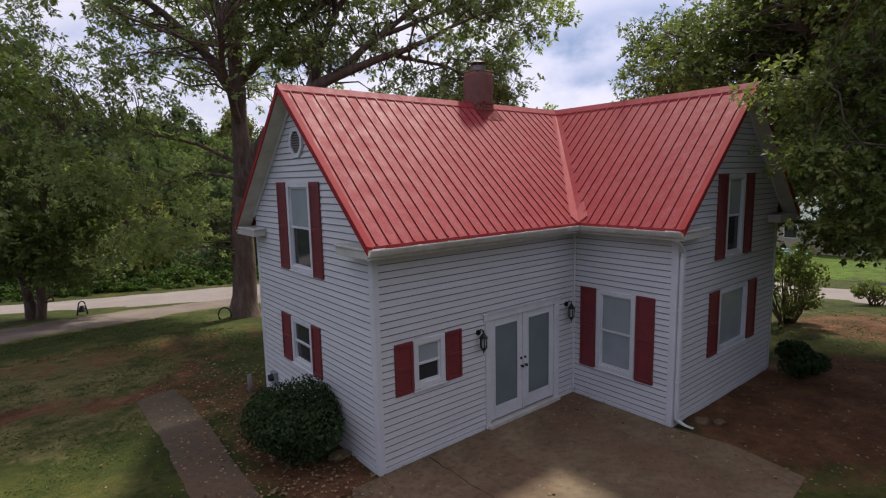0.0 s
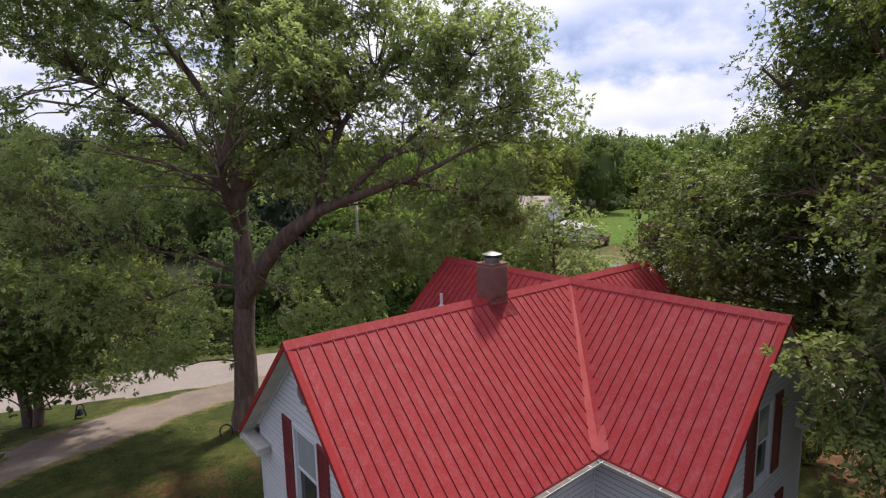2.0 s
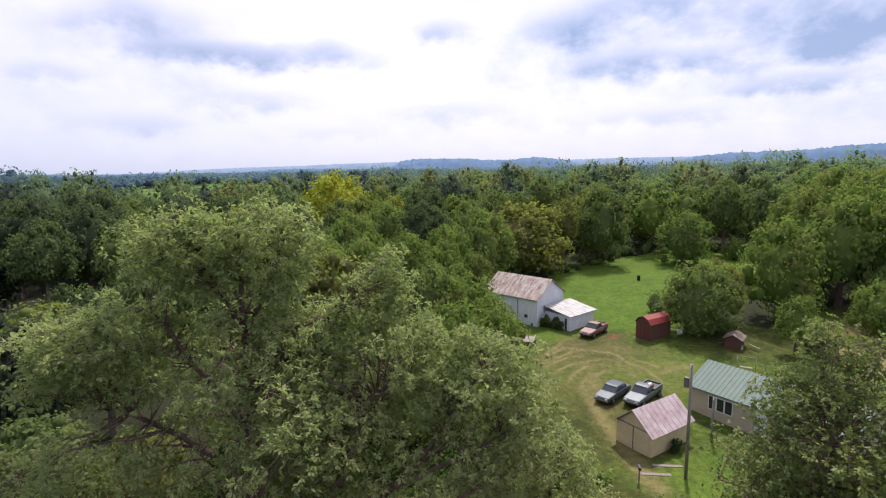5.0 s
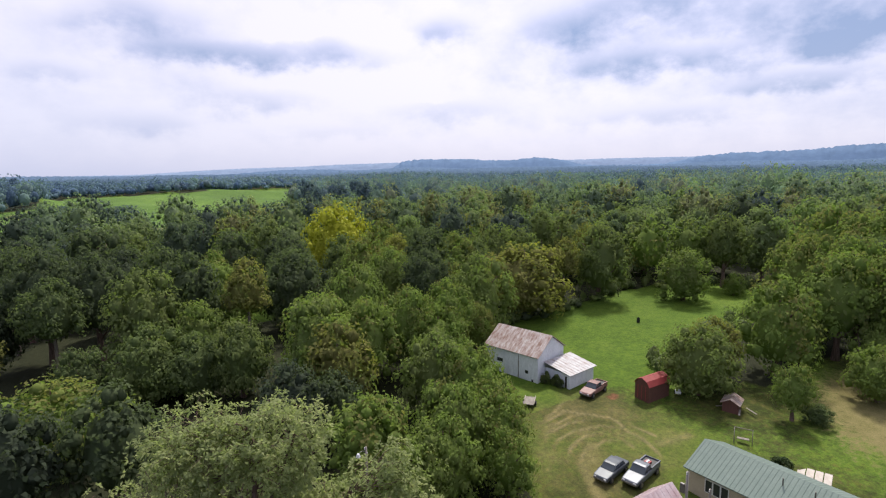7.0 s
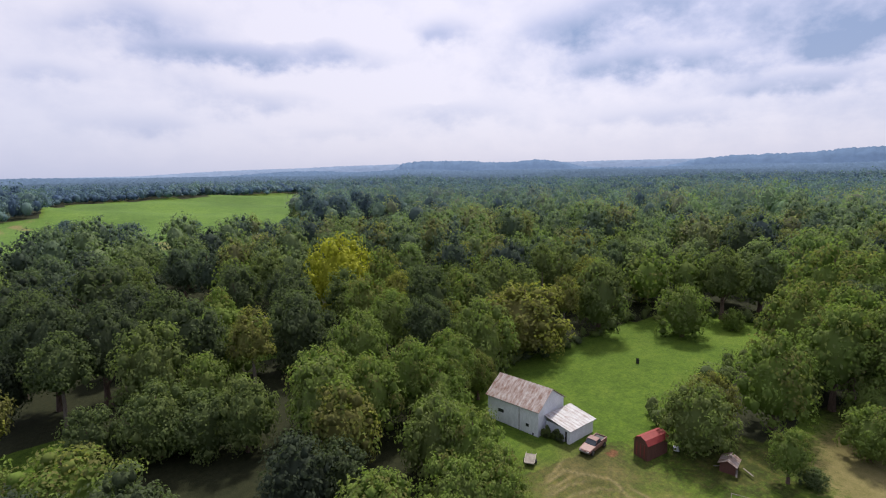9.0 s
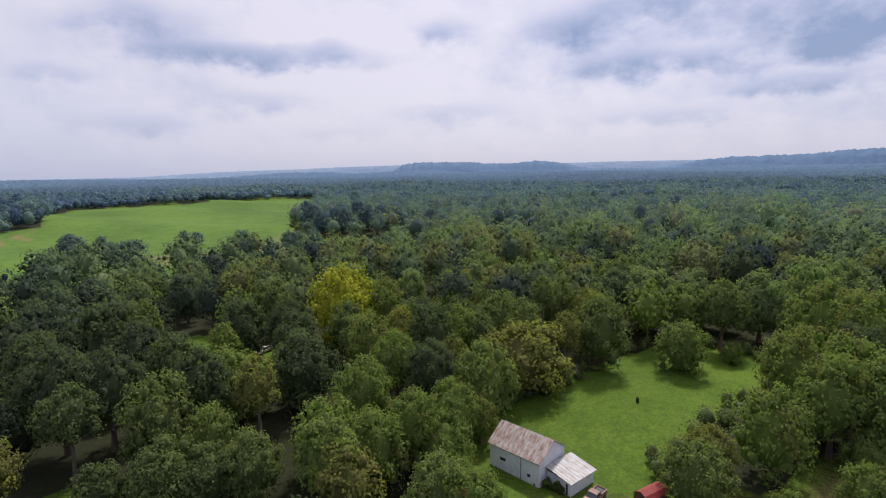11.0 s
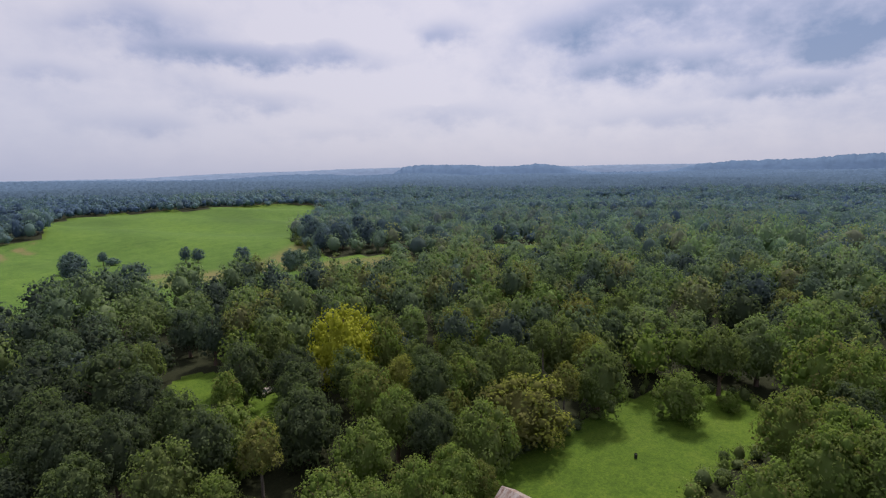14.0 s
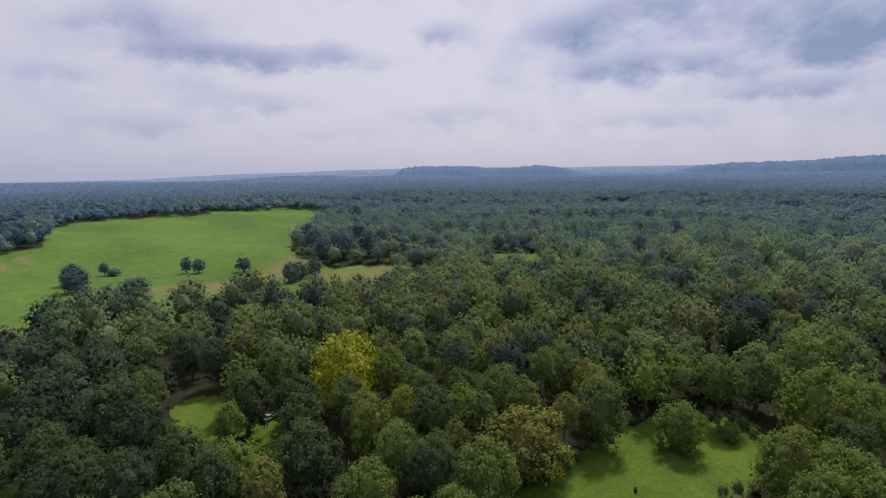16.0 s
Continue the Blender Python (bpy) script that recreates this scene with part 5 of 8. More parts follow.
# ---- trees ----
def leaf_cards(centers, normals, size, rng, aspect=0.62, jitter=0.7, tint=None, bend=0.18, spread=0.35):
    """One small bent diamond for each centre, turned roughly along its normal."""
    n = len(centers)
    nrm = normals + rng.normal(0, jitter, (n, 3))
    nrm /= np.linalg.norm(nrm, axis=1, keepdims=True) + 1e-9
    ref = rng.normal(0, 1, (n, 3))
    u = np.cross(nrm, ref)
    u /= np.linalg.norm(u, axis=1, keepdims=True) + 1e-9
    v = np.cross(nrm, u)
    s = (size * (1 + spread * rng.uniform(-1, 1, n)))[:, None]
    drop = nrm * s * bend
    verts = np.empty((n, 4, 3), dtype=np.float32)
    verts[:, 0] = centers - u * s * 0.5
    verts[:, 1] = centers - v * s * 0.5 * aspect + drop
    verts[:, 2] = centers + u * s * 0.5
    verts[:, 3] = centers + v * s * 0.5 * aspect + drop
    faces = np.arange(n * 4, dtype=np.int32).reshape(n, 4)
    return verts.reshape(-1, 3), faces, (np.zeros(n) if tint is None else tint)


def joined(pieces_):
    """Arrays of several (verts, faces, tint) as one."""
    vs, fs, ts, at = [], [], [], 0
    for v, f, t in pieces_:
        vs.append(v)
        fs.append(np.asarray(f) + at)
        ts.append(t)
        at += len(v)
    return np.concatenate(vs), np.concatenate(fs), np.concatenate(ts)


def unit(rng, n):
    d = rng.normal(0, 1, (n, 3))
    return d / (np.linalg.norm(d, axis=1, keepdims=True) + 1e-9)


def curve(a, b, rng, sag=0.0, wave=0.08, steps=4):
    """Points of a slightly crooked bough from a to b."""
    a, b = np.array(a, dtype=float), np.array(b, dtype=float)
    span = np.linalg.norm(b - a)
    pts = []
    for k in range(steps + 1):
        t = k / steps
        p = a + (b - a) * t + np.array((0, 0, sag * span * math.sin(math.pi * t)))
        if 0 < k < steps:
            p = p + rng.normal(0, wave * span / steps, 3)
        pts.append(tuple(p))
    return pts


def rosettes(centers, dirs, k, length, aspect, rng, tint, droop=0.25):
    """Bunches of k narrow leaves that spread from each shoot's tip."""
    n = len(centers)
    d = dirs / (np.linalg.norm(dirs, axis=1, keepdims=True) + 1e-9)
    ref = rng.normal(0, 1, (n, 3))
    u = np.cross(d, ref)
    u /= np.linalg.norm(u, axis=1, keepdims=True) + 1e-9
    w = np.cross(d, u)
    a = (np.arange(k) * 2 * math.pi / k)[None, :] + rng.uniform(0, 6.28, (n, 1)) + rng.uniform(-0.4, 0.4, (n, k))
    open_ = rng.uniform(0.3, 1.0, (n, k, 1))
    along = d[:, None] * rng.uniform(0.1, 0.9, (n, k, 1)) + open_ * (u[:, None] * np.cos(a)[..., None] + w[:, None] * np.sin(a)[..., None])
    along[..., 2] -= droop
    along = (along / (np.linalg.norm(along, axis=2, keepdims=True) + 1e-9)).reshape(-1, 3)
    nrm = np.tile(np.array((0.0, 0.0, 1.0)), (n * k, 1)) + rng.normal(0, 0.45, (n * k, 3))
    side = np.cross(along, nrm)
    side /= np.linalg.norm(side, axis=1, keepdims=True) + 1e-9
    s = (length * rng.uniform(0.65, 1.25, n * k))[:, None]
    base = np.repeat(centers, k, 0) + along * s * 0.12
    bend = np.cross(side, along) * s * 0.08
    v = np.empty((n * k, 4, 3), dtype=np.float32)
    v[:, 0] = base
    v[:, 1] = base + along * s * 0.58 - side * s * 0.5 * aspect + bend
    v[:, 2] = base + along * s
    v[:, 3] = base + along * s * 0.58 + side * s * 0.5 * aspect + bend
    t = np.repeat(tint, k) + rng.normal(0, 0.03, n * k)
    return v.reshape(-1, 3), np.arange(n * k * 4, dtype=np.int32).reshape(-1, 4), t


def big_tree(name, label, boughs, shells, clumps, per_clump, size, spread, seed, leaf_mat, bark_mat, base, tint=(0.25, 0.75), flat=0.6, hollow=0.45, category="tree", droop=0.15, twig=0.02, bunch=7, aspect=0.5):
    """A tree near the camera: a trunk and limbs as given, twigs out to sprays of leaves that fill the shells.
    boughs: lists of (x, y, z, radius); shells: (centre, radii, share)."""
    rng = np.random.default_rng(seed)
    t = thing(name, label, category, base)
    off = np.array(base)
    wood, skeleton = [], []
    for k, b in enumerate(boughs):
        pts, rad = [p[:3] for p in b], [p[3] for p in b]
        fine_p, fine_r = [], []
        for (p, r), (q, s) in zip(zip(pts[:-1], rad[:-1]), zip(pts[1:], rad[1:])):
            span = math.dist(p, q)
            m = max(2, int(span / 0.7))
            for j in range(m):
                f = j / m
                fine_p.append(tuple(np.array(p) + (np.array(q) - np.array(p)) * f + rng.normal(0, 0.02 + 0.05 * min(r, 0.3), 3) * (j > 0)))
                fine_r.append(r + (s - r) * f)
        fine_p.append(pts[-1])
        fine_r.append(rad[-1])
        v, f = tube_arrays([tuple(np.array(p) - off) for p in fine_p], fine_r, 12 if fine_r[0] > 0.2 else 7)
        me = raw_mesh("trunk" if k == 0 else "limb", v, f, smooth=True)
        link_mesh("trunk" if k == 0 else "limb", me, bark_mat, t)
        skeleton += [(*p, r) for p, r in zip(fine_p, fine_r)]
    sk = np.array(skeleton)
    centres, tints = [], []
    total = sum(s[2] for s in shells)
    for c, r, share in shells:
        n = max(3, int(clumps * share / total))
        d = unit(rng, n)
        rad = (hollow + (1 - hollow) * rng.uniform(0, 1, n) ** 0.6)[:, None]
        centres.append(np.array(c) + d * np.array(r) * rad)
        tints.append(rng.uniform(tint[0], tint[1], n))
    centres, tints = np.concatenate(centres), np.concatenate(tints)
    twigs_v, twigs_f, at = [], [], 0
    leaf = []
    for c, tn in zip(centres, tints):
        d = np.linalg.norm(sk[:, :3] - c, axis=1) + 0.9 * np.maximum(0, sk[:, 2] - c[2]) + 1.2 * np.maximum(0, 0.10 - sk[:, 3]) + 7.0 * np.maximum(0, sk[:, 3] - 0.27) + rng.uniform(0, 1.6, len(sk))
        a = sk[d.argmin()]
        pts = curve(a[:3] - off, c - off, rng, 0.06, 0.22)
        r0 = min(a[3] * 0.6, twig + 0.009 * math.dist(a[:3], c))
        v, f = tube_arrays(pts, [r0, r0 * 0.8, r0 * 0.6, r0 * 0.45, r0 * 0.2], 4)
        twigs_v += v
        twigs_f += [tuple(i + at for i in q) for q in f]
        at += len(v)
        n = max(4, int(per_clump / bunch * rng.uniform(0.55, 1.35)))
        s = spread * rng.uniform(0.7, 1.35)
        p = unit(rng, n) * (rng.uniform(0.15, 1.0, n) ** 0.5)[:, None] * np.array((s, s, s * flat))
        p[:, 2] -= droop * np.hypot(p[:, 0], p[:, 1])
        # side shoots that carry the bunches
        for q in p[:2]:
            v, f = tube_arrays([tuple(c - off), tuple(c - off + q * 0.55 + rng.normal(0, 0.06, 3)), tuple(c - off + q)], [0.012, 0.009, 0.005], 3)
            twigs_v += v
            twigs_f += [tuple(i + at for i in g) for g in f]
            at += len(v)
        out_ = p / s + np.array((0, 0, 0.45))
        leaf.append(rosettes(p + c - off, out_, bunch, size, aspect, rng, np.clip(tn + rng.normal(0, 0.07, n), 0, 1.1), 0.2 + droop))
    link_mesh("branchwork", raw_mesh("branchwork", twigs_v, twigs_f), bark_mat, t)
    v, f, tn = joined(leaf)
    crown = link_mesh("crown", raw_mesh("crown", v, f, tn), leaf_mat, t)
    return t


# the great oak behind the house
OB = (2.75, 14.9, -0.95)
big_tree("oak_tree", "tall old oak with wide open crown behind the house", [
    [(2.75, 14.9, -1.15, 0.86), (2.77, 14.9, -0.75, 0.62), (2.8, 14.95, 0.2, 0.49), (2.9, 15.0, 2.0, 0.44), (3.05, 15.1, 4.2, 0.41), (3.2, 15.2, 5.6, 0.39), (3.2, 15.3, 7.6, 0.31), (3.2, 15.3, 9.6, 0.28), (3.35, 15.4, 12.2, 0.22), (3.4, 15.7, 15.4, 0.15), (3.4, 16.1, 19.6, 0.05)],
    [(3.0, 14.9, 4.5, 0.36), (3.2, 13.4, 6.0, 0.32), (3.8, 12.0, 7.4, 0.29), (4.5, 11.0, 8.2, 0.22), (5.4, 9.8, 8.7, 0.155), (6.8, 8.5, 9.3, 0.10), (8.8, 7.1, 10.4, 0.04)],
    [(4.4, 11.1, 8.1, 0.20), (4.9, 11.2, 9.6, 0.16), (5.8, 11.4, 11.2, 0.12), (7.2, 11.2, 13.2, 0.05)],
    [(4.9, 10.4, 8.4, 0.15), (6.6, 9.8, 10.0, 0.11), (8.8, 8.8, 11.8, 0.05)],
    [(3.2, 15.3, 8.8, 0.24), (4.4, 14.3, 10.4, 0.19), (6.2, 12.9, 12.0, 0.13), (8.4, 11.2, 13.6, 0.05)],
    [(3.2, 15.3, 8.2, 0.22), (2.3, 15.6, 9.8, 0.18), (0.9, 16.2, 11.4, 0.13), (-1.4, 17.2, 13.2, 0.05)],
    [(3.1, 15.2, 5.6, 0.10), (1.6, 15.6, 6.4, 0.07), (-0.4, 16.2, 6.9, 0.045), (-2.6, 16.9, 6.9, 0.025)],
    [(3.05, 15.1, 5.0, 0.085), (1.6, 15.9, 5.3, 0.06), (0.2, 16.8, 4.7, 0.035), (-0.9, 17.5, 3.4, 0.02)],
    [(3.8, 12.0, 7.4, 0.09), (4.8, 11.3, 6.9, 0.06), (5.8, 10.9, 5.6, 0.02)],
    [(3.3, 15.4, 11.0, 0.18), (2.0, 16.4, 13.5, 0.13), (0.3, 17.2, 16.6, 0.05)],
    [(3.4, 15.7, 15.4, 0.10), (2.6, 16.3, 17.4, 0.07), (1.5, 16.9, 20.2, 0.025)],
    [(1.2, 16.6, 14.6, 0.08), (-0.6, 16.8, 15.4, 0.05), (-2.8, 16.8, 16.4, 0.02)],
    [(3.4, 15.7, 15.4, 0.10), (4.2, 15.3, 17.0, 0.07), (5.0, 14.9, 19.2, 0.025)],
    [(3.4, 15.4, 12.6, 0.16), (5.0, 14.6, 14.8, 0.11), (6.6, 13.4, 16.4, 0.05)],
    [(6.6, 9.8, 10.0, 0.10), (8.8, 8.4, 11.0, 0.07), (11.0, 7.4, 12.0, 0.03)],
    [(6.4, 8.9, 9.2, 0.08), (8.4, 8.2, 8.9, 0.055), (10.4, 7.0, 7.6, 0.02)],
    [(7.2, 9.5, 10.5, 0.08), (8.8, 9.0, 12.4, 0.06), (10.2, 8.6, 14.2, 0.025)],
    [(3.2, 15.3, 9.4, 0.20), (3.6, 17.0, 11.0, 0.15), (4.6, 19.4, 13.0, 0.07)],
    [(3.2, 15.3, 7.2, 0.18), (2.2, 13.4, 8.6, 0.13), (1.4, 11.2, 9.8, 0.06)],
], [((1.5, 16.9, 19.0), (2.2, 2.1, 2.0), 0.12), ((4.3, 14.9, 19.1), (2.2, 2.1, 2.0), 0.12), ((3.3, 15.8, 16.8), (3.2, 3.0, 2.0), 0.09), ((10.6, 9.0, 12.9), (3.1, 3.0, 2.6), 0.11), ((11.6, 7.2, 11.6), (2.0, 2.0, 1.8), 0.035), ((7.8, 12.2, 17.6), (1.2, 1.2, 1.7), 0.04), ((-2.1, 16.8, 15.8), (2.0, 1.9, 1.4), 0.07), ((8.8, 11.6, 15.4), (1.7, 1.6, 1.4), 0.03), ((7.0, 11.8, 14.0), (3.3, 3.2, 2.8), 0.12), ((10.3, 8.5, 14.3), (2.2, 2.2, 1.9), 0.07), ((-1.4, 18.2, 15.2), (3.0, 3.0, 2.4), 0.12), ((3.6, 15.6, 13.2), (6.0, 6.0, 3.6), 0.19), ((4.4, 13.4, 14.4), (2.6, 2.2, 1.8), 0.06),
    # the lobe at z 12.6 is added to shade the lawn
    ((8.6, 9.2, 10.7), (3.7, 3.7, 2.7), 0.10), ((4.2, 10.4, 12.6), (2.2, 1.8, 1.6), 0.05), ((9.6, 7.6, 7.9), (2.0, 1.9, 1.5), 0.07), ((4.9, 11.1, 9.7), (2.1, 1.6, 0.9), 0.03), ((6.0, 13.6, 15.2), (2.2, 2.0, 1.7), 0.07), ((7.6, 9.5, 7.4), (1.9, 1.8, 1.5), 0.06), ((6.2, 10.4, 6.4), (1.5, 1.4, 1.6), 0.04), ((4.0, 13.0, 11.2), (2.8, 2.0, 2.4), 0.09), ((-2.6, 16.4, 9.6), (3.8, 3.6, 3.4), 0.11), ((2.6, 14.8, 9.4), (5.6, 4.6, 2.6), 0.042), ((-1.5, 16.4, 5.8), (3.0, 2.4, 1.5), 0.06), ((5.2, 11.2, 5.4), (2.4, 1.6, 1.9), 0.06), ((0.9, 16.5, 3.6), (2.5, 2.1, 1.8), 0.06), ((-0.8, 17.4, 2.4), (1.9, 1.6, 0.9), 0.02), ((3.4, 18.5, 12.0), (4.4, 3.4, 3.8), 0.07)],
    1560, 114, 0.20, 0.68, 11, LEAF_OAK, BARK, OB, (0.22, 0.68), 0.62, 0.35, droop=0.22, bunch=8, aspect=0.42)

# the maple past the house's far corner
big_tree("maple_tree", "tall dense maple beside the gable end", [
    [(15.8, -4.4, -0.9, 0.55), (15.7, -4.3, 0.3, 0.38), (15.3, -3.8, 3.0, 0.33), (14.6, -2.9, 6.0, 0.28), (14.0, -2.0, 9.5, 0.20), (13.8, -1.8, 12.4, 0.12), (13.9, -1.9, 14.8, 0.05)],
    # this bough and its far lobe are added to shade the soil
    [(14.4, -2.6, 7.0, 0.12), (16.2, -1.0, 8.0, 0.08), (18.2, 0.7, 9.0, 0.03)],
    [(15.2, -3.7, 3.4, 0.20), (14.0, -1.6, 5.4, 0.15), (12.8, 0.6, 7.4, 0.10), (12.2, 2.2, 9.0, 0.04)],
    [(14.6, -2.9, 6.0, 0.17), (12.8, -2.6, 7.4, 0.12), (11.0, -2.0, 8.8, 0.05)],
    [(14.2, -2.3, 8.4, 0.15), (15.4, -0.8, 10.4, 0.09), (16.0, 0.2, 11.8, 0.03)],
    [(14.0, -2.0, 9.6, 0.14), (12.8, -1.0, 11.0, 0.08), (12.0, -0.2, 12.0, 0.03)],
    [(14.0, -2.0, 10.0, 0.13), (14.9, -4.2, 12.0, 0.09), (15.4, -6.0, 13.6, 0.04)],
], [((14.2, -2.0, 13.6), (2.6, 2.6, 2.8), 0.20), ((15.0, -1.7, 15.7), (1.6, 1.6, 1.5), 0.07), ((14.3, -1.6, 12.6), (2.1, 2.1, 2.0), 0.13), ((12.0, -0.4, 8.8), (1.2, 1.2, 1.3), 0.05), ((10.9, 0.1, 7.8), (1.9, 1.8, 1.6), 0.12), ((13.9, -0.5, 8.6), (1.7, 1.7, 2.2), 0.12), ((13.0, -2.4, 9.2), (2.4, 2.6, 3.0), 0.18), ((14.6, -3.4, 10.2), (3.6, 3.6, 4.0), 0.22), ((16.0, -0.4, 11.0), (2.7, 2.7, 3.1), 0.12), ((12.9, -0.6, 5.6), (2.2, 2.4, 1.6), 0.09), ((17.6, 0.3, 8.8), (1.9, 1.9, 1.6), 0.08), ((13.2, 2.5, 8.4), (1.5, 1.4, 2.2), 0.11), ((12.9, 2.5, 5.9), (1.2, 1.1, 1.1), 0.05), ((11.5, -2.8, 3.6), (0.9, 0.8, 0.45), 0.03), ((12.4, -3.4, 3.3), (0.9, 0.9, 0.45), 0.03), ((14.4, -2.6, 5.6), (2.6, 2.6, 2.2), 0.15)],
    800, 196, 0.136, 0.80, 21, LEAF_MAPLE, BARK, (15.8, -4.4, -0.55), (0.0, 0.55), 0.7, 0.45)

# the nearer maple whose boughs reach over the wing's roof
big_tree("maple_tree", "bright leafy maple reaching over the wing roof", [
    [(11.6, -8.6, -0.2, 0.45), (11.5, -8.5, 0.5, 0.33), (11.0, -7.9, 3.0, 0.28), (10.4, -7.0, 6.0, 0.22), (9.9, -6.4, 9.0, 0.15), (9.7, -6.1, 12.5, 0.05)],
    [(10.9, -7.7, 3.6, 0.17), (9.4, -6.2, 5.2, 0.12), (7.9, -4.8, 6.2, 0.07), (6.2, -3.4, 6.5, 0.02)],
    [(10.4, -7.0, 6.0, 0.14), (9.0, -5.0, 7.6, 0.10), (8.0, -3.4, 8.6, 0.04)],
    [(10.2, -6.7, 7.4, 0.12), (8.6, -6.6, 9.0, 0.08), (7.2, -6.4, 10.2, 0.03)],
    [(10.0, -6.5, 8.4, 0.12), (10.6, -4.6, 10.4, 0.07), (10.8, -3.0, 11.6, 0.03)],
# the low outer lobes lie out of view, added to shade the gable
], [((9.6, -6.0, 12.2), (2.4, 2.4, 2.2), 0.22), ((8.5, -3.7, 13.0), (1.2, 1.2, 1.3), 0.06), ((8.2, -5.0, 8.0), (2.3, 2.0, 2.0), 0.25), ((9.8, -4.6, 9.8), (2.5, 2.3, 2.4), 0.22), ((10.2, -7.2, 9.2), (2.8, 2.8, 3.2), 0.2), ((7.4, -4.3, 6.7), (0.9, 0.8, 0.7), 0.07), ((6.4, -3.5, 6.3), (0.5, 0.45, 0.35), 0.025), ((7.2, -4.4, 5.0), (1.1, 1.0, 0.9), 0.09), ((7.6, -4.9, 4.2), (1.0, 0.9, 0.6), 0.05), ((9.9, -5.6, 4.0), (1.2, 1.0, 0.6), 0.06), ((9.2, -5.2, 3.9), (0.9, 0.8, 0.5), 0.04), ((9.2, -5.6, 5.4), (2.0, 1.7, 1.2), 0.12), ((11.4, -7.2, 5.0), (2.4, 2.2, 2.2), 0.22), ((10.4, -8.2, 5.4), (3.0, 2.6, 2.6), 0.24), ((8.9, -8.4, 8.4), (2.6, 2.2, 2.4), 0.18), ((9.6, -6.6, 3.4), (1.6, 1.4, 0.8), 0.08), ((12.6, -6.6, 7.6), (2.4, 2.4, 2.4), 0.16)],
    700, 172, 0.122, 0.66, 31, LEAF_MAPLE, BARK, (11.6, -8.6, 0.0), (0.06, 0.60), 0.6, 0.4)

# a maple at the yard's other side
big_tree("maple_tree", "leafy young maple at the edge of the lawn", [
    [(-9.20, 9.30, -0.5, 0.30), (-9.10, 9.30, 0.6, 0.20), (-8.40, 9.10, 2.4, 0.17), (-7.50, 8.80, 4.4, 0.12), (-6.80, 8.60, 6.6, 0.04)],
    [(-8.30, 9.10, 2.6, 0.10), (-6.80, 8.70, 3.8, 0.07), (-5.60, 8.40, 4.6, 0.03)],
    [(-6.90, 8.64, 6.2, 0.05), (-5.6, 8.8, 6.8, 0.03), (-4.4, 9.0, 7.4, 0.01)],
    [(-7.80, 8.90, 3.8, 0.08), (-6.50, 7.90, 5.2, 0.05), (-5.70, 7.30, 6.0, 0.02)],
], [((-6.90, 8.70, 5.6), (1.9, 1.9, 1.8), 0.5), ((-6.00, 8.40, 4.4), (1.5, 1.5, 1.1), 0.3), ((-8.00, 9.30, 4.4), (1.8, 1.8, 1.5), 0.2), ((-4.5, 9.0, 7.2), (0.7, 0.8, 0.9), 0.09)],
    185, 105, 0.17, 0.6, 41, LEAF_MAPLE, BARK, (-9.20, 9.30, gz(-9.2, 9.3)), (0.0, 0.45), 0.6, 0.4)

# twin-stemmed tree between drive and road
b0 = (-4.1, 21.2, gz(-4.1, 21.2))
big_tree("roadside_tree", "twin-stemmed roadside tree between drive and road", [
    [(-4.25, 21.3, b0[2] - 0.15, 0.24), (-4.3, 21.3, b0[2] + 1.5, 0.19), (-4.5, 21.4, 3.0, 0.15), (-4.6, 21.5, 6.5, 0.08), (-4.6, 21.6, 9.5, 0.03)],
    [(-3.95, 21.1, b0[2] - 0.15, 0.22), (-3.8, 21.0, b0[2] + 1.6, 0.17), (-3.5, 20.9, 3.2, 0.13), (-3.0, 20.8, 6.0, 0.07), (-2.7, 20.8, 8.6, 0.03)],
    [(-3.7, 21.0, 2.0, 0.08), (-2.4, 20.6, 3.4, 0.06), (-0.9, 20.4, 4.0, 0.02)],
    [(-4.5, 21.4, 3.0, 0.08), (-6.2, 21.6, 4.6, 0.05), (-7.6, 21.6, 5.6, 0.02)],
], [((-4.3, 21.3, 8.4), (3.0, 3.0, 2.6), 0.35), ((-2.4, 20.8, 4.8), (2.5, 2.3, 1.9), 0.25), ((-6.2, 21.6, 5.6), (2.8, 2.6, 2.4), 0.25), ((-3.9, 21.2, 2.6), (2.4, 2.2, 1.0), 0.12), ((-2.9, 19.7, 2.3), (2.2, 1.7, 1.5), 0.24), ((-5.0, 19.6, 3.0), (2.0, 1.6, 1.6), 0.16)],
    400, 85, 0.22, 0.85, 51, LEAF_MAPLE, BARK, b0, (0.0, 0.22), 0.6, 0.4)

# small open tree by the road behind the house
b0 = (17.3, 10.6, gz(17.3, 10.6))
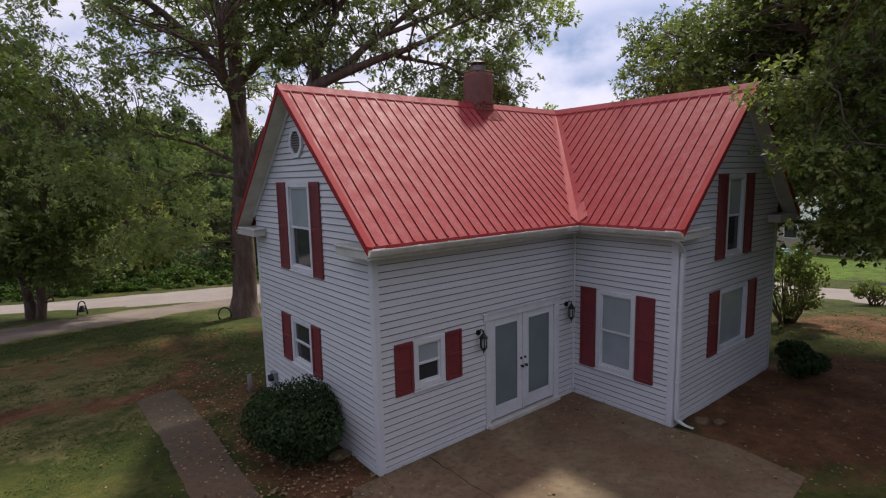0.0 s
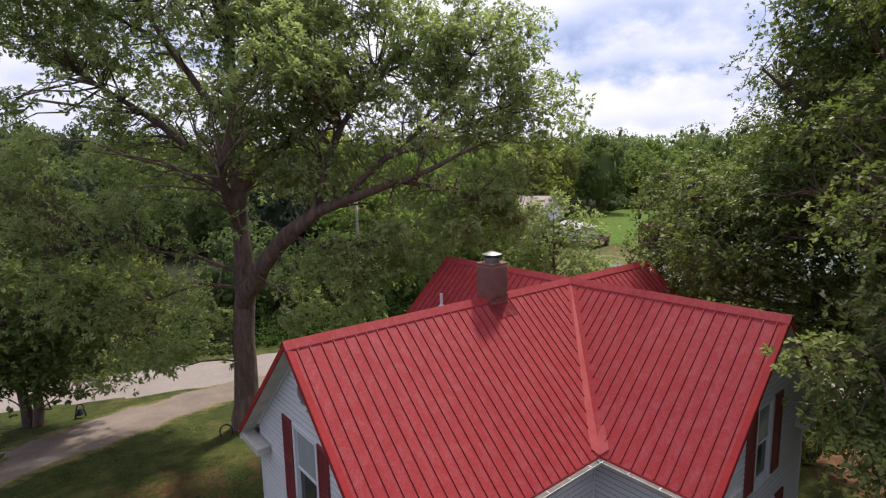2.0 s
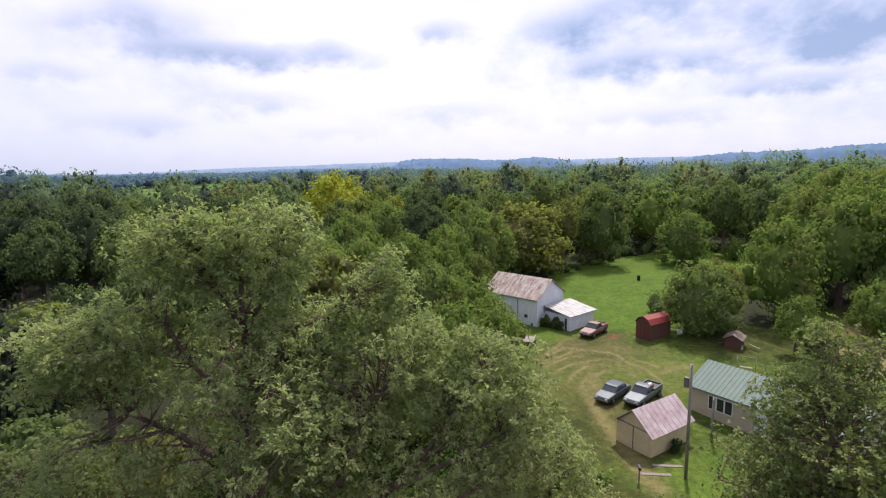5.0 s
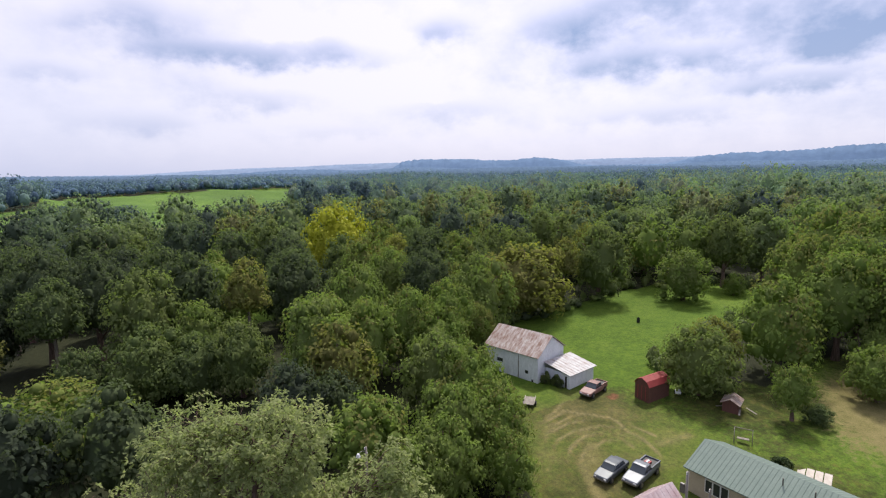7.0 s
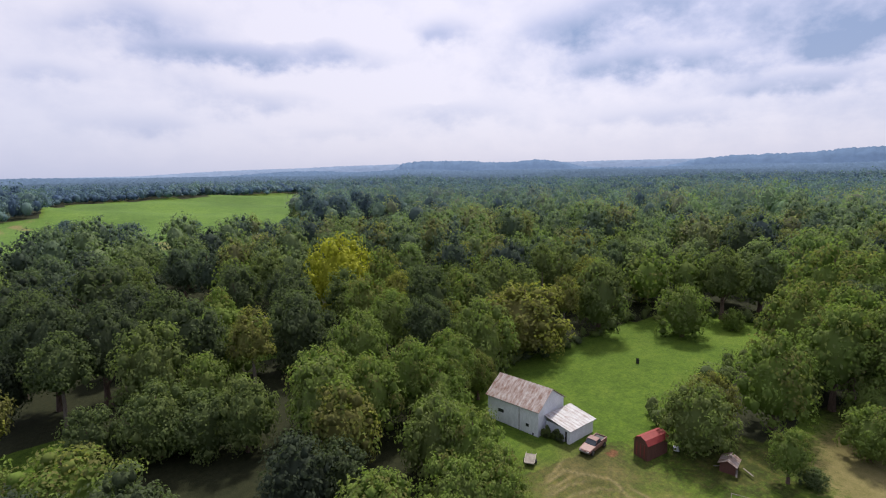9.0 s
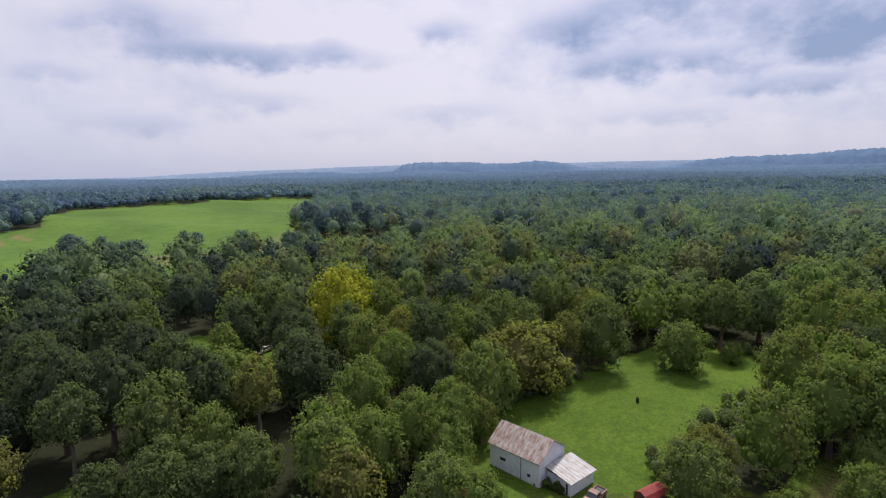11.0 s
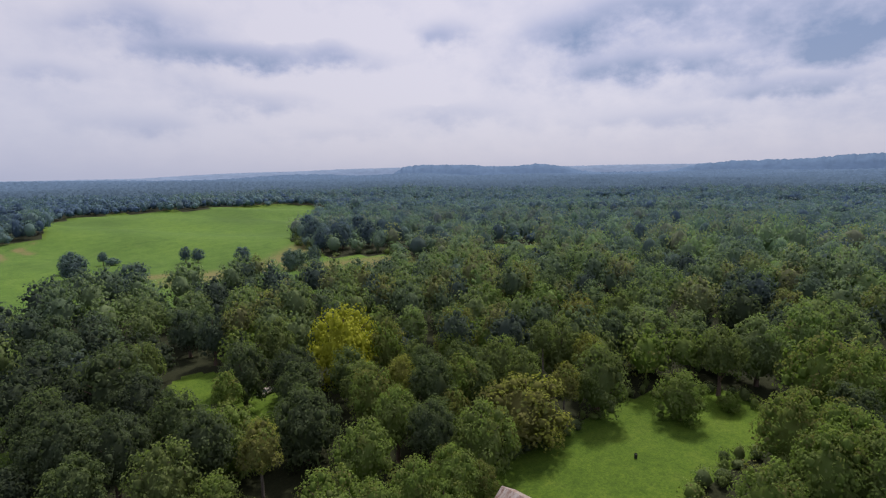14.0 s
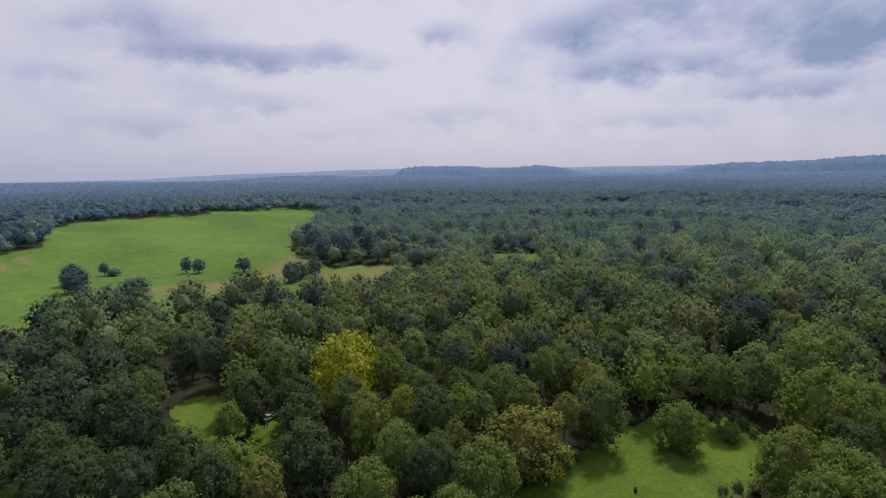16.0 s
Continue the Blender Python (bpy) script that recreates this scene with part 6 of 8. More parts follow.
big_tree("small_tree", "small open roadside tree with thin trunk", [
    [(17.3, 10.6, b0[2] - 0.15, 0.22), (17.3, 10.6, b0[2] + 1.0, 0.15), (17.25, 10.7, 2.0, 0.12), (17.2, 10.8, 4.5, 0.08), (17.2, 10.9, 7.4, 0.03)],
    [(17.28, 10.7, 1.2, 0.07), (16.1, 11.3, 2.8, 0.05), (15.0, 11.9, 4.2, 0.02)],
    [(17.28, 10.7, 1.4, 0.07), (18.4, 9.8, 2.8, 0.05), (19.6, 8.8, 4.0, 0.02)],
    [(17.2, 10.8, 3.2, 0.06), (17.9, 12.2, 5.0, 0.04), (18.4, 13.2, 6.2, 0.02)],
], [((17.2, 10.8, 6.4), (2.2, 2.2, 2.0), 0.4), ((15.7, 11.7, 4.0), (1.8, 1.6, 1.6), 0.25), ((18.7, 9.6, 3.8), (1.8, 1.6, 1.6), 0.25), ((17.4, 10.8, 2.0), (1.8, 1.8, 0.9), 0.1)],
    190, 70, 0.2, 0.75, 61, LEAF_OAK, BARK, b0, (0.3, 0.85), 0.6, 0.35)


def shrub(name, label, at, radii, cards, size, seed, mat=None, tint=(0.1, 0.7), stems=5, category="shrub", lumps=9, lump=1.0):
    """A bush: stems and leaf cards over several lumps."""
    rng = np.random.default_rng(seed)
    t = thing(name, label, category, at)
    for _ in range(stems):
        d = unit(rng, 1)[0]
        v, f = tube_arrays(curve((0.15 * d[0] * radii[0], 0.15 * d[1] * radii[1], -0.05), (d[0] * radii[0] * 0.7, d[1] * radii[1] * 0.7, radii[2] * (1.0 + 0.6 * abs(d[2]))), rng, 0, 0.15), [0.035, 0.03, 0.022, 0.014, 0.006], 5)
        link_mesh("stem", raw_mesh("stem", v, f), BARK, t)
    r = np.array(radii)
    lump_c = unit(rng, lumps) * r * (0.52 + 0.3 * (1 - lump))
    lump_r = rng.uniform(0.42, 0.62, lumps) * lump
    pick = rng.integers(0, lumps, cards)
    d = unit(rng, cards)
    p = lump_c[pick] + d * r * lump_r[pick][:, None] * rng.uniform(0.72, 1.05, cards)[:, None]
    p[:, 2] += r[2] * 0.96
    keep = p[:, 2] > 0.02
    tn = rng.uniform(tint[0], tint[1], lumps)[pick] + rng.normal(0, 0.05, cards)
    v, f, tt = leaf_cards(p[keep], d[keep], size, rng, 0.6, 0.75, tn[keep])
    link_mesh("leaves", raw_mesh("leaves", v, f, tt), mat or LEAF_MAPLE, t)
    return t


shrub("yew_bush", "dense dark clipped evergreen bush by the house corner", (-0.80, 1.45, 0.0), (0.86, 1.06, 0.70), 19000, 0.062, 71, LEAF_BUSH, (0.1, 0.7), 6, "bush", 16)
shrub("yew_bush", "low dark evergreen bush by the gable wall", (10.0, -2.98, -0.03), (0.60, 0.60, 0.42), 5200, 0.075, 72, LEAF_BUSH, (0.0, 0.5), 5, "bush", 10)
shrub("lilac_shrub", "tall loose shrub with bare stems by the road", (15.7, -0.9, gz(15.7, -0.9)), (1.35, 1.2, 1.5), 2600, 0.13, 73, LEAF_MAPLE, (0.1, 0.7), 34, lumps=44, lump=0.36)
shrub("lilac_shrub", "loose shrub near the road edge", (22.2, -2.0, gz(22.2, -2.0)), (0.9, 0.9, 0.55), 1200, 0.12, 74, LEAF_MAPLE, (0.2, 0.7), 9, lumps=16, lump=0.6)
shrub("juniper_bush", "upright dark juniper bush beside the road", (17.7, 13.6, gz(17.7, 13.6)), (1.35, 1.35, 1.9), 7000, 0.13, 75, LEAF_BUSH, (0.3, 1.1), 5, "bush", 14)


# ---- woodland trees as shared crowns ----
def crown_arrays(seed, clumps, cards, size, core=8, slim=1.0, jitter=0.36, low=-0.6, lumpy=0.2, swell=1.0, fill=0.2, pith=5, body=0.42):
    """A crown about 1 wide (radius 0.5), from z 0 to 1: rounded clumps of leaf sprays, lit on top and open
    beneath, round a close inner mass of foliage."""
    rng = np.random.default_rng(seed)
    i = np.arange(clumps) + 0.5
    dz_ = np.clip(1 - (1 - low) * i / clumps + rng.uniform(-0.12, 0.12, clumps), -0.9, 1.0)
    az = i * 2.39996 + rng.uniform(0, 6.28) + rng.uniform(-0.5, 0.5, clumps)
    flat_ = np.sqrt(np.maximum(0.0, 1 - dz_ ** 2))
    d = np.stack([flat_ * np.cos(az), flat_ * np.sin(az), dz_], 1)
    p1, p2 = rng.uniform(0, 6.28, 2)
    rad = 1 + lumpy * (0.6 * np.sin(2 * az + p1) + 0.5 * np.sin(3 * az + 3 * dz_ + p2) + rng.normal(0, 0.45, clumps))
    rad = np.clip(rad, 0.8, 1.14 - 0.10 * np.maximum(0, dz_))
    c = np.array((0, 0, 0.46)) + d * rad[:, None] * np.array((0.355 * slim, 0.355 * slim, 0.40))
    r = rng.uniform(0.105, 0.160, clumps) * swell
    axis_ = d * 0.75 + np.array((0, 0, 0.6))
    axis_ /= np.linalg.norm(axis_, axis=1, keepdims=True)
    pick = np.repeat(np.arange(clumps), cards)
    n = len(pick)
    e = unit(rng, n) + 0.72 * axis_[pick]
    e /= np.linalg.norm(e, axis=1, keepdims=True) + 1e-9
    p = c[pick] + e * (r[pick] * rng.uniform(0.66, 1.12, n))[:, None] * np.array((1.0, 1.0, 0.82))
    shade = rng.normal(0, 0.055, clumps)[pick]
    out = [leaf_cards(p, e + np.array((0, 0, 0.25)), size, rng, 0.62, jitter, shade)]
    # deeper leaves between the clumps, tinted darker: their shade put into colour
    n = int(clumps * cards * fill)
    e = unit(rng, n)
    p = np.array((0, 0, 0.46)) + e * rng.uniform(0.78, 1.02, n)[:, None] * np.array((0.36 * slim, 0.36 * slim, 0.37))
    p[:, 2] = np.maximum(p[:, 2], 0.06)
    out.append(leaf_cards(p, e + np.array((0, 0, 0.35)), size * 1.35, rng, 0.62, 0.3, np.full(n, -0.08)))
    # the close leafage within each clump and the whole crown, also shade-tinted
    bodies = [(c[k], axis_[k], r[k] * body, pith) for k in range(clumps) if pith] + [(np.array((0, 0, 0.44)), np.array((0, 0, 1.0)), (0.31 if pith else 0.34) * slim, core)]
    for at_, up_, size_, m in bodies:
        ref = np.cross(up_, (0.31, 0.82, 0.17))
        ref /= np.linalg.norm(ref)
        oth = np.cross(up_, ref)
        ang = np.arange(m) * 2 * math.pi / m + rng.uniform(0, 6)
        rows = ((0.45, -0.8), (0.98, -0.1), (0.72, 0.66), (0.10, 0.98))
        ringv = np.concatenate([at_ + size_ * (q * rng.uniform(0.85, 1.15, m)[:, None] * (np.cos(ang)[:, None] * ref + np.sin(ang)[:, None] * oth) + h * up_) for q, h in rows])
        fs = [(row * m + q, row * m + (q + 1) % m, (row + 1) * m + (q + 1) % m, (row + 1) * m + q) for row in range(3) for q in range(m)]
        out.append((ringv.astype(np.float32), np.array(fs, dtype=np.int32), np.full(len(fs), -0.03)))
    return joined(out)


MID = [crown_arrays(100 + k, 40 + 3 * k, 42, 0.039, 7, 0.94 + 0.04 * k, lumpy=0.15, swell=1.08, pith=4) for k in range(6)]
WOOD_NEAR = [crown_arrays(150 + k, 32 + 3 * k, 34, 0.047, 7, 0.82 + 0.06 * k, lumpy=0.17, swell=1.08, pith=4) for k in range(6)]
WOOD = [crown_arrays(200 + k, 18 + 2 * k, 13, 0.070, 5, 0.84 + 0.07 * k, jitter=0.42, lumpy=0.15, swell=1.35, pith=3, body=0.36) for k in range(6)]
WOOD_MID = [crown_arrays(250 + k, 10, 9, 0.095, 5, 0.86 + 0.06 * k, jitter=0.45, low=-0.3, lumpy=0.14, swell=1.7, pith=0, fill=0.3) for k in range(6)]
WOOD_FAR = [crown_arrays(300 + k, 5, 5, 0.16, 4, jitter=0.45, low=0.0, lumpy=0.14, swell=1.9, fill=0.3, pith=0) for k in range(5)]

mid_meshes = {}


def yard_tree(x, y, r, h, seed, tint, label, kindn="tree", foot=-0.04):
    """A single tree that can be told apart: trunk, limbs and a shared crown."""
    rng = random.Random(seed)
    z = gz(x, y)
    t = thing(kindn, label, "tree", (x, y, z), rng.uniform(0, 360))
    protos = MID if math.hypot(x, y) < 130 or tint > 0.95 else WOOD_NEAR
    k = seed % len(MID)
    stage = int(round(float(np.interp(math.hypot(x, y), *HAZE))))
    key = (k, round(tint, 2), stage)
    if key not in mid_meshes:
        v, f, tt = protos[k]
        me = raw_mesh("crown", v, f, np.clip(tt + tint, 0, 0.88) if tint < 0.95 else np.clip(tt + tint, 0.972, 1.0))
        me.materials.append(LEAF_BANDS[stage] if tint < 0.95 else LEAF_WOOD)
        mid_meshes[key] = me
    crown = new("crown", mid_meshes[key])
    crown.parent = t
    ch = min(h * (1.08 - foot), 2.7 * r)
    crown.matrix_local = Matrix.Translation((0, 0, h - ch)) @ Matrix.Diagonal((1.98 * r, 1.98 * r, ch, 1))
    tr = max(0.09, 0.018 * h + 0.02 * r)
    v, f = tube_arrays([(0, 0, -0.2), (0.02, 0, h * 0.12), (0.05, 0.04, h * 0.35), (0, 0.08, h * 0.6), (0.0, 0.05, h * 0.86)], [tr * 1.5, tr, tr * 0.8, tr * 0.5, tr * 0.15], 8)
    link_mesh("trunk", raw_mesh("trunk", v, f, smooth=True), BARK, t)
    for q in range(4):
        a = rng.uniform(0, 6.28)
        v, f = tube_arrays([(0.02, 0.02, h * (0.18 + 0.08 * q)), (math.cos(a) * r * 0.35, math.sin(a) * r * 0.35, h * (0.32 + 0.09 * q)), (math.cos(a) * r * 0.62, math.sin(a) * r * 0.62, h * (0.42 + 0.10 * q))], [tr * 0.5, tr * 0.3, tr * 0.1], 5)
        link_mesh("limb", raw_mesh("limb", v, f, smooth=True), BARK, t)
    return t


GREEN = "leafy green broadleaf tree at the meadow edge"
YARD_TREES = [
    # x, y, crown radius, height, tint
    (110, 49.8, 6.2, 12.6, 0.6), (122.8, 44.3, 2.7, 5.5, 0.66),
    (65.5, 25.2, 4.9, 10.4, 0.56), (72, 26.5, 3.6, 9.6, 0.8), (80, 21, 6.0, 15.5, 0.67),
    (67.2, 14.6, 2.6, 7.6, 0.64), (68.6, 12.4, 1.9, 2.6, 0.3), (80.6, 9.2, 3.8, 8.2, 0.64),
    (37, 39.5, 4.4, 11, 0.66), (43, 53.5, 4.6, 11.5, 0.66), (35, 33.5, 3.8, 10, 0.66), (39, 46, 3.6, 9, 0.62), (33, 30.5, 3.6, 9.5, 0.68),
    (29.5, 33.5, 4.4, 11, 0.62), (35, 44, 5, 12, 0.56), (25.5, 30.5, 3.8, 9.5, 0.62), (30.5, 26.8, 3, 8, 0.66), (21, 29.5, 3.8, 9, 0.6), (53.5, 56.5, 3.2, 9, 0.74),
    # low tints in the next rows put shade into the leaf colours
    (1.2, 33.6, 3.0, 6.6, 0.80), (-4.5, 38, 4.2, 7.8, 0.42), (10, 34.5, 4, 8, 0.34), (15.5, 31.5, 3.4, 7.4, 0.45), (-13, 42, 4.6, 8.5, 0.05),
    (8.9, 130.5, 9.6, 21, 0.22), (-4.5, 115.8, 5.6, 19, 0.24), (-1.9, 99.7, 6, 20, 0.18), (4.5, 95.9, 5.6, 19, 0.14), (15.4, 99.7, 6, 19, 0.28), (23.8, 94, 7.6, 15, 0.62),
    (35.1, 122.5, 6.9, 18, 0.22), (36.4, 89.5, 7.5, 17, 0.2), (62, 120.6, 9.6, 23, 1.02), (-0.1, 160.6, 6.9, 19, 0.22), (9.7, 179.1, 7, 18, 0.15), (38, 184.5, 9.5, 19, 0.42),
    (33.7, 278.3, 10.1, 18, 0.08), (14.9, 352.8, 8.6, 15, 0.1), (26.4, 192.1, 5.2, 17, 0.46), (44.3, 113.6, 5.4, 17, 0.12), (51.2, 88.2, 5.7, 18, 0.72), (60.1, 90.2, 4.1, 17, 0.88),
    (67.2, 90.8, 3.8, 18, 0.3), (50.3, 77.1, 5.3, 17, 0.6), (39.1, 71, 5.3, 16, 0.62), (51.3, 67.4, 4.4, 17, 0.2), (29.4, 65.4, 6.1, 14, 0.66), (32.9, 57.3, 5.3, 14, 0.64),
    (40.8, 58.2, 5.1, 14, 0.66), (18.1, 66.1, 4.7, 12, 0.46), (8.2, 73, 5.4, 11.5, 0.42), (13.2, 69.5, 4.8, 10, 0.36), (0.5, 76, 4.2, 9.5, 0.3), (37.7, 158.3, 5.8, 17, 0.14), (16.5, 141.5, 5, 17, 0.5), (48.7, 135.8, 6, 18, 0.5),
    (53.8, 181.1, 7.5, 18, 0.3), (70.3, 171.9, 6.1, 17, 0.55), (-6, 218, 7, 14, 0.2), (71.6, 114.4, 6.5, 18, 0.72), (86.1, 122.7, 5.9, 18, 0.6),
    (75.4, 66, 10.1, 16, 0.82), (59.9, 63.1, 6.7, 16, 0.6), (47.7, 57.1, 4.4, 14, 0.66), (107.1, 82.6, 7.6, 19, 0.52), (97.5, 63.3, 7.3, 19, 0.5),
    (131.3, 71.9, 9.9, 20, 0.54), (137.9, 60.6, 7, 19, 0.5), (130.3, 50, 5.6, 19, 0.5), (143.7, 46.2, 7.3, 20, 0.54), (159, 40.7, 8.4, 22, 0.66), (167, 33.3, 8.4, 22, 0.55),
    (93.7, 109.6, 7.5, 19, 0.76), (85.7, 83.9, 6.4, 18, 0.52), (127.3, 132.3, 7.8, 18, 0.66), (128, 79.2, 5.6, 18, 0.3), (106.3, 72.4, 4.4, 17, 0.85), (217.8, 55.6, 7.7, 18, 0.05),
    (194, 56, 7.1, 18, 0.8), (220.2, 81.1, 8.6, 18, 0.12), (134.2, 28.7, 8.8, 22, 0.68), (102.5, 24.4, 6.6, 19, 0.70), (128.3, 20.6, 7.4, 22, 0.68), (100.2, 16.3, 7.0, 20, 0.66),
    (97, 10.5, 6.4, 19, 0.6), (88, 21, 3.8, 8, 0.6), (95, 22.5, 4.4, 9, 0.52), (91, 11.5, 3.6, 8, 0.6), (108, 25, 5, 11, 0.5), (93, 17, 6.0, 18, 0.64), (33.5, 171, 6, 17, 0.2), (-3, 63, 7, 10.5, 0.7), (-12.5, 69, 6, 11, 0.6), (-13, 84, 5.2, 15, 0.8), (9.5, 83, 6.5, 18, 0.5), (15.5, 76.5, 5, 13, 0.6), (-9.5, 189, 7, 16, 0.2), (0.5, 196, 6, 15, 0.24),
    (119, 296, 6, 14, 0.25), (128, 302, 5.4, 12, 0.34), (138, 304, 6, 13, 0.2), (160, 338, 7.5, 19, 0.06), (176, 336, 8, 20, 0.1), (194, 330, 8, 20, 0.05), (212, 322, 7.6, 19, 0.08),
    (168, 370, 8, 20, 0.06), (178, 402, 8.4, 21, 0.04), (192, 428, 8, 20, 0.08), (210, 372, 8.4, 21, 0.06),
]
for k, (x, y, r, h, tn) in enumerate(YARD_TREES):
    if tn > 1:
        yard_tree(x, y, r, h, 500 + k, tn, "yellow-green tree standing out of the woods", "yellow_tree")
    else:
        yard_tree(x, y, r, h, 500 + k, tn, GREEN if x > 60 else "leafy broadleaf tree at the edge of the woods")


# spots kept free of trees, some only to clear the camera's view
TREE_GAPS = [((-1, 62), 7), ((9, 52), 8), ((14, 57), 7), ((6, 62), 6), ((11, 45), 6), ((112, 29), 9), ((103, 31), 7), ((119, 33), 6), ((92, 30), 7), ((84, 31), 6), ((76, 32), 7), ((69, 33), 6), ((88, 39), 5)]


def open_ground(x, y, margin=0.0):
    r = inside(x, y, YARD) | inside(x, y, LOT) | inside(x, y, MEADOW) | inside(x, y, FIELD) | (near_line(x, y, ROAD_LINE) < 5.5 + margin)
    for (cx, cy), rad in GLADES + TREE_GAPS:
        r |= np.hypot(x - cx, y - cy) < rad
    return r


def woods(name, protos, r0, r1, pitch, seed, radius, height, label, trunks=False, lo_az=-14.0, hi_az=96.0):
    """Trees on a jittered grid between two distances from the house, as one mass."""
    rng = np.random.default_rng(seed)
    g = np.arange(-r1, r1, pitch)
    gx, gy = [q.ravel() for q in np.meshgrid(g, g)]
    gx = gx + rng.uniform(-0.5, 0.5, gx.shape) * pitch
    gy = gy + rng.uniform(-0.5, 0.5, gy.shape) * pitch
    d = np.hypot(gx, gy)
    az = np.degrees(np.arctan2(gx, gy))
    az = np.where(az < -90, az + 360, az)
    keep = (d >= r0) & (d < r1) & (az > lo_az) & (az < hi_az) & ((lo_az > 90) | ~open_ground(gx, gy))
    x, y = gx[keep], gy[keep]
    # single trees stand where they stand
    for tx, ty, tr, th, tn in YARD_TREES:
        far = np.hypot(x - tx, y - ty) > tr * 0.75 + (6.0 if tn > 1 else 2.8)
        x, y = x[far], y[far]
    z = ground_z(x, y)
    n = len(x)
    grow = rng.beta(1.6, 1.4, n)
    rad = radius[0] + (radius[1] - radius[0]) * np.clip(grow + rng.normal(0, 0.18, n), 0, 1)
    hgt = height[0] + (height[1] - height[0]) * np.clip(grow + rng.normal(0, 0.28, n), 0, 1)
    # whole stands share a hue and a height
    stand = np.sin(x / 37 + 1.0) * np.sin(y / 29) + 0.6 * np.sin(x / 13 - y / 17)
    hgt = hgt * (1 + 0.13 * stand)
    if lo_az < 90:
        hgt = hgt * np.interp(np.hypot(x, y), [26, 40, 60, 90, 130], [0.50, 0.55, 0.75, 0.92, 1.0])
        rad = rad * np.interp(np.hypot(x, y), [26, 40, 70], [0.72, 0.8, 1.0])
        # taller timber beyond the lot
        hgt = hgt * (1 + 0.12 * np.clip((np.degrees(np.arctan2(x, y)) - 44) / 14, 0, 1) * np.interp(np.hypot(x, y), [80, 120, 350, 520], [0, 1, 1, 0]))
    tint = np.clip(0.47 + 0.14 * stand + rng.normal(0, 0.29, n), 0.0, 0.86)
    # cloud shade put into the tint of the woods between yard and field
    tint = np.clip(tint - 0.30 * np.clip((0.20 * y - x + 8) / 14, 0, 1) , 0.0, 0.80)
    turn = rng.uniform(0, 2 * math.pi, n)
    pick = rng.integers(0, len(protos), n)
    # farther trees take the leaf colours with more haze in them
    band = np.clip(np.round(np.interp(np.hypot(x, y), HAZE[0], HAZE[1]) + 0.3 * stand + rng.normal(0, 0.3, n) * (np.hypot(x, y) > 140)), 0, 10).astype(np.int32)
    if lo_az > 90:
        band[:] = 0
    vs, fs, ts, bs, at = [], [], [], [], 0
    for k, (pv, pf, pt) in enumerate(protos):
        idx = np.nonzero(pick == k)[0]
        if not len(idx):
            continue
        c, s = np.cos(turn[idx])[:, None], np.sin(turn[idx])[:, None]
        q = np.empty((len(idx), len(pv), 3), dtype=np.float32)
        q[:, :, 0] = (pv[None, :, 0] * c - pv[None, :, 1] * s) * (2 * rad[idx])[:, None] + x[idx][:, None]
        q[:, :, 1] = (pv[None, :, 0] * s + pv[None, :, 1] * c) * (2 * rad[idx])[:, None] + y[idx][:, None]
        deep = np.where(np.hypot(x[idx], y[idx]) > 290, hgt[idx] * 0.97, np.minimum(hgt[idx] * 0.95, rad[idx] * 2.5))[:, None]
        q[:, :, 2] = hgt[idx][:, None] + (pv[None, :, 2] - 1.0) * deep + z[idx][:, None]
        f = pf[None] + (np.arange(len(idx)) * len(pv))[:, None, None] + at
        vs.append(q.reshape(-1, 3))
        fs.append(f.reshape(-1, pf.shape[1]))
        ts.append(np.clip(pt[None] + tint[idx][:, None], 0, 0.86).ravel())
        bs.append(np.repeat(band[idx], len(pf)))
        at += len(idx) * len(pv)
    me = raw_mesh(name, np.concatenate(vs), np.concatenate(fs), np.concatenate(ts))
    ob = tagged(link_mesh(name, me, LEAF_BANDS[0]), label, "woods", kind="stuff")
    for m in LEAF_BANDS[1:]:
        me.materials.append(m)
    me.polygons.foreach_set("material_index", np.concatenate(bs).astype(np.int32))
    if trunks:
        tv, tf, at = [], [], 0
        for k in np.nonzero(np.hypot(x, y) < 190)[0]:
            r = 0.16 + 0.05 * rad[k] * 0.5
            v, f = tube_arrays([(x[k], y[k], z[k] - 0.3), (x[k] + 0.1, y[k], z[k] + hgt[k] * 0.3), (x[k], y[k] + 0.1, z[k] + hgt[k] * 0.75)], [r * 1.3, r, r * 0.4], 6)
            tv += v
            tf += [tuple(i + at for i in q) for q in f]
            at += len(v)
        tagged(link_mesh("woodland_trunks", raw_mesh("woodland_trunks", tv, tf, smooth=True), BARK_PALE), "bare trunks of the woodland trees", "woods", kind="stuff")
    return n


woods("near_woods", WOOD_NEAR, 26, 130, 8.6, 401, (3.6, 6.2), (11.0, 20.0), "dense mixed broadleaf woods in full leaf", True, -9, 85)
woods("middle_woods", WOOD, 130, 290, 9.8, 402, (3.8, 7.0), (10.0, 21.0), "dense mixed broadleaf woods beyond the meadow", False, -5, 82)
woods("outer_woods", WOOD_MID, 290, 640, 11.6, 405, (4.4, 8.2), (9.0, 21.5), "dense broadleaf woods on rolling land", False, -4, 81)
woods("far_woods", WOOD_FAR, 640, 1250, 14.4, 403, (6.5, 10.5), (10.0, 21.0), "dense broadleaf woods stretching into the distance", False, -3, 81)
# trees added mostly out of view, to cut sky light on the house
woods("unseen_woods_behind", WOOD_MID, 17, 62, 8.0, 404, (4.4, 6.0), (7.5, 10.5), "unseen broadleaf trees added round the yard for shade", False, 150, 262)
woods("added_woods_beside", WOOD, 12.5, 62, 7.6, 406, (4.2, 5.4), (10.0, 14.0), "broadleaf trees added beside the yard for shade", False, 106, 150)


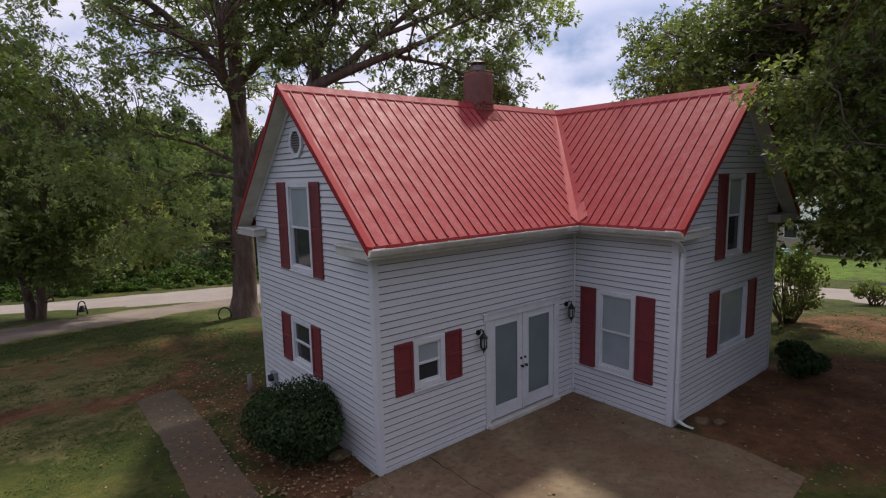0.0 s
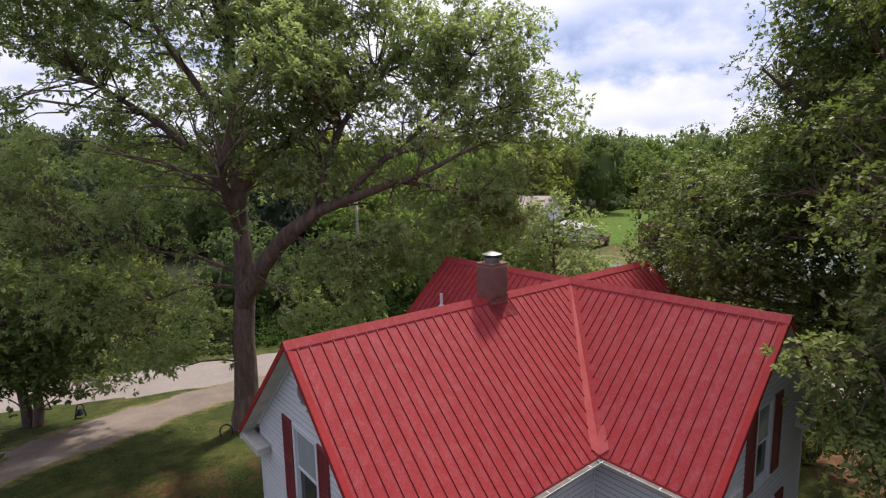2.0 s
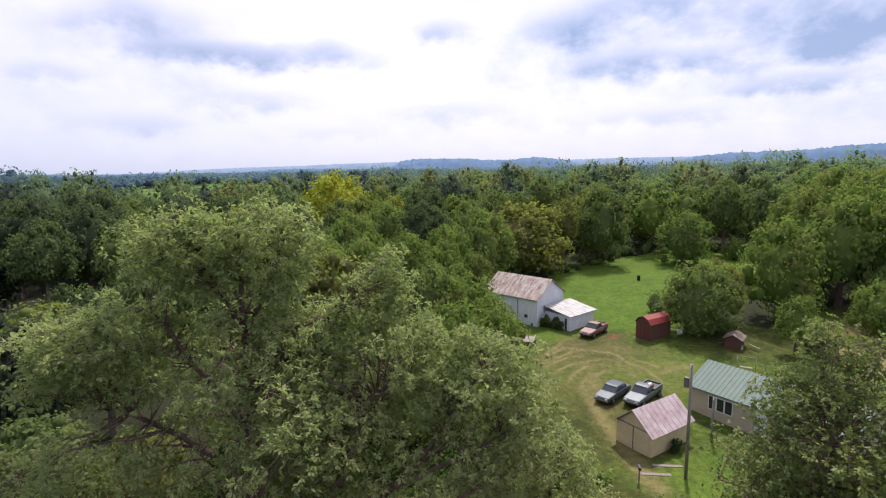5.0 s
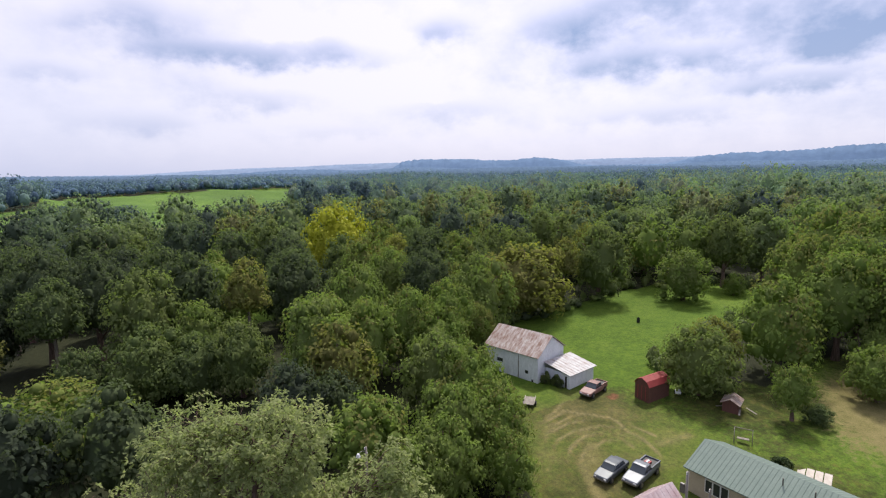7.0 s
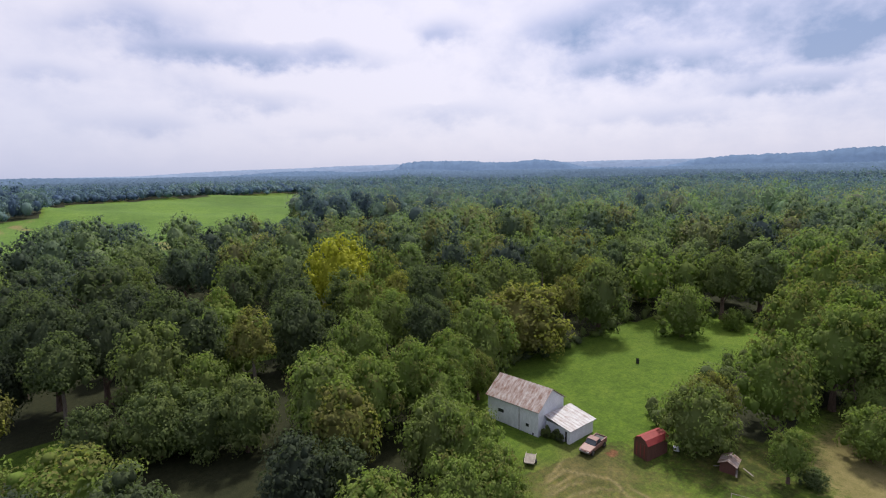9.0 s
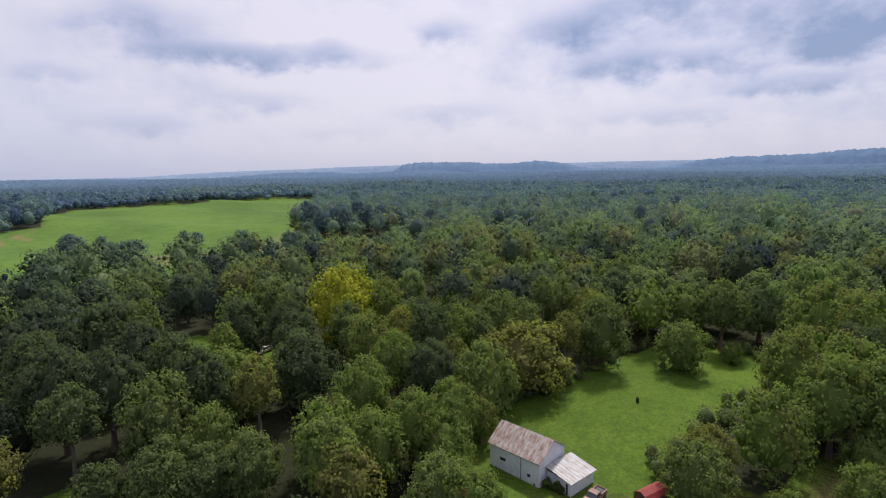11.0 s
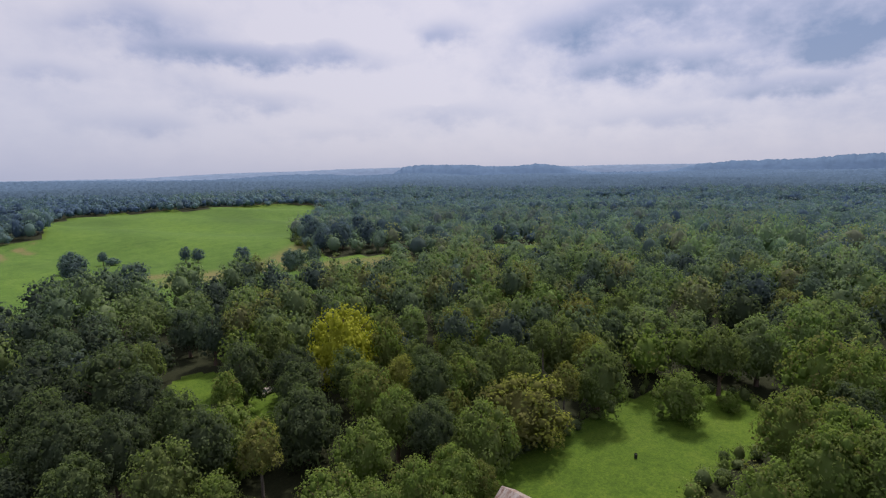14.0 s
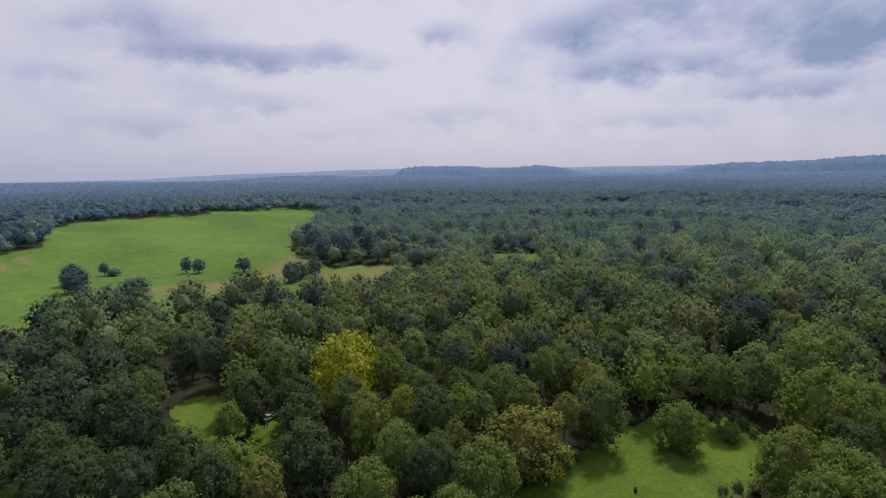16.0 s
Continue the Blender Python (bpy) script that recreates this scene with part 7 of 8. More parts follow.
def canopy():
    """The woods beyond, as one rough sheet of crowns out to the hills."""
    rng = np.random.default_rng(9)
    az = np.radians(np.linspace(-4, 82, 560))
    rr = 1230 * (4200 / 1230) ** np.linspace(0, 1, 110)
    a, r = np.meshgrid(az, rr, indexing="ij")
    x, y = r * np.sin(a), r * np.cos(a)
    upland = np.clip((r - 1300) / 2800, 0, 1) ** 1.4
    z = 11.5 + rng.uniform(-6, 6, x.shape) + 4 * np.sin(x / 170 + 1) * np.sin(y / 210) + upland * (12 + 10 * np.sin(a * 9 + r / 420) + 7 * np.sin(a * 23 - r / 300))
    opening = np.zeros(x.shape, dtype=bool)
    for (cx, cy), rad in GLADES:
        opening |= np.hypot(x - cx, y - cy) < rad
    z = np.where(opening, -3.0, z)
    z[:, 0] = 0.0
    n, m = x.shape
    verts = np.stack([x.ravel(), y.ravel(), z.ravel()], 1)
    i, j = np.meshgrid(np.arange(n - 1), np.arange(m - 1), indexing="ij")
    k = (i * m + j).ravel()
    faces = np.stack([k, k + 1, k + m + 1, k + m], 1)
    me = raw_mesh("distant_canopy", verts, faces)
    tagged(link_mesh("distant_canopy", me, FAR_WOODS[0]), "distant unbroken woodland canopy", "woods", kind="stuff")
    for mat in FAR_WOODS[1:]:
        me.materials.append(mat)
    # each farther ring gets a colour with more haze in it
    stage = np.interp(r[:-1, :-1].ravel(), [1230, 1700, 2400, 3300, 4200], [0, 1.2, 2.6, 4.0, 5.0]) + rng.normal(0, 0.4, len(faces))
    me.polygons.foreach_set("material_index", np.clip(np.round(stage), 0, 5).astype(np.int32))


canopy()


def wood_edge():
    """Low brush and saplings that close the foot of the woods round the meadow and the field."""
    rng = np.random.default_rng(88)
    vs, fs, ts, at = [], [], [], 0
    spots = []
    for poly, gap, big in ((MEADOW[1:13], 2.2, 1.0), (FIELD[1:17], 7.0, 1.8)):
        for (x0, y0), (x1, y1) in zip(poly[:-1], poly[1:]):
            n = int(math.dist((x0, y0), (x1, y1)) / gap)
            nx, ny = (y0 - y1), (x1 - x0)
            m = math.hypot(nx, ny)
            for k in range(n):
                f = (k + rng.uniform(0, 1)) / n
                o = rng.uniform(-0.5, 3.5)
                spots.append((x0 + (x1 - x0) * f + nx / m * o, y0 + (y1 - y0) * f + ny / m * o, rng.uniform(1.0, 2.3) * big, rng.uniform(1.4, 5.0) * big))
    for x, y, r, h in spots:
        pv, pf, pt = WOOD_MID[rng.integers(0, len(WOOD_MID))]
        a = rng.uniform(0, 6.28)
        q = np.stack([(pv[:, 0] * math.cos(a) - pv[:, 1] * math.sin(a)) * 2 * r + x, (pv[:, 0] * math.sin(a) + pv[:, 1] * math.cos(a)) * 2 * r + y, (pv[:, 2] - 0.14) * h + gz(x, y)], 1)
        vs.append(q)
        fs.append(pf + at)
        ts.append(np.clip(pt + rng.uniform(0.15, 0.7), 0, 0.86))
        at += len(pv)
    tagged(link_mesh("wood_edge_brush", raw_mesh("wood_edge_brush", np.concatenate(vs), np.concatenate(fs), np.concatenate(ts)), LEAF_WOOD), "low brush and saplings along the foot of the woods", "brush", kind="stuff")


wood_edge()


def hills():
    """Low wooded ridges on the skyline: a far one paler by painted haze, and nearer humps before it."""
    far = [(-10, 30), (-1, 29), (9, 31), (13, 48), (16, 58), (19, 63), (23, 67), (27.6, 79), (33.6, 86), (45, 86), (52, 78), (57, 82), (65, 80), (92, 84)]
    humps = [(-10, -40), (33.2, 20), (34.0, 76), (34.9, 95), (36.7, 102), (39, 99), (41.6, 101), (43.4, 82), (46.4, 82), (48.0, 92), (49.4, 96), (51.8, 75), (53.5, 40), (56, 20), (61.5, 30), (64.7, 76), (67.1, 92), (69.9, 95), (73.7, 99), (76.1, 118), (78.3, 120), (92, 128)]
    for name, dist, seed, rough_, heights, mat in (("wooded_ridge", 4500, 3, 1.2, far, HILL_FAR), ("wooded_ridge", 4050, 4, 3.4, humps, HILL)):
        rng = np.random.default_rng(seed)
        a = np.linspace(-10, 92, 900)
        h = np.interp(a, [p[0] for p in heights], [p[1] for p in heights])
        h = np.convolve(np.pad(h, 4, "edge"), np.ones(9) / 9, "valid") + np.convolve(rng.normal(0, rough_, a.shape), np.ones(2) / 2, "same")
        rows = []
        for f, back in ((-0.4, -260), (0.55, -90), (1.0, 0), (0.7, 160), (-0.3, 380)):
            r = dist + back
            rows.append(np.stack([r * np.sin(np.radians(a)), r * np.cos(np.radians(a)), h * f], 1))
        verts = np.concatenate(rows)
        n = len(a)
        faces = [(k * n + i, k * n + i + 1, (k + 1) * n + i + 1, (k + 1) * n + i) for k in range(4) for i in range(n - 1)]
        tagged(link_mesh(name, raw_mesh(name, verts, faces), mat), "wooded hills on the horizon, blue with painted haze", "hills", kind="structure")


hills()


for k, (x, y, r, h, tn) in enumerate([(80.0, 383, 4.6, 12.0, 0.10), (86.5, 377, 5.2, 10.5, 0.14), (110, 356, 6.0, 10.5, 0.12), (15.5, 380, 7.5, 14.0, 0.10), (35, 413, 3.2, 10.0, 0.3), (40, 410, 5.0, 5.5, 0.35)]):
    yard_tree(x, y, r, h, 900 + k, tn, "dark rounded tree standing in the green field", "field_tree", 0.02)


def undergrowth():
    """Weeds and low brush along the far side of the road and the wood's edge."""
    rng = np.random.default_rng(77)
    x = rng.uniform(-16, 34, 6500)
    y = rng.uniform(14, 42, 6500)
    d = near_line(x, y, ROAD_LINE)
    s = x * AHEAD[0] + y * AHEAD[1]
    far = ~inside(x, y, [(-60, -40), (-60, 41.5), (-40, 36.5), (-20, 31), (-5.3, 26.8), (4.7, 24.1), (12, 21.8), (18, 18.2), (23.3, 14.0), (26.6, 9.5), (27, 4.5), (20, -40)])
    keep = far & (d > 3.6) & (d < 9.5) & ~inside(x, y, LOT)
    x, y, d = x[keep], y[keep], d[keep]
    z = ground_z(x, y)
    h = np.interp(d, [3.6, 5, 7, 9.5], [0.25, 0.7, 1.5, 2.4]) * rng.uniform(0.5, 1.2, len(x))
    n = 26
    c = np.repeat(np.stack([x, y, z], 1), n, 0)
    hh = np.repeat(h, n)
    p = rng.normal(0, 0.34, (len(c), 3)) * np.stack([hh * 0.6 + 0.15, hh * 0.6 + 0.15, hh * 0], 1)
    p[:, 2] = rng.uniform(0.05, 1.0, len(c)) ** 0.7 * hh
    tint = np.repeat(np.clip(rng.normal(0.45, 0.2, len(x)), 0, 0.75), n)
    up = np.tile(np.array((0.0, 0.0, 0.6)), (len(c), 1)) + p * 0.4
    v, f, t = leaf_cards(c + p, up, 0.24, rng, 0.5, 0.7, tint)
    tagged(link_mesh("roadside_weeds", raw_mesh("roadside_weeds", v, f, t), LEAF_WEED), "tall green weeds and brush along the road", "weeds", kind="stuff")


undergrowth()


def lawn_tufts():
    """Short grass over the lawn near the house, thinner where the ground is worn."""
    rng = np.random.default_rng(78)
    n = 52000
    x = rng.uniform(-9, 1.5, n)
    y = rng.uniform(0.5, 19, n)
    x2, y2 = rng.uniform(5.3, 20, n // 3), rng.uniform(-8, -0.5, n // 3)
    x, y = np.concatenate([x, x2]), np.concatenate([y, y2])
    worn = np.exp(-(np.hypot((x - 9.0) / 4.4, (y + 4.0) / 2.5)) ** 4) + np.exp(-(np.hypot((x + 0.9) / 1.6, (y - 2.4) / 3.4)) ** 4) + np.exp(-(near_line(x, y, [(-2.2, 6.3), (-3.8, 6.95), (-5.0, 7.1), (-11, 7.5)]) / 0.7) ** 2)
    patch = 0.5 + 0.5 * np.sin(x * 1.7 + 1.1 * np.sin(y * 0.9)) * np.sin(y * 1.3 + 0.8 * np.sin(x * 1.1))
    keep = (rng.uniform(0, 1, len(x)) > worn) & (rng.uniform(0, 1, len(x)) < 0.25 + 0.75 * patch)
    keep &= ~inside(x, y, [(-2.62, 6.3), (-1.65, 6.4), (-1.65, -0.6), (-2.7, -0.6)]) & ~inside(x, y, [(0, -7), (5.3, -7), (5.3, -2.2), (11.2, -2.2), (11.2, 7.4), (0, 7.4)])
    keep &= near_line(x, y, DRIVE_LINE) > 1.9
    x, y = x[keep], y[keep]
    z = ground_z(x, y)
    k = len(x)
    a = rng.uniform(0, 2 * math.pi, k)
    h = rng.uniform(0.012, 0.035, k)
    w = rng.uniform(0.012, 0.03, k)
    lean = rng.normal(0, 0.06, (k, 2))
    v = np.empty((k, 3, 3))
    v[:, 0] = np.stack([x - w * np.cos(a), y - w * np.sin(a), z - 0.01], 1)
    v[:, 1] = np.stack([x + w * np.cos(a), y + w * np.sin(a), z - 0.01], 1)
    v[:, 2] = np.stack([x + lean[:, 0], y + lean[:, 1], z + h], 1)
    tint = np.clip(rng.normal(0.3, 0.2, k), 0, 0.8)
    tagged(link_mesh("lawn_grass", raw_mesh("lawn_grass", v.reshape(-1, 3), np.arange(k * 3).reshape(k, 3), tint), LEAF_LAWN), "short patchy mown lawn grass", "grass", kind="stuff")


lawn_tufts()


def leaf_litter():
    """Dry leaves lying on the worn ground and the patio."""
    rng = np.random.default_rng(79)
    spots = [(-1.0, 3.4, 0.8, 2.2, 1100), (-0.7, 0.7, 0.7, 0.6, 260), (-0.6, 6.4, 0.9, 0.8, 120), (4.4, -0.5, 0.9, 0.5, 90), (5.0, -1.2, 0.35, 1.0, 60), (8.5, -4.0, 3.0, 1.4, 420), (0.0, -1.2, 2.4, 1.2, 50)]
    c = np.concatenate([np.stack([rng.normal(x, sx, n), rng.normal(y, sy, n)], 1) for x, y, sx, sy, n in spots])
    ok = ~inside(c[:, 0], c[:, 1], [(-0.02, 0.02), (5.1, 0.02), (5.1, -2.33), (10, -2.33), (10, 8), (-0.02, 5.05)])
    c = c[ok]
    z = np.where(inside(c[:, 0], c[:, 1], [(-1.9, -6), (5.1, -6), (5.1, 0), (-0.55, 0)]), 0.036, 0.022)
    p = np.column_stack([c, z])
    v, f, t = leaf_cards(p, np.tile(np.array((0, 0, 2.5)), (len(p), 1)), 0.065, rng, 0.7, 0.4, rng.uniform(0, 0.8, len(p)))
    tagged(link_mesh("leaf_litter", raw_mesh("leaf_litter", v, f, t), LEAF_DRY), "dry brown leaves scattered on the ground", "leaves", kind="stuff")


leaf_litter()
# ---- farm buildings ----
def gable_house(t, length, width, eave, ridge, wall_mat, roof_mat, over=0.25, thick=0.07, ribs=0.0, wall_t=0.12):
    """Walls and roof of a plain gabled building; its long axis is x, the front gable at x = 0, centred on y."""
    w = width / 2
    for side in (-1, 1):
        box("wall", 0.0, length, side * w - (wall_t if side > 0 else 0), side * w + (wall_t if side < 0 else 0), -0.4, eave, wall_mat, t)
    for x0, x1 in ((0.0, wall_t), (length - wall_t, length)):
        prism("gable_wall", [(-w + wall_t, -0.4), (w - wall_t, -0.4), (w - wall_t, eave), (0, ridge - 0.05), (-w + wall_t, eave)], 0, x0, x1, wall_mat, t)
    k = (ridge - eave) / w
    for side in (-1, 1):
        bm = bmesh.new()
        q = []
        for x in (-over, length + over):
            for y, z in ((0.0, ridge), (side * (w + over), eave - over * k)):
                q.append([bm.verts.new((x, y, z + u)) for u in (0.02, 0.02 + thick)])
        a, b, c, d = q
        for f in ((a[1], b[1], d[1], c[1]), (a[0], c[0], d[0], b[0]), (a[0], b[0], b[1], a[1]), (c[0], c[1], d[1], d[0]), (b[0], d[0], d[1], b[1]), (a[0], a[1], c[1], c[0])):
            bm.faces.new(f)
        sheet = part("roof", bm, roof_mat, t)
        if ribs:
            x = -over + ribs / 2
            while x < length + over:
                bm = bmesh.new()
                rows = []
                for y, z in ((0.05 * side, ridge - 0.05 * k), (side * (w + over), eave - over * k)):
                    rows.append([bm.verts.new((x + o, y, z + 0.02 + thick + u)) for o, u in ((-0.03, 0.0), (0.0, 0.035), (0.03, 0.0))])
                for i in range(2):
                    bm.faces.new((rows[0][i], rows[0][i + 1], rows[1][i + 1], rows[1][i]))
                bm.faces.new(rows[1])
                part("rib", bm, roof_mat, sheet)
                x += ribs
    return k


def hatch(t, name, x, y, z0, z1, half, mat, axis="y", frame_mat=None, out=-1):
    """A door or window set against a wall: axis y is a gable face, x a long wall."""
    if axis == "y":
        box(name, x + out * 0.03, x + out * 0.005, y - half, y + half, z0, z1, mat, t)
        if frame_mat:
            for a, b, c, d in ((y - half - 0.08, y - half, z0 - 0.05, z1 + 0.08), (y + half, y + half + 0.08, z0 - 0.05, z1 + 0.08), (y - half, y + half, z1, z1 + 0.08)):
                box("frame", x + out * 0.05, x + out * 0.004, a, b, c, d, frame_mat, t)
    else:
        box(name, x - half, x + half, min(y + out * 0.03, y + out * 0.005), max(y + out * 0.03, y + out * 0.005), z0, z1, mat, t)
        if frame_mat:
            for a, b, c, d in ((x - half - 0.08, x - half, z0 - 0.05, z1 + 0.08), (x + half, x + half + 0.08, z0 - 0.05, z1 + 0.08), (x - half, x + half, z1, z1 + 0.08), (x - half, x + half, z0 - 0.08, z0)):
                box("frame", a, b, min(y + out * 0.05, y + out * 0.004), max(y + out * 0.05, y + out * 0.004), c, d, frame_mat, t)


# white barn with its lean-to
BARN_AT, BARN_TURN = (55.3, 42.2, -0.95), 97.0
barn = thing("barn", "weathered white barn with rust-streaked tin roof", "barn", BARN_AT, BARN_TURN)
gable_house(barn, 9.4, 6.9, 4.45, 6.75, BARN_WHITE, BARN_ROOF, 0.28, 0.08, 0.75)
hatch(barn, "window", 6.8, 3.45, 2.2, 2.75, 0.55, GLASS_DARK, "x", BARN_WHITE, 1)
hatch(barn, "window", 1.9, 3.45, 1.5, 2.0, 0.28, GLASS_DARK, "x", BARN_WHITE, 1)
hatch(barn, "window", 0.9, 3.45, 0.5, 0.85, 0.15, BLACK, "x", None, 1)
tube("drain_pipe", [(3.35, 3.52, 4.2), (3.35, 3.52, 0.2)], 0.05, WOOD_GREY, barn, 6)
lean = thing("lean_to", "low white lean-to shed with pale tin roof beside the barn", "shed", (53.75, 37.55, -0.85), 0.0)
box("wall", 0.0, 5.5, 0.0, 0.12, -0.4, 2.35, BARN_WHITE, lean)
box("wall", 5.38, 5.5, 0.13, 4.35, -0.4, 2.35, BARN_WHITE, lean)
box("wall", 0.0, 0.12, 0.9, 3.396, -0.4, 1.996, BARN_WHITE, lean)
box("wall", 0.0, 0.12, 0.13, 0.5, -0.4, 2.35, BARN_WHITE, lean)
box("wall", 0.0, 0.12, 3.4, 4.35, -0.4, 2.35, BARN_WHITE, lean)
box("lintel", 0.0, 0.12, 0.5, 3.4, 2.0, 2.35, BARN_WHITE, lean, m=Matrix.Translation((0.004, 0, 0)))
# black sheet behind the slit stands in for the shaded inside
box("doorway_shade_sheet", 0.25, 0.30, 0.13, 4.3, -0.3, 2.2, BLACK, lean)
bm = bmesh.new()
q = [[bm.verts.new((x, y, z + u)) for u in (0.0, 0.08)] for x, y, z in ((-0.3, -0.35, 2.37), (5.8, -0.35, 2.37), (5.8, 4.45, 3.15), (-0.3, 4.45, 3.15))]
bm.faces.new([c[1] for c in q])
bm.faces.new([c[0] for c in q[::-1]])
for i in range(4):
    bm.faces.new((q[i][0], q[(i + 1) % 4][0], q[(i + 1) % 4][1], q[i][1]))
lroof = part("roof", bm, LEAN_ROOF, lean)
for k in range(9):
    x = 0.05 + k * 0.68
    bm = bmesh.new()
    rows = [[bm.verts.new((x + o, y, z + 0.08 + u)) for o, u in ((-0.03, 0.001), (0, 0.03), (0.03, 0.001))] for y, z in ((-0.35, 2.37), (4.45, 3.15))]
    for i in range(2):
        bm.faces.new((rows[0][i], rows[0][i + 1], rows[1][i + 1], rows[1][i]))
    part("rib", bm, LEAN_ROOF, lroof)

shrub("wall_vine", "rank green growth against the barn corner", (52.7, 41.0, -0.9), (0.8, 0.8, 1.25), 3000, 0.2, 83, LEAF_WOOD, (0.2, 0.6), lumps=26, lump=0.5)
shrub("wall_vine", "rank green growth against the lean-to wall", (53.2, 39.4, -0.9), (0.5, 1.3, 1.15), 2400, 0.2, 84, LEAF_WOOD, (0.15, 0.5), lumps=26, lump=0.5)

# tan garage by the road
garage = thing("garage", "small tan garage with a rusty pinkish tin roof", "garage", (34.75, 16.35, -1.80), -7.0)
gable_house(garage, 5.2, 3.5, 2.05, 3.55, GARAGE_WALL, GARAGE_ROOF, 0.3, 0.06, 0.62)
for y in (-0.78, 0.78):
    leafd = new("door")
    leafd.parent = garage
    box("door_leaf", -0.05, -0.006, y - 0.74, y + 0.74, 0.02, 2.05, GARAGE_WALL, leafd, 0.01)
    for z in (0.35, 1.75):
        box("batten", -0.075, -0.052, y - 0.70, y + 0.70, z, z + 0.12, GARAGE_WALL, leafd)
box("door_gap", -0.055, -0.004, -0.028, 0.028, 0.02, 2.05, BLACK, garage)
box("door_head", -0.07, -0.004, -1.6, 1.6, 2.08, 2.16, WOOD_GREY, garage)
shrub("foundation_shrub", "dark shrub growing against the garage wall", (37.0, 13.75, -1.80), (0.7, 0.5, 0.62), 1500, 0.16, 81, LEAF_BUSH, (0.2, 0.9))

# pale paving strips beside the garage
for px_, py_, ln in ((34.5, 13.15, 2.3), (32.7, 13.15, 2.3)):
    slab_ = thing("paving_strip", "pale concrete strip lying in the grass", "slab", (px_, py_, gz(px_, py_)), -45)
    box("slab", -ln / 2, ln / 2, -0.16, 0.16, -0.06, 0.05, ROAD, slab_, 0.01)

# green-roofed building
hall = thing("green_roof_house", "long cream building with a green metal roof", "house", (48.6, 16.3, -1.45), -94.0)
gable_house(hall, 13.0, 7.0, 2.45, 3.95, CREAM_WALL, GREEN_ROOF, 0.35, 0.08, 0.42)
for x in (2.1, 2.85, 3.6):
    hatch(hall, "window", x, -3.5, 0.75, 1.95, 0.31, GLASS_DARK, "x", TRIM, -1)
for x in (8.5, 11.0):
    hatch(hall, "window", x, -3.5, 0.85, 1.9, 0.45, GLASS_DARK, "x", TRIM, -1)
hatch(hall, "door", 6.4, -3.5, 0.0, 2.0, 0.45, TRIM, "x", TRIM, -1)
for x in (7.5, 10.0):
    bm = bmesh.new()
    bmesh.ops.create_cone(bm, cap_ends=True, segments=10, radius1=0.06, radius2=0.06, depth=0.7, matrix=Matrix.Translation((x, -1.4, 3.85)))
    part("roof_pipe", bm, STEEL, hall)

# red garden shed with a gambrel roof
shed = thing("garden_shed", "dark red-brown garden shed with red gambrel roof", "shed", (58.4, 29.35, -0.55), -8.5)
SHW, SHL = 1.15, 4.1
PROF = [(-SHW, -0.3), (SHW, -0.3), (SHW, 2.05), (SHW * 0.66, 2.60), (0, 2.95), (-SHW * 0.66, 2.60), (-SHW, 2.05)]
prism("body", [(a * 0.97, b - (0.06 if b > 2 else 0.0)) for a, b in PROF], 0, 0.0, SHL, SHED_WALL, shed)
ROOFP = [(SHW + 0.10, 2.0), (SHW * 0.68, 2.64), (0, 3.0), (-SHW * 0.68, 2.64), (-SHW - 0.10, 2.0)]
for (a, b), (c, d) in zip(ROOFP[:-1], ROOFP[1:]):
    bm = bmesh.new()
    q = [[bm.verts.new((x, y, z + u)) for u in (0.0, 0.05)] for x, y, z in ((-0.12, a, b), (SHL + 0.12, a, b), (SHL + 0.12, c, d), (-0.12, c, d))]
    bm.faces.new([p[1] for p in q])
    bm.faces.new([p[0] for p in q[::-1]])
    for i in range(4):
        bm.faces.new((q[i][0], q[(i + 1) % 4][0], q[(i + 1) % 4][1], q[i][1]))
    part("roof", bm, SHED_RED, shed)
hatch(shed, "door", 0.0, 0.0, 0.05, 1.95, 0.62, SHED_WALL, "y", None)
for y in (-0.62, 0.0, 0.62):
    box("door_trim", -0.05, -0.032, y - 0.04, y + 0.04, 0.05, 1.95, SHED_RED, shed)

# tumbledown hut under the trees
hut = thing("old_hut", "tumbledown reddish-brown wooden hut under the trees", "hut", (63.6, 20.3, -0.55), 12.0)
gable_house(hut, 2.2, 1.8, 1.0, 1.5, SHED_WALL, BARN_ROOF, 0.25, 0.05)
for k, (x, y, a) in enumerate([(-0.9, -0.8, 20), (-0.5, 1.4, -35), (0.6, -1.6, 60)]):
    pl = thing("plank", "grey weathered plank leaning among rubbish", "plank", (64.6 + x, 20 + y, -0.42), a, "planks by the old hut")
    box("board", -0.9, 0.9, -0.1, 0.1, 0.0, 0.04, WOOD_GREY, pl, 0.004)
seat = thing("garden_swing", "grey metal swing frame on the grass", "swing", (57.7, 16.4, gz(57.7, 16.4)), 20)
for y in (-0.9, 0.9):
    tube("leg", [(-0.6, y, 0), (0, y, 1.7)], 0.035, WOOD_GREY, seat, 6)
    tube("leg", [(0.6, y, 0), (0, y, 1.7)], 0.035, WOOD_GREY, seat, 6)
tube("top_bar", [(0, -0.95, 1.7), (0, 0.95, 1.7)], 0.04, WOOD_GREY, seat, 6)
box("seat", -0.22, 0.22, -0.6, 0.6, 0.45, 0.52, WOOD_GREY, seat)
for k in range(4):
    p = thing("roof_sheet", "pale corrugated sheet lying on the grass", "sheet", (56.55 + 0.15 * k, 10.3 - 0.74 * k, gz(56.6, 9.2) + 0.06 + 0.01 * k), 12, "sheets lying on the grass")
    box("sheet", -1.3, 1.3, -0.33, 0.33, 0.0, 0.03, CAR_CREAM, p)
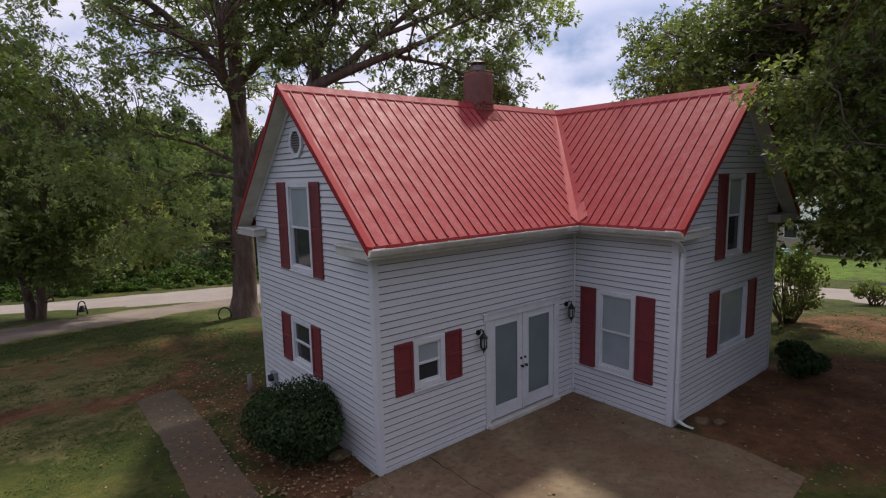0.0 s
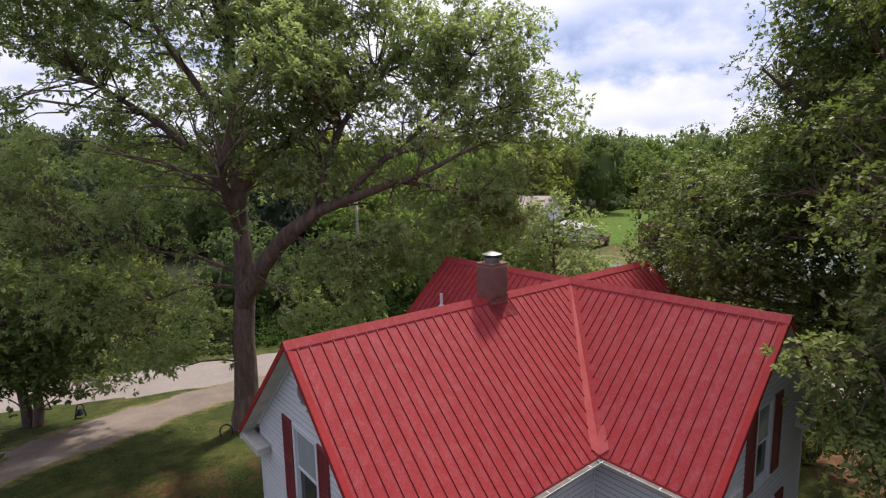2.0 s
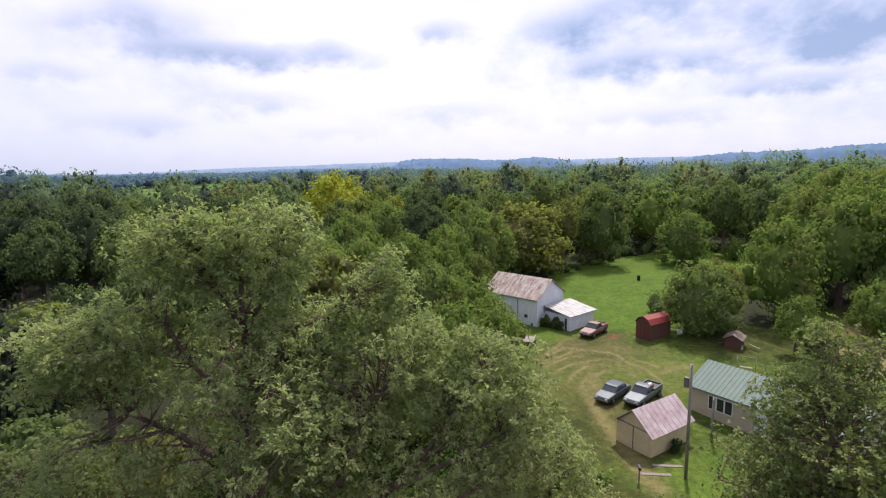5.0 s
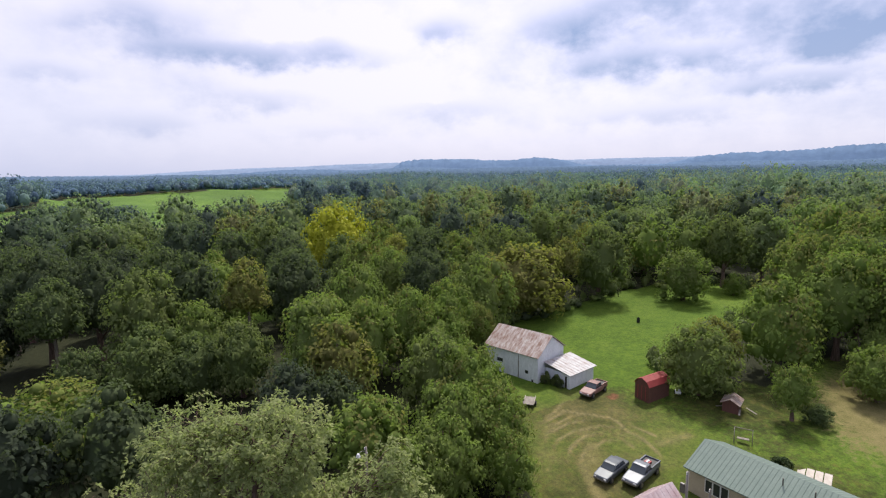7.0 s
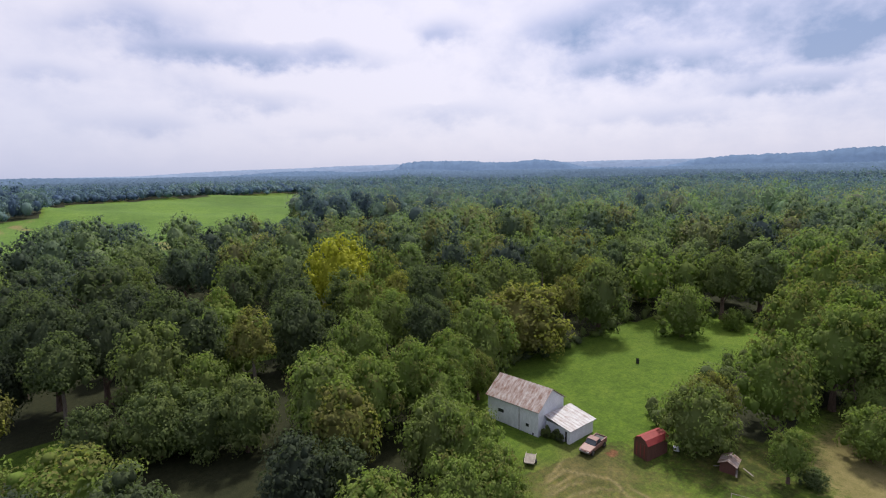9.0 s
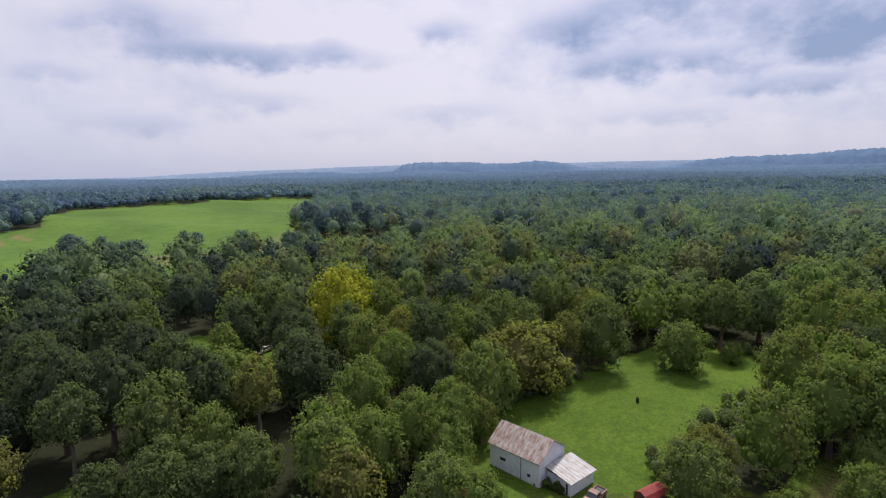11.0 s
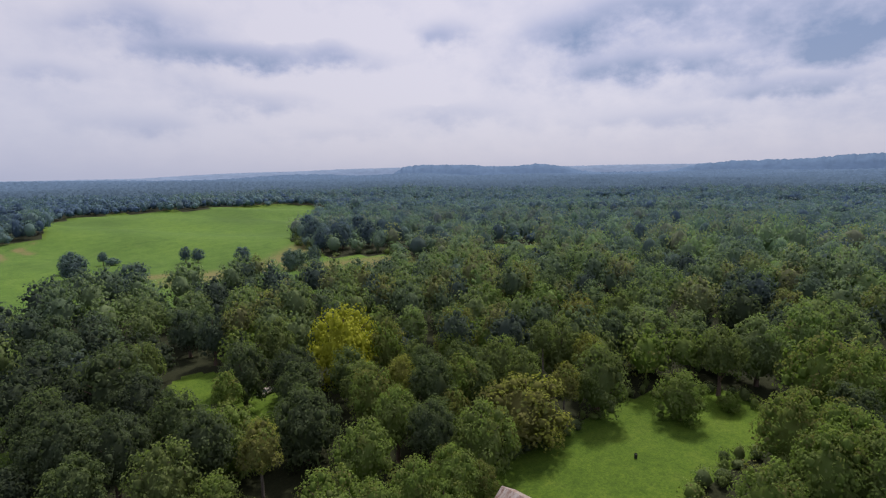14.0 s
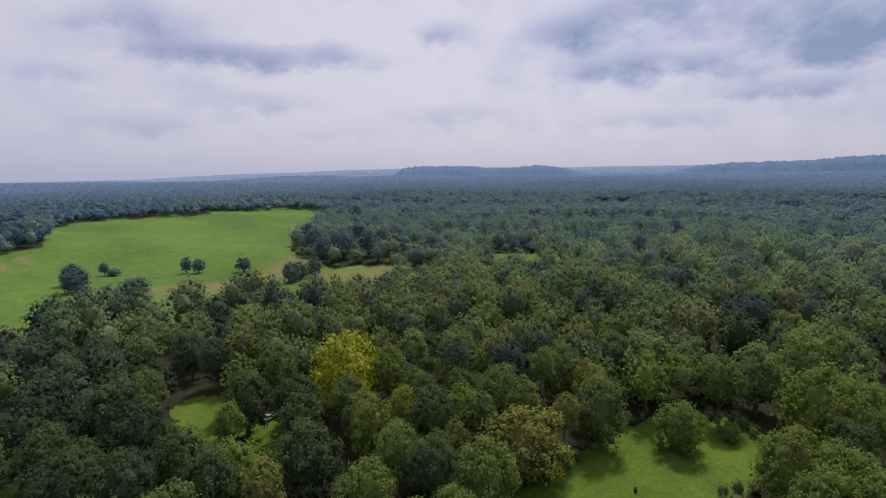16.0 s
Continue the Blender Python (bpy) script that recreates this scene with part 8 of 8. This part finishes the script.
# leafy clumps put in place of a dark pile of junk
for k, (x, y) in enumerate([(56.1, 12.4), (56.7, 11.9), (56.3, 11.4)]):
    shrub("junk_clump", "dark leafy clump standing in for a junk pile", (x, y, gz(x, y)), (0.6, 0.6, 0.45), 600, 0.2, 90 + k, LEAF_BUSH, (0.3, 1.0))
cart = thing("hand_cart", "white upturned cart beside the shed", "cart", (63.3, 26.9, -0.5), 30)
box("tray", -0.6, 0.6, -0.35, 0.35, 0.3, 0.5, TRIM, cart, 0.03)
for y in (-0.4, 0.4):
    bm = bmesh.new()
    bmesh.ops.create_cone(bm, cap_ends=True, segments=14, radius1=0.3, radius2=0.3, depth=0.08, matrix=pose(0, y, 0.3, 90))
    part("wheel", bm, TYRE, cart)
bin_ = thing("burn_barrel", "black burn barrel standing in the meadow", "barrel", (87.9, 47.5, gz(87.9, 47.5)))
bm = bmesh.new()
bmesh.ops.create_cone(bm, cap_ends=False, segments=18, radius1=0.30, radius2=0.30, depth=0.9, matrix=Matrix.Translation((0, 0, 0.45)))
bmesh.ops.create_cone(bm, cap_ends=True, segments=18, radius1=0.285, radius2=0.285, depth=0.1, matrix=Matrix.Translation((0, 0, 0.7)))
part("drum", bm, BLACK, bin_)
for z in (0.05, 0.32, 0.6, 0.88):
    bm = bmesh.new()
    bmesh.ops.create_cone(bm, cap_ends=False, segments=18, radius1=0.315, radius2=0.315, depth=0.05, matrix=Matrix.Translation((0, 0, z)))
    part("hoop", bm, BLACK, bin_)


# ---- vehicles ----
def wheel(parent, x, y, r):
    w = new("wheel")
    w.parent = parent
    bm = bmesh.new()
    bmesh.ops.create_cone(bm, cap_ends=True, segments=20, radius1=r, radius2=r, depth=0.22, matrix=pose(x, y, r, 90))
    bmesh.ops.bevel(bm, geom=[e for e in bm.edges if len(e.link_faces) == 2 and e.calc_face_angle(0) > 1], offset=0.04, segments=2, affect="EDGES")
    part("tyre", bm, TYRE, w)
    bm = bmesh.new()
    bmesh.ops.create_cone(bm, cap_ends=True, segments=16, radius1=r * 0.58, radius2=r * 0.5, depth=0.03, matrix=pose(x, y + (0.115 if y > 0 else -0.115), r, 90 if y < 0 else -90))
    part("rim", bm, STEEL, w)


def lofted(name, sections, mat, parent, label=""):
    """A closed skin through sections (x, half width low, half width high, z low, z high)."""
    bm = bmesh.new()
    rows = []
    for x, wl_, wh, z0, z1 in sections:
        zm = z0 + (z1 - z0) * 0.55
        rows.append([bm.verts.new((x, y, z)) for y, z in ((-wl_ * 0.92, z0), (-wl_, zm), (-wh, z1 - 0.03), (-wh * 0.9, z1), (wh * 0.9, z1), (wh, z1 - 0.03), (wl_, zm), (wl_ * 0.92, z0))])
    for a, b in zip(rows[:-1], rows[1:]):
        for i in range(8):
            bm.faces.new((a[i], a[(i + 1) % 8], b[(i + 1) % 8], b[i]))
    bm.faces.new(rows[0])
    bm.faces.new(rows[-1][::-1])
    return part(name, bm, mat, parent, label)


def vehicle(name, label, at, turn, paint, cab, length=4.6, pickup=False, roof_paint=None):
    """A car or pick-up, its nose towards -x."""
    t = thing(name, label, "car" if not pickup else "pickup truck", at, turn)
    h = length / 2
    w = 0.88 if not pickup else 0.92
    belt = 0.92 if not pickup else 1.02
    low = 0.30 if not pickup else 0.42
    deck = belt if pickup else belt + 0.02
    lofted("body", [(-h, w * 0.80, w * 0.76, low + 0.1, belt - 0.30), (-h + 0.12, w * 0.93, w * 0.88, low, belt - 0.18), (cab[0] - 0.1, w, w * 0.95, low, belt), (cab[1] + 0.1, w, w * 0.95, low, deck), (h - 0.12, w * 0.95, w * 0.9, low, deck - 0.06), (h, w * 0.86, w * 0.82, low + 0.1, deck - 0.14)], paint, t)
    top = belt + (0.50 if not pickup else 0.62)
    lofted("cabin_glass", [(cab[0], w * 0.86, w * 0.84, belt - 0.05, belt + 0.02), (cab[0] + 0.55, w * 0.86, w * 0.74, belt - 0.05, top - 0.05), (cab[1] - (0.5 if not pickup else 0.12), w * 0.86, w * 0.74, belt - 0.05, top - 0.05), (cab[1], w * 0.86, w * 0.84, belt - 0.05, belt + 0.02)], CAR_GLASS, t)
    lofted("roof", [(cab[0] + 0.50, w * 0.78, w * 0.74, top - 0.06, top - 0.02), (cab[0] + 0.8, w * 0.78, w * 0.74, top - 0.06, top + 0.02), (cab[1] - (0.75 if not pickup else 0.25), w * 0.78, w * 0.74, top - 0.06, top + 0.02), (cab[1] - (0.42 if not pickup else 0.08), w * 0.78, w * 0.74, top - 0.06, top - 0.02)], roof_paint or paint, t)
    for y in (-1, 1):
        for x0 in ((cab[0] + 0.28, cab[0] + 0.55), ((cab[0] + cab[1]) / 2 - 0.03, (cab[0] + cab[1]) / 2 - 0.03), (cab[1] - 0.1, cab[1] - (0.48 if not pickup else 0.1))):
            tube("pillar", [(x0[0], y * w * 0.86, belt), (x0[1], y * w * 0.76, top - 0.04)], 0.032, paint, t, 5)
        box("headlight", -h - 0.01, -h + 0.06, y * w * 0.62 - 0.13, y * w * 0.62 + 0.13, belt - 0.40, belt - 0.26, TRIM, t, 0.01)
        box("tail_light", h - 0.05, h + 0.01, y * w * 0.70 - 0.1, y * w * 0.70 + 0.1, deck - 0.34, deck - 0.20, SHED_RED, t, 0.01)
    if pickup:
        box("bed_floor", cab[1] + 0.12, h - 0.16, -w * 0.78, w * 0.78, deck + 0.002, deck + 0.02, BLACK, t)
        for y in (-1, 1):
            box("bed_rail", cab[1] + 0.05, h - 0.06, min(y * w * 0.78, y * w * 0.93), max(y * w * 0.78, y * w * 0.93), deck - 0.02, deck + 0.18, paint, t, 0.02)
        box("tailgate", h - 0.14, h - 0.06, -w * 0.77, w * 0.77, deck - 0.02, deck + 0.17, paint, t, 0.02)
    box("front_bumper", -h - 0.08, -h + 0.06, -w * 0.85, w * 0.85, low + 0.05, low + 0.24, STEEL, t, 0.03)
    box("rear_bumper", h - 0.06, h + 0.08, -w * 0.85, w * 0.85, low + 0.05, low + 0.24, STEEL, t, 0.03)
    r = 0.33 if not pickup else 0.38
    for x in (-h + 0.85, h - 0.95):
        for y in (-w + 0.05, w - 0.05):
            wheel(t, x, y, r)
    return t


vehicle("sedan_car", "grey sedan car parked on the dry grass", (41.6, 22.8, gz(41.6, 22.8)), 4.0, CAR_GREY, (-0.95, 1.55))
vehicle("pickup_truck", "silver pickup truck parked beside the sedan", (43.4, 20.5, gz(43.4, 20.5)), 4.0, CAR_BLUE, (-1.0, 0.55), 5.2, True)
vehicle("old_pickup", "faded old pickup parked by the lean-to", (55.4, 34.8, gz(55.4, 34.8)), 6.0, CAR_PINK, (-0.9, 0.75), 4.9, True, CAR_RUST)
vehicle("old_truck", "dull cream truck in a clearing of the woods", (41.8, 127.0, gz(41.8, 127.0)), 25.0, CAR_CREAM, (-0.9, 0.6), 5.0, True)
cargo = thing("cargo_crate", "red and white crate lying in the truck bed", "crate", (44.75, 20.6, gz(43.4, 20.5) + 1.04), 4.0)
box("box", -0.32, 0.32, -0.30, 0.30, 0.0, 0.22, SHED_RED, cargo, 0.02)
box("lid", -0.30, 0.30, -0.10, 0.10, 0.222, 0.27, BARN_WHITE, cargo, 0.01)
trailer = thing("flat_trailer", "small weathered flat trailer standing in the grass", "trailer", (46.3, 38.3, gz(46.3, 38.3)), 35)
box("bed", -1.2, 1.2, -0.7, 0.7, 0.5, 0.6, WOOD_GREY, trailer)
box("side_board", -1.2, 1.2, -0.7, -0.65, 0.601, 0.8, CAR_CREAM, trailer)
box("side_board", -1.2, 1.2, 0.65, 0.7, 0.601, 0.8, CAR_CREAM, trailer)
tube("tongue", [(1.2, 0, 0.5), (2.0, 0, 0.4)], 0.04, BLACK, trailer, 6)
for y in (-0.78, 0.78):
    wheel(trailer, 0.0, y, 0.3)

# ---- poles, mailbox, yard things ----


def power_pole(x, y, top, lamp=False, arm=True):
    z = gz(x, y)
    t = thing("utility_pole", "weathered wooden utility pole beside the road", "utility pole", (x, y, z), group="utility poles")
    tube("pole", [(0, 0, -0.3), (0, 0, (top - z) * 0.5), (0, 0, top - z)], [0.13, 0.115, 0.095], WOOD_GREY, t, 10)
    if arm:
        bm = bmesh.new()
        box_into(bm, -0.10, 0.10, 0.14, 0.5, top - z - 1.9, top - z - 1.1, 0.04)
        part("transformer", bm, STEEL, t, "grey transformer can")
    for k in range(2):
        bm = bmesh.new()
        bmesh.ops.create_cone(bm, cap_ends=True, segments=8, radius1=0.05, radius2=0.03, depth=0.2, matrix=Matrix.Translation((0.12 * (k * 2 - 1), 0, top - z - 0.1 - 0.5 * k)))
        part("insulator", bm, TRIM, t)
    if lamp:
        tube("lamp_arm", [(0, 0, top - z - 0.4), (-0.5, -0.2, top - z - 0.1), (-0.9, -0.35, top - z - 0.15)], 0.03, STEEL, t, 6)
        bm = bmesh.new()
        bmesh.ops.create_cone(bm, cap_ends=True, segments=14, radius1=0.2, radius2=0.1, depth=0.28, matrix=Matrix.Translation((-0.95, -0.37, top - z - 0.25)))
        part("lamp_head", bm, TRIM, t)
    return t


power_pole(33.9, 11.4, 7.4)
power_pole(17.2, 30.6, 7.4, True, False)
power_pole(41.1, 12.7, 2.2, False, False)
mail = thing("mailbox", "dark mailbox on a wooden post by the road", "mailbox", (30.9, 13.5, gz(30.9, 13.5)), 40)
box("post", -0.05, 0.05, -0.05, 0.05, -0.2, 1.05, WOOD_GREY, mail)
prism("box", [(-0.1, 1.05), (0.1, 1.05), (0.1, 1.18), (0.06, 1.25), (-0.06, 1.25), (-0.1, 1.18)], 0, -0.26, 0.26, BLACK, mail)
box("flag", -0.05, 0.05, 0.101, 0.115, 1.15, 1.35, TRIM, mail)

# iron wheel leaning by the drive, hoop at the oak's foot
iron = thing("iron_ornament", "small black iron bell on a frame on the verge", "ornament", (-2.45, 21.0, gz(-2.45, 21.0)), 25)
tube("hoop", [(0.15 * math.cos(a * math.pi / 8), 0.0, 0.40 + 0.22 * math.sin(a * math.pi / 8)) for a in range(9)], 0.028, BLACK, iron, 6)
for lx in (-0.15, 0.15):
    tube("leg", [(lx, 0, 0.40), (lx * 1.5, 0.02, -0.03)], 0.035, BLACK, iron, 6)
bm = bmesh.new()
bmesh.ops.create_cone(bm, cap_ends=True, segments=12, radius1=0.17, radius2=0.07, depth=0.26, matrix=Matrix.Translation((0, 0, 0.28)))
part("bell", bm, BLACK, iron)
hoop = thing("iron_hoop", "bent iron hoop leaning against the oak trunk", "ornament", (1.75, 14.3, gz(1.75, 14.3)), 60)
tube("hoop", [(0.0, 0.24 * math.cos(a * math.pi / 10), 0.24 + 0.30 * math.sin(a * math.pi / 10)) for a in range(-2, 12)], 0.03, BLACK, hoop, 6)
stump = thing("garden_post", "short grey wooden post by the gable wall", "post", (-0.42, 5.0, 0.0), 10)
tube("post", [(0, 0, -0.1), (0, 0, 0.42)], [0.06, 0.055], WOOD_GREY, stump, 8)
for k, (x, y, s) in enumerate([(5.75, -2.62, 0.13), (5.98, -2.85, 0.10), (-0.25, 0.95, 0.16)]):
    bm = bmesh.new()
    bmesh.ops.create_icosphere(bm, subdivisions=2, radius=s, matrix=Matrix.Translation((x, y, s * 0.35)) @ Matrix.Diagonal((1.3, 1.0, 0.55, 1)))
    rr = random.Random(k)
    for v in bm.verts:
        v.co += Vector((rr.uniform(-1, 1), rr.uniform(-1, 1), rr.uniform(-1, 1))) * s * 0.12
    tagged(part("stone", bm, CONCRETE), "rough stone lying by the house wall", "stone", group="stones by the house")

# trampoline across the road
tramp = thing("trampoline", "round trampoline with teal edge pad across the road", "trampoline", (37.5, 6.3, gz(37.5, 6.3)))
ring_ = [(1.55 * math.cos(a * math.pi / 12), 1.55 * math.sin(a * math.pi / 12), 0.78) for a in range(25)]
tube("edge_pad", ring_, 0.13, TEAL, tramp, 8, "teal padded edge")
bm = bmesh.new()
bmesh.ops.create_cone(bm, cap_ends=True, segments=24, radius1=1.46, radius2=1.46, depth=0.02, matrix=Matrix.Translation((0, 0, 0.76)))
part("jumping_mat", bm, BLACK, tramp)
for k in range(6):
    a = k * math.pi / 3
    tube("leg", [(1.5 * math.cos(a), 1.5 * math.sin(a), 0.74), (1.55 * math.cos(a), 1.55 * math.sin(a), -0.03)], 0.03, STEEL, tramp, 6)

# ---- siding boards, last ----
for key in ("front", "left", "wing_side", "wing_front"):
    axis, fixed, a0, a1, side, gable, openings = FACES[key]
    siding(walls[key], axis, fixed, a0, a1, side, gable, openings)
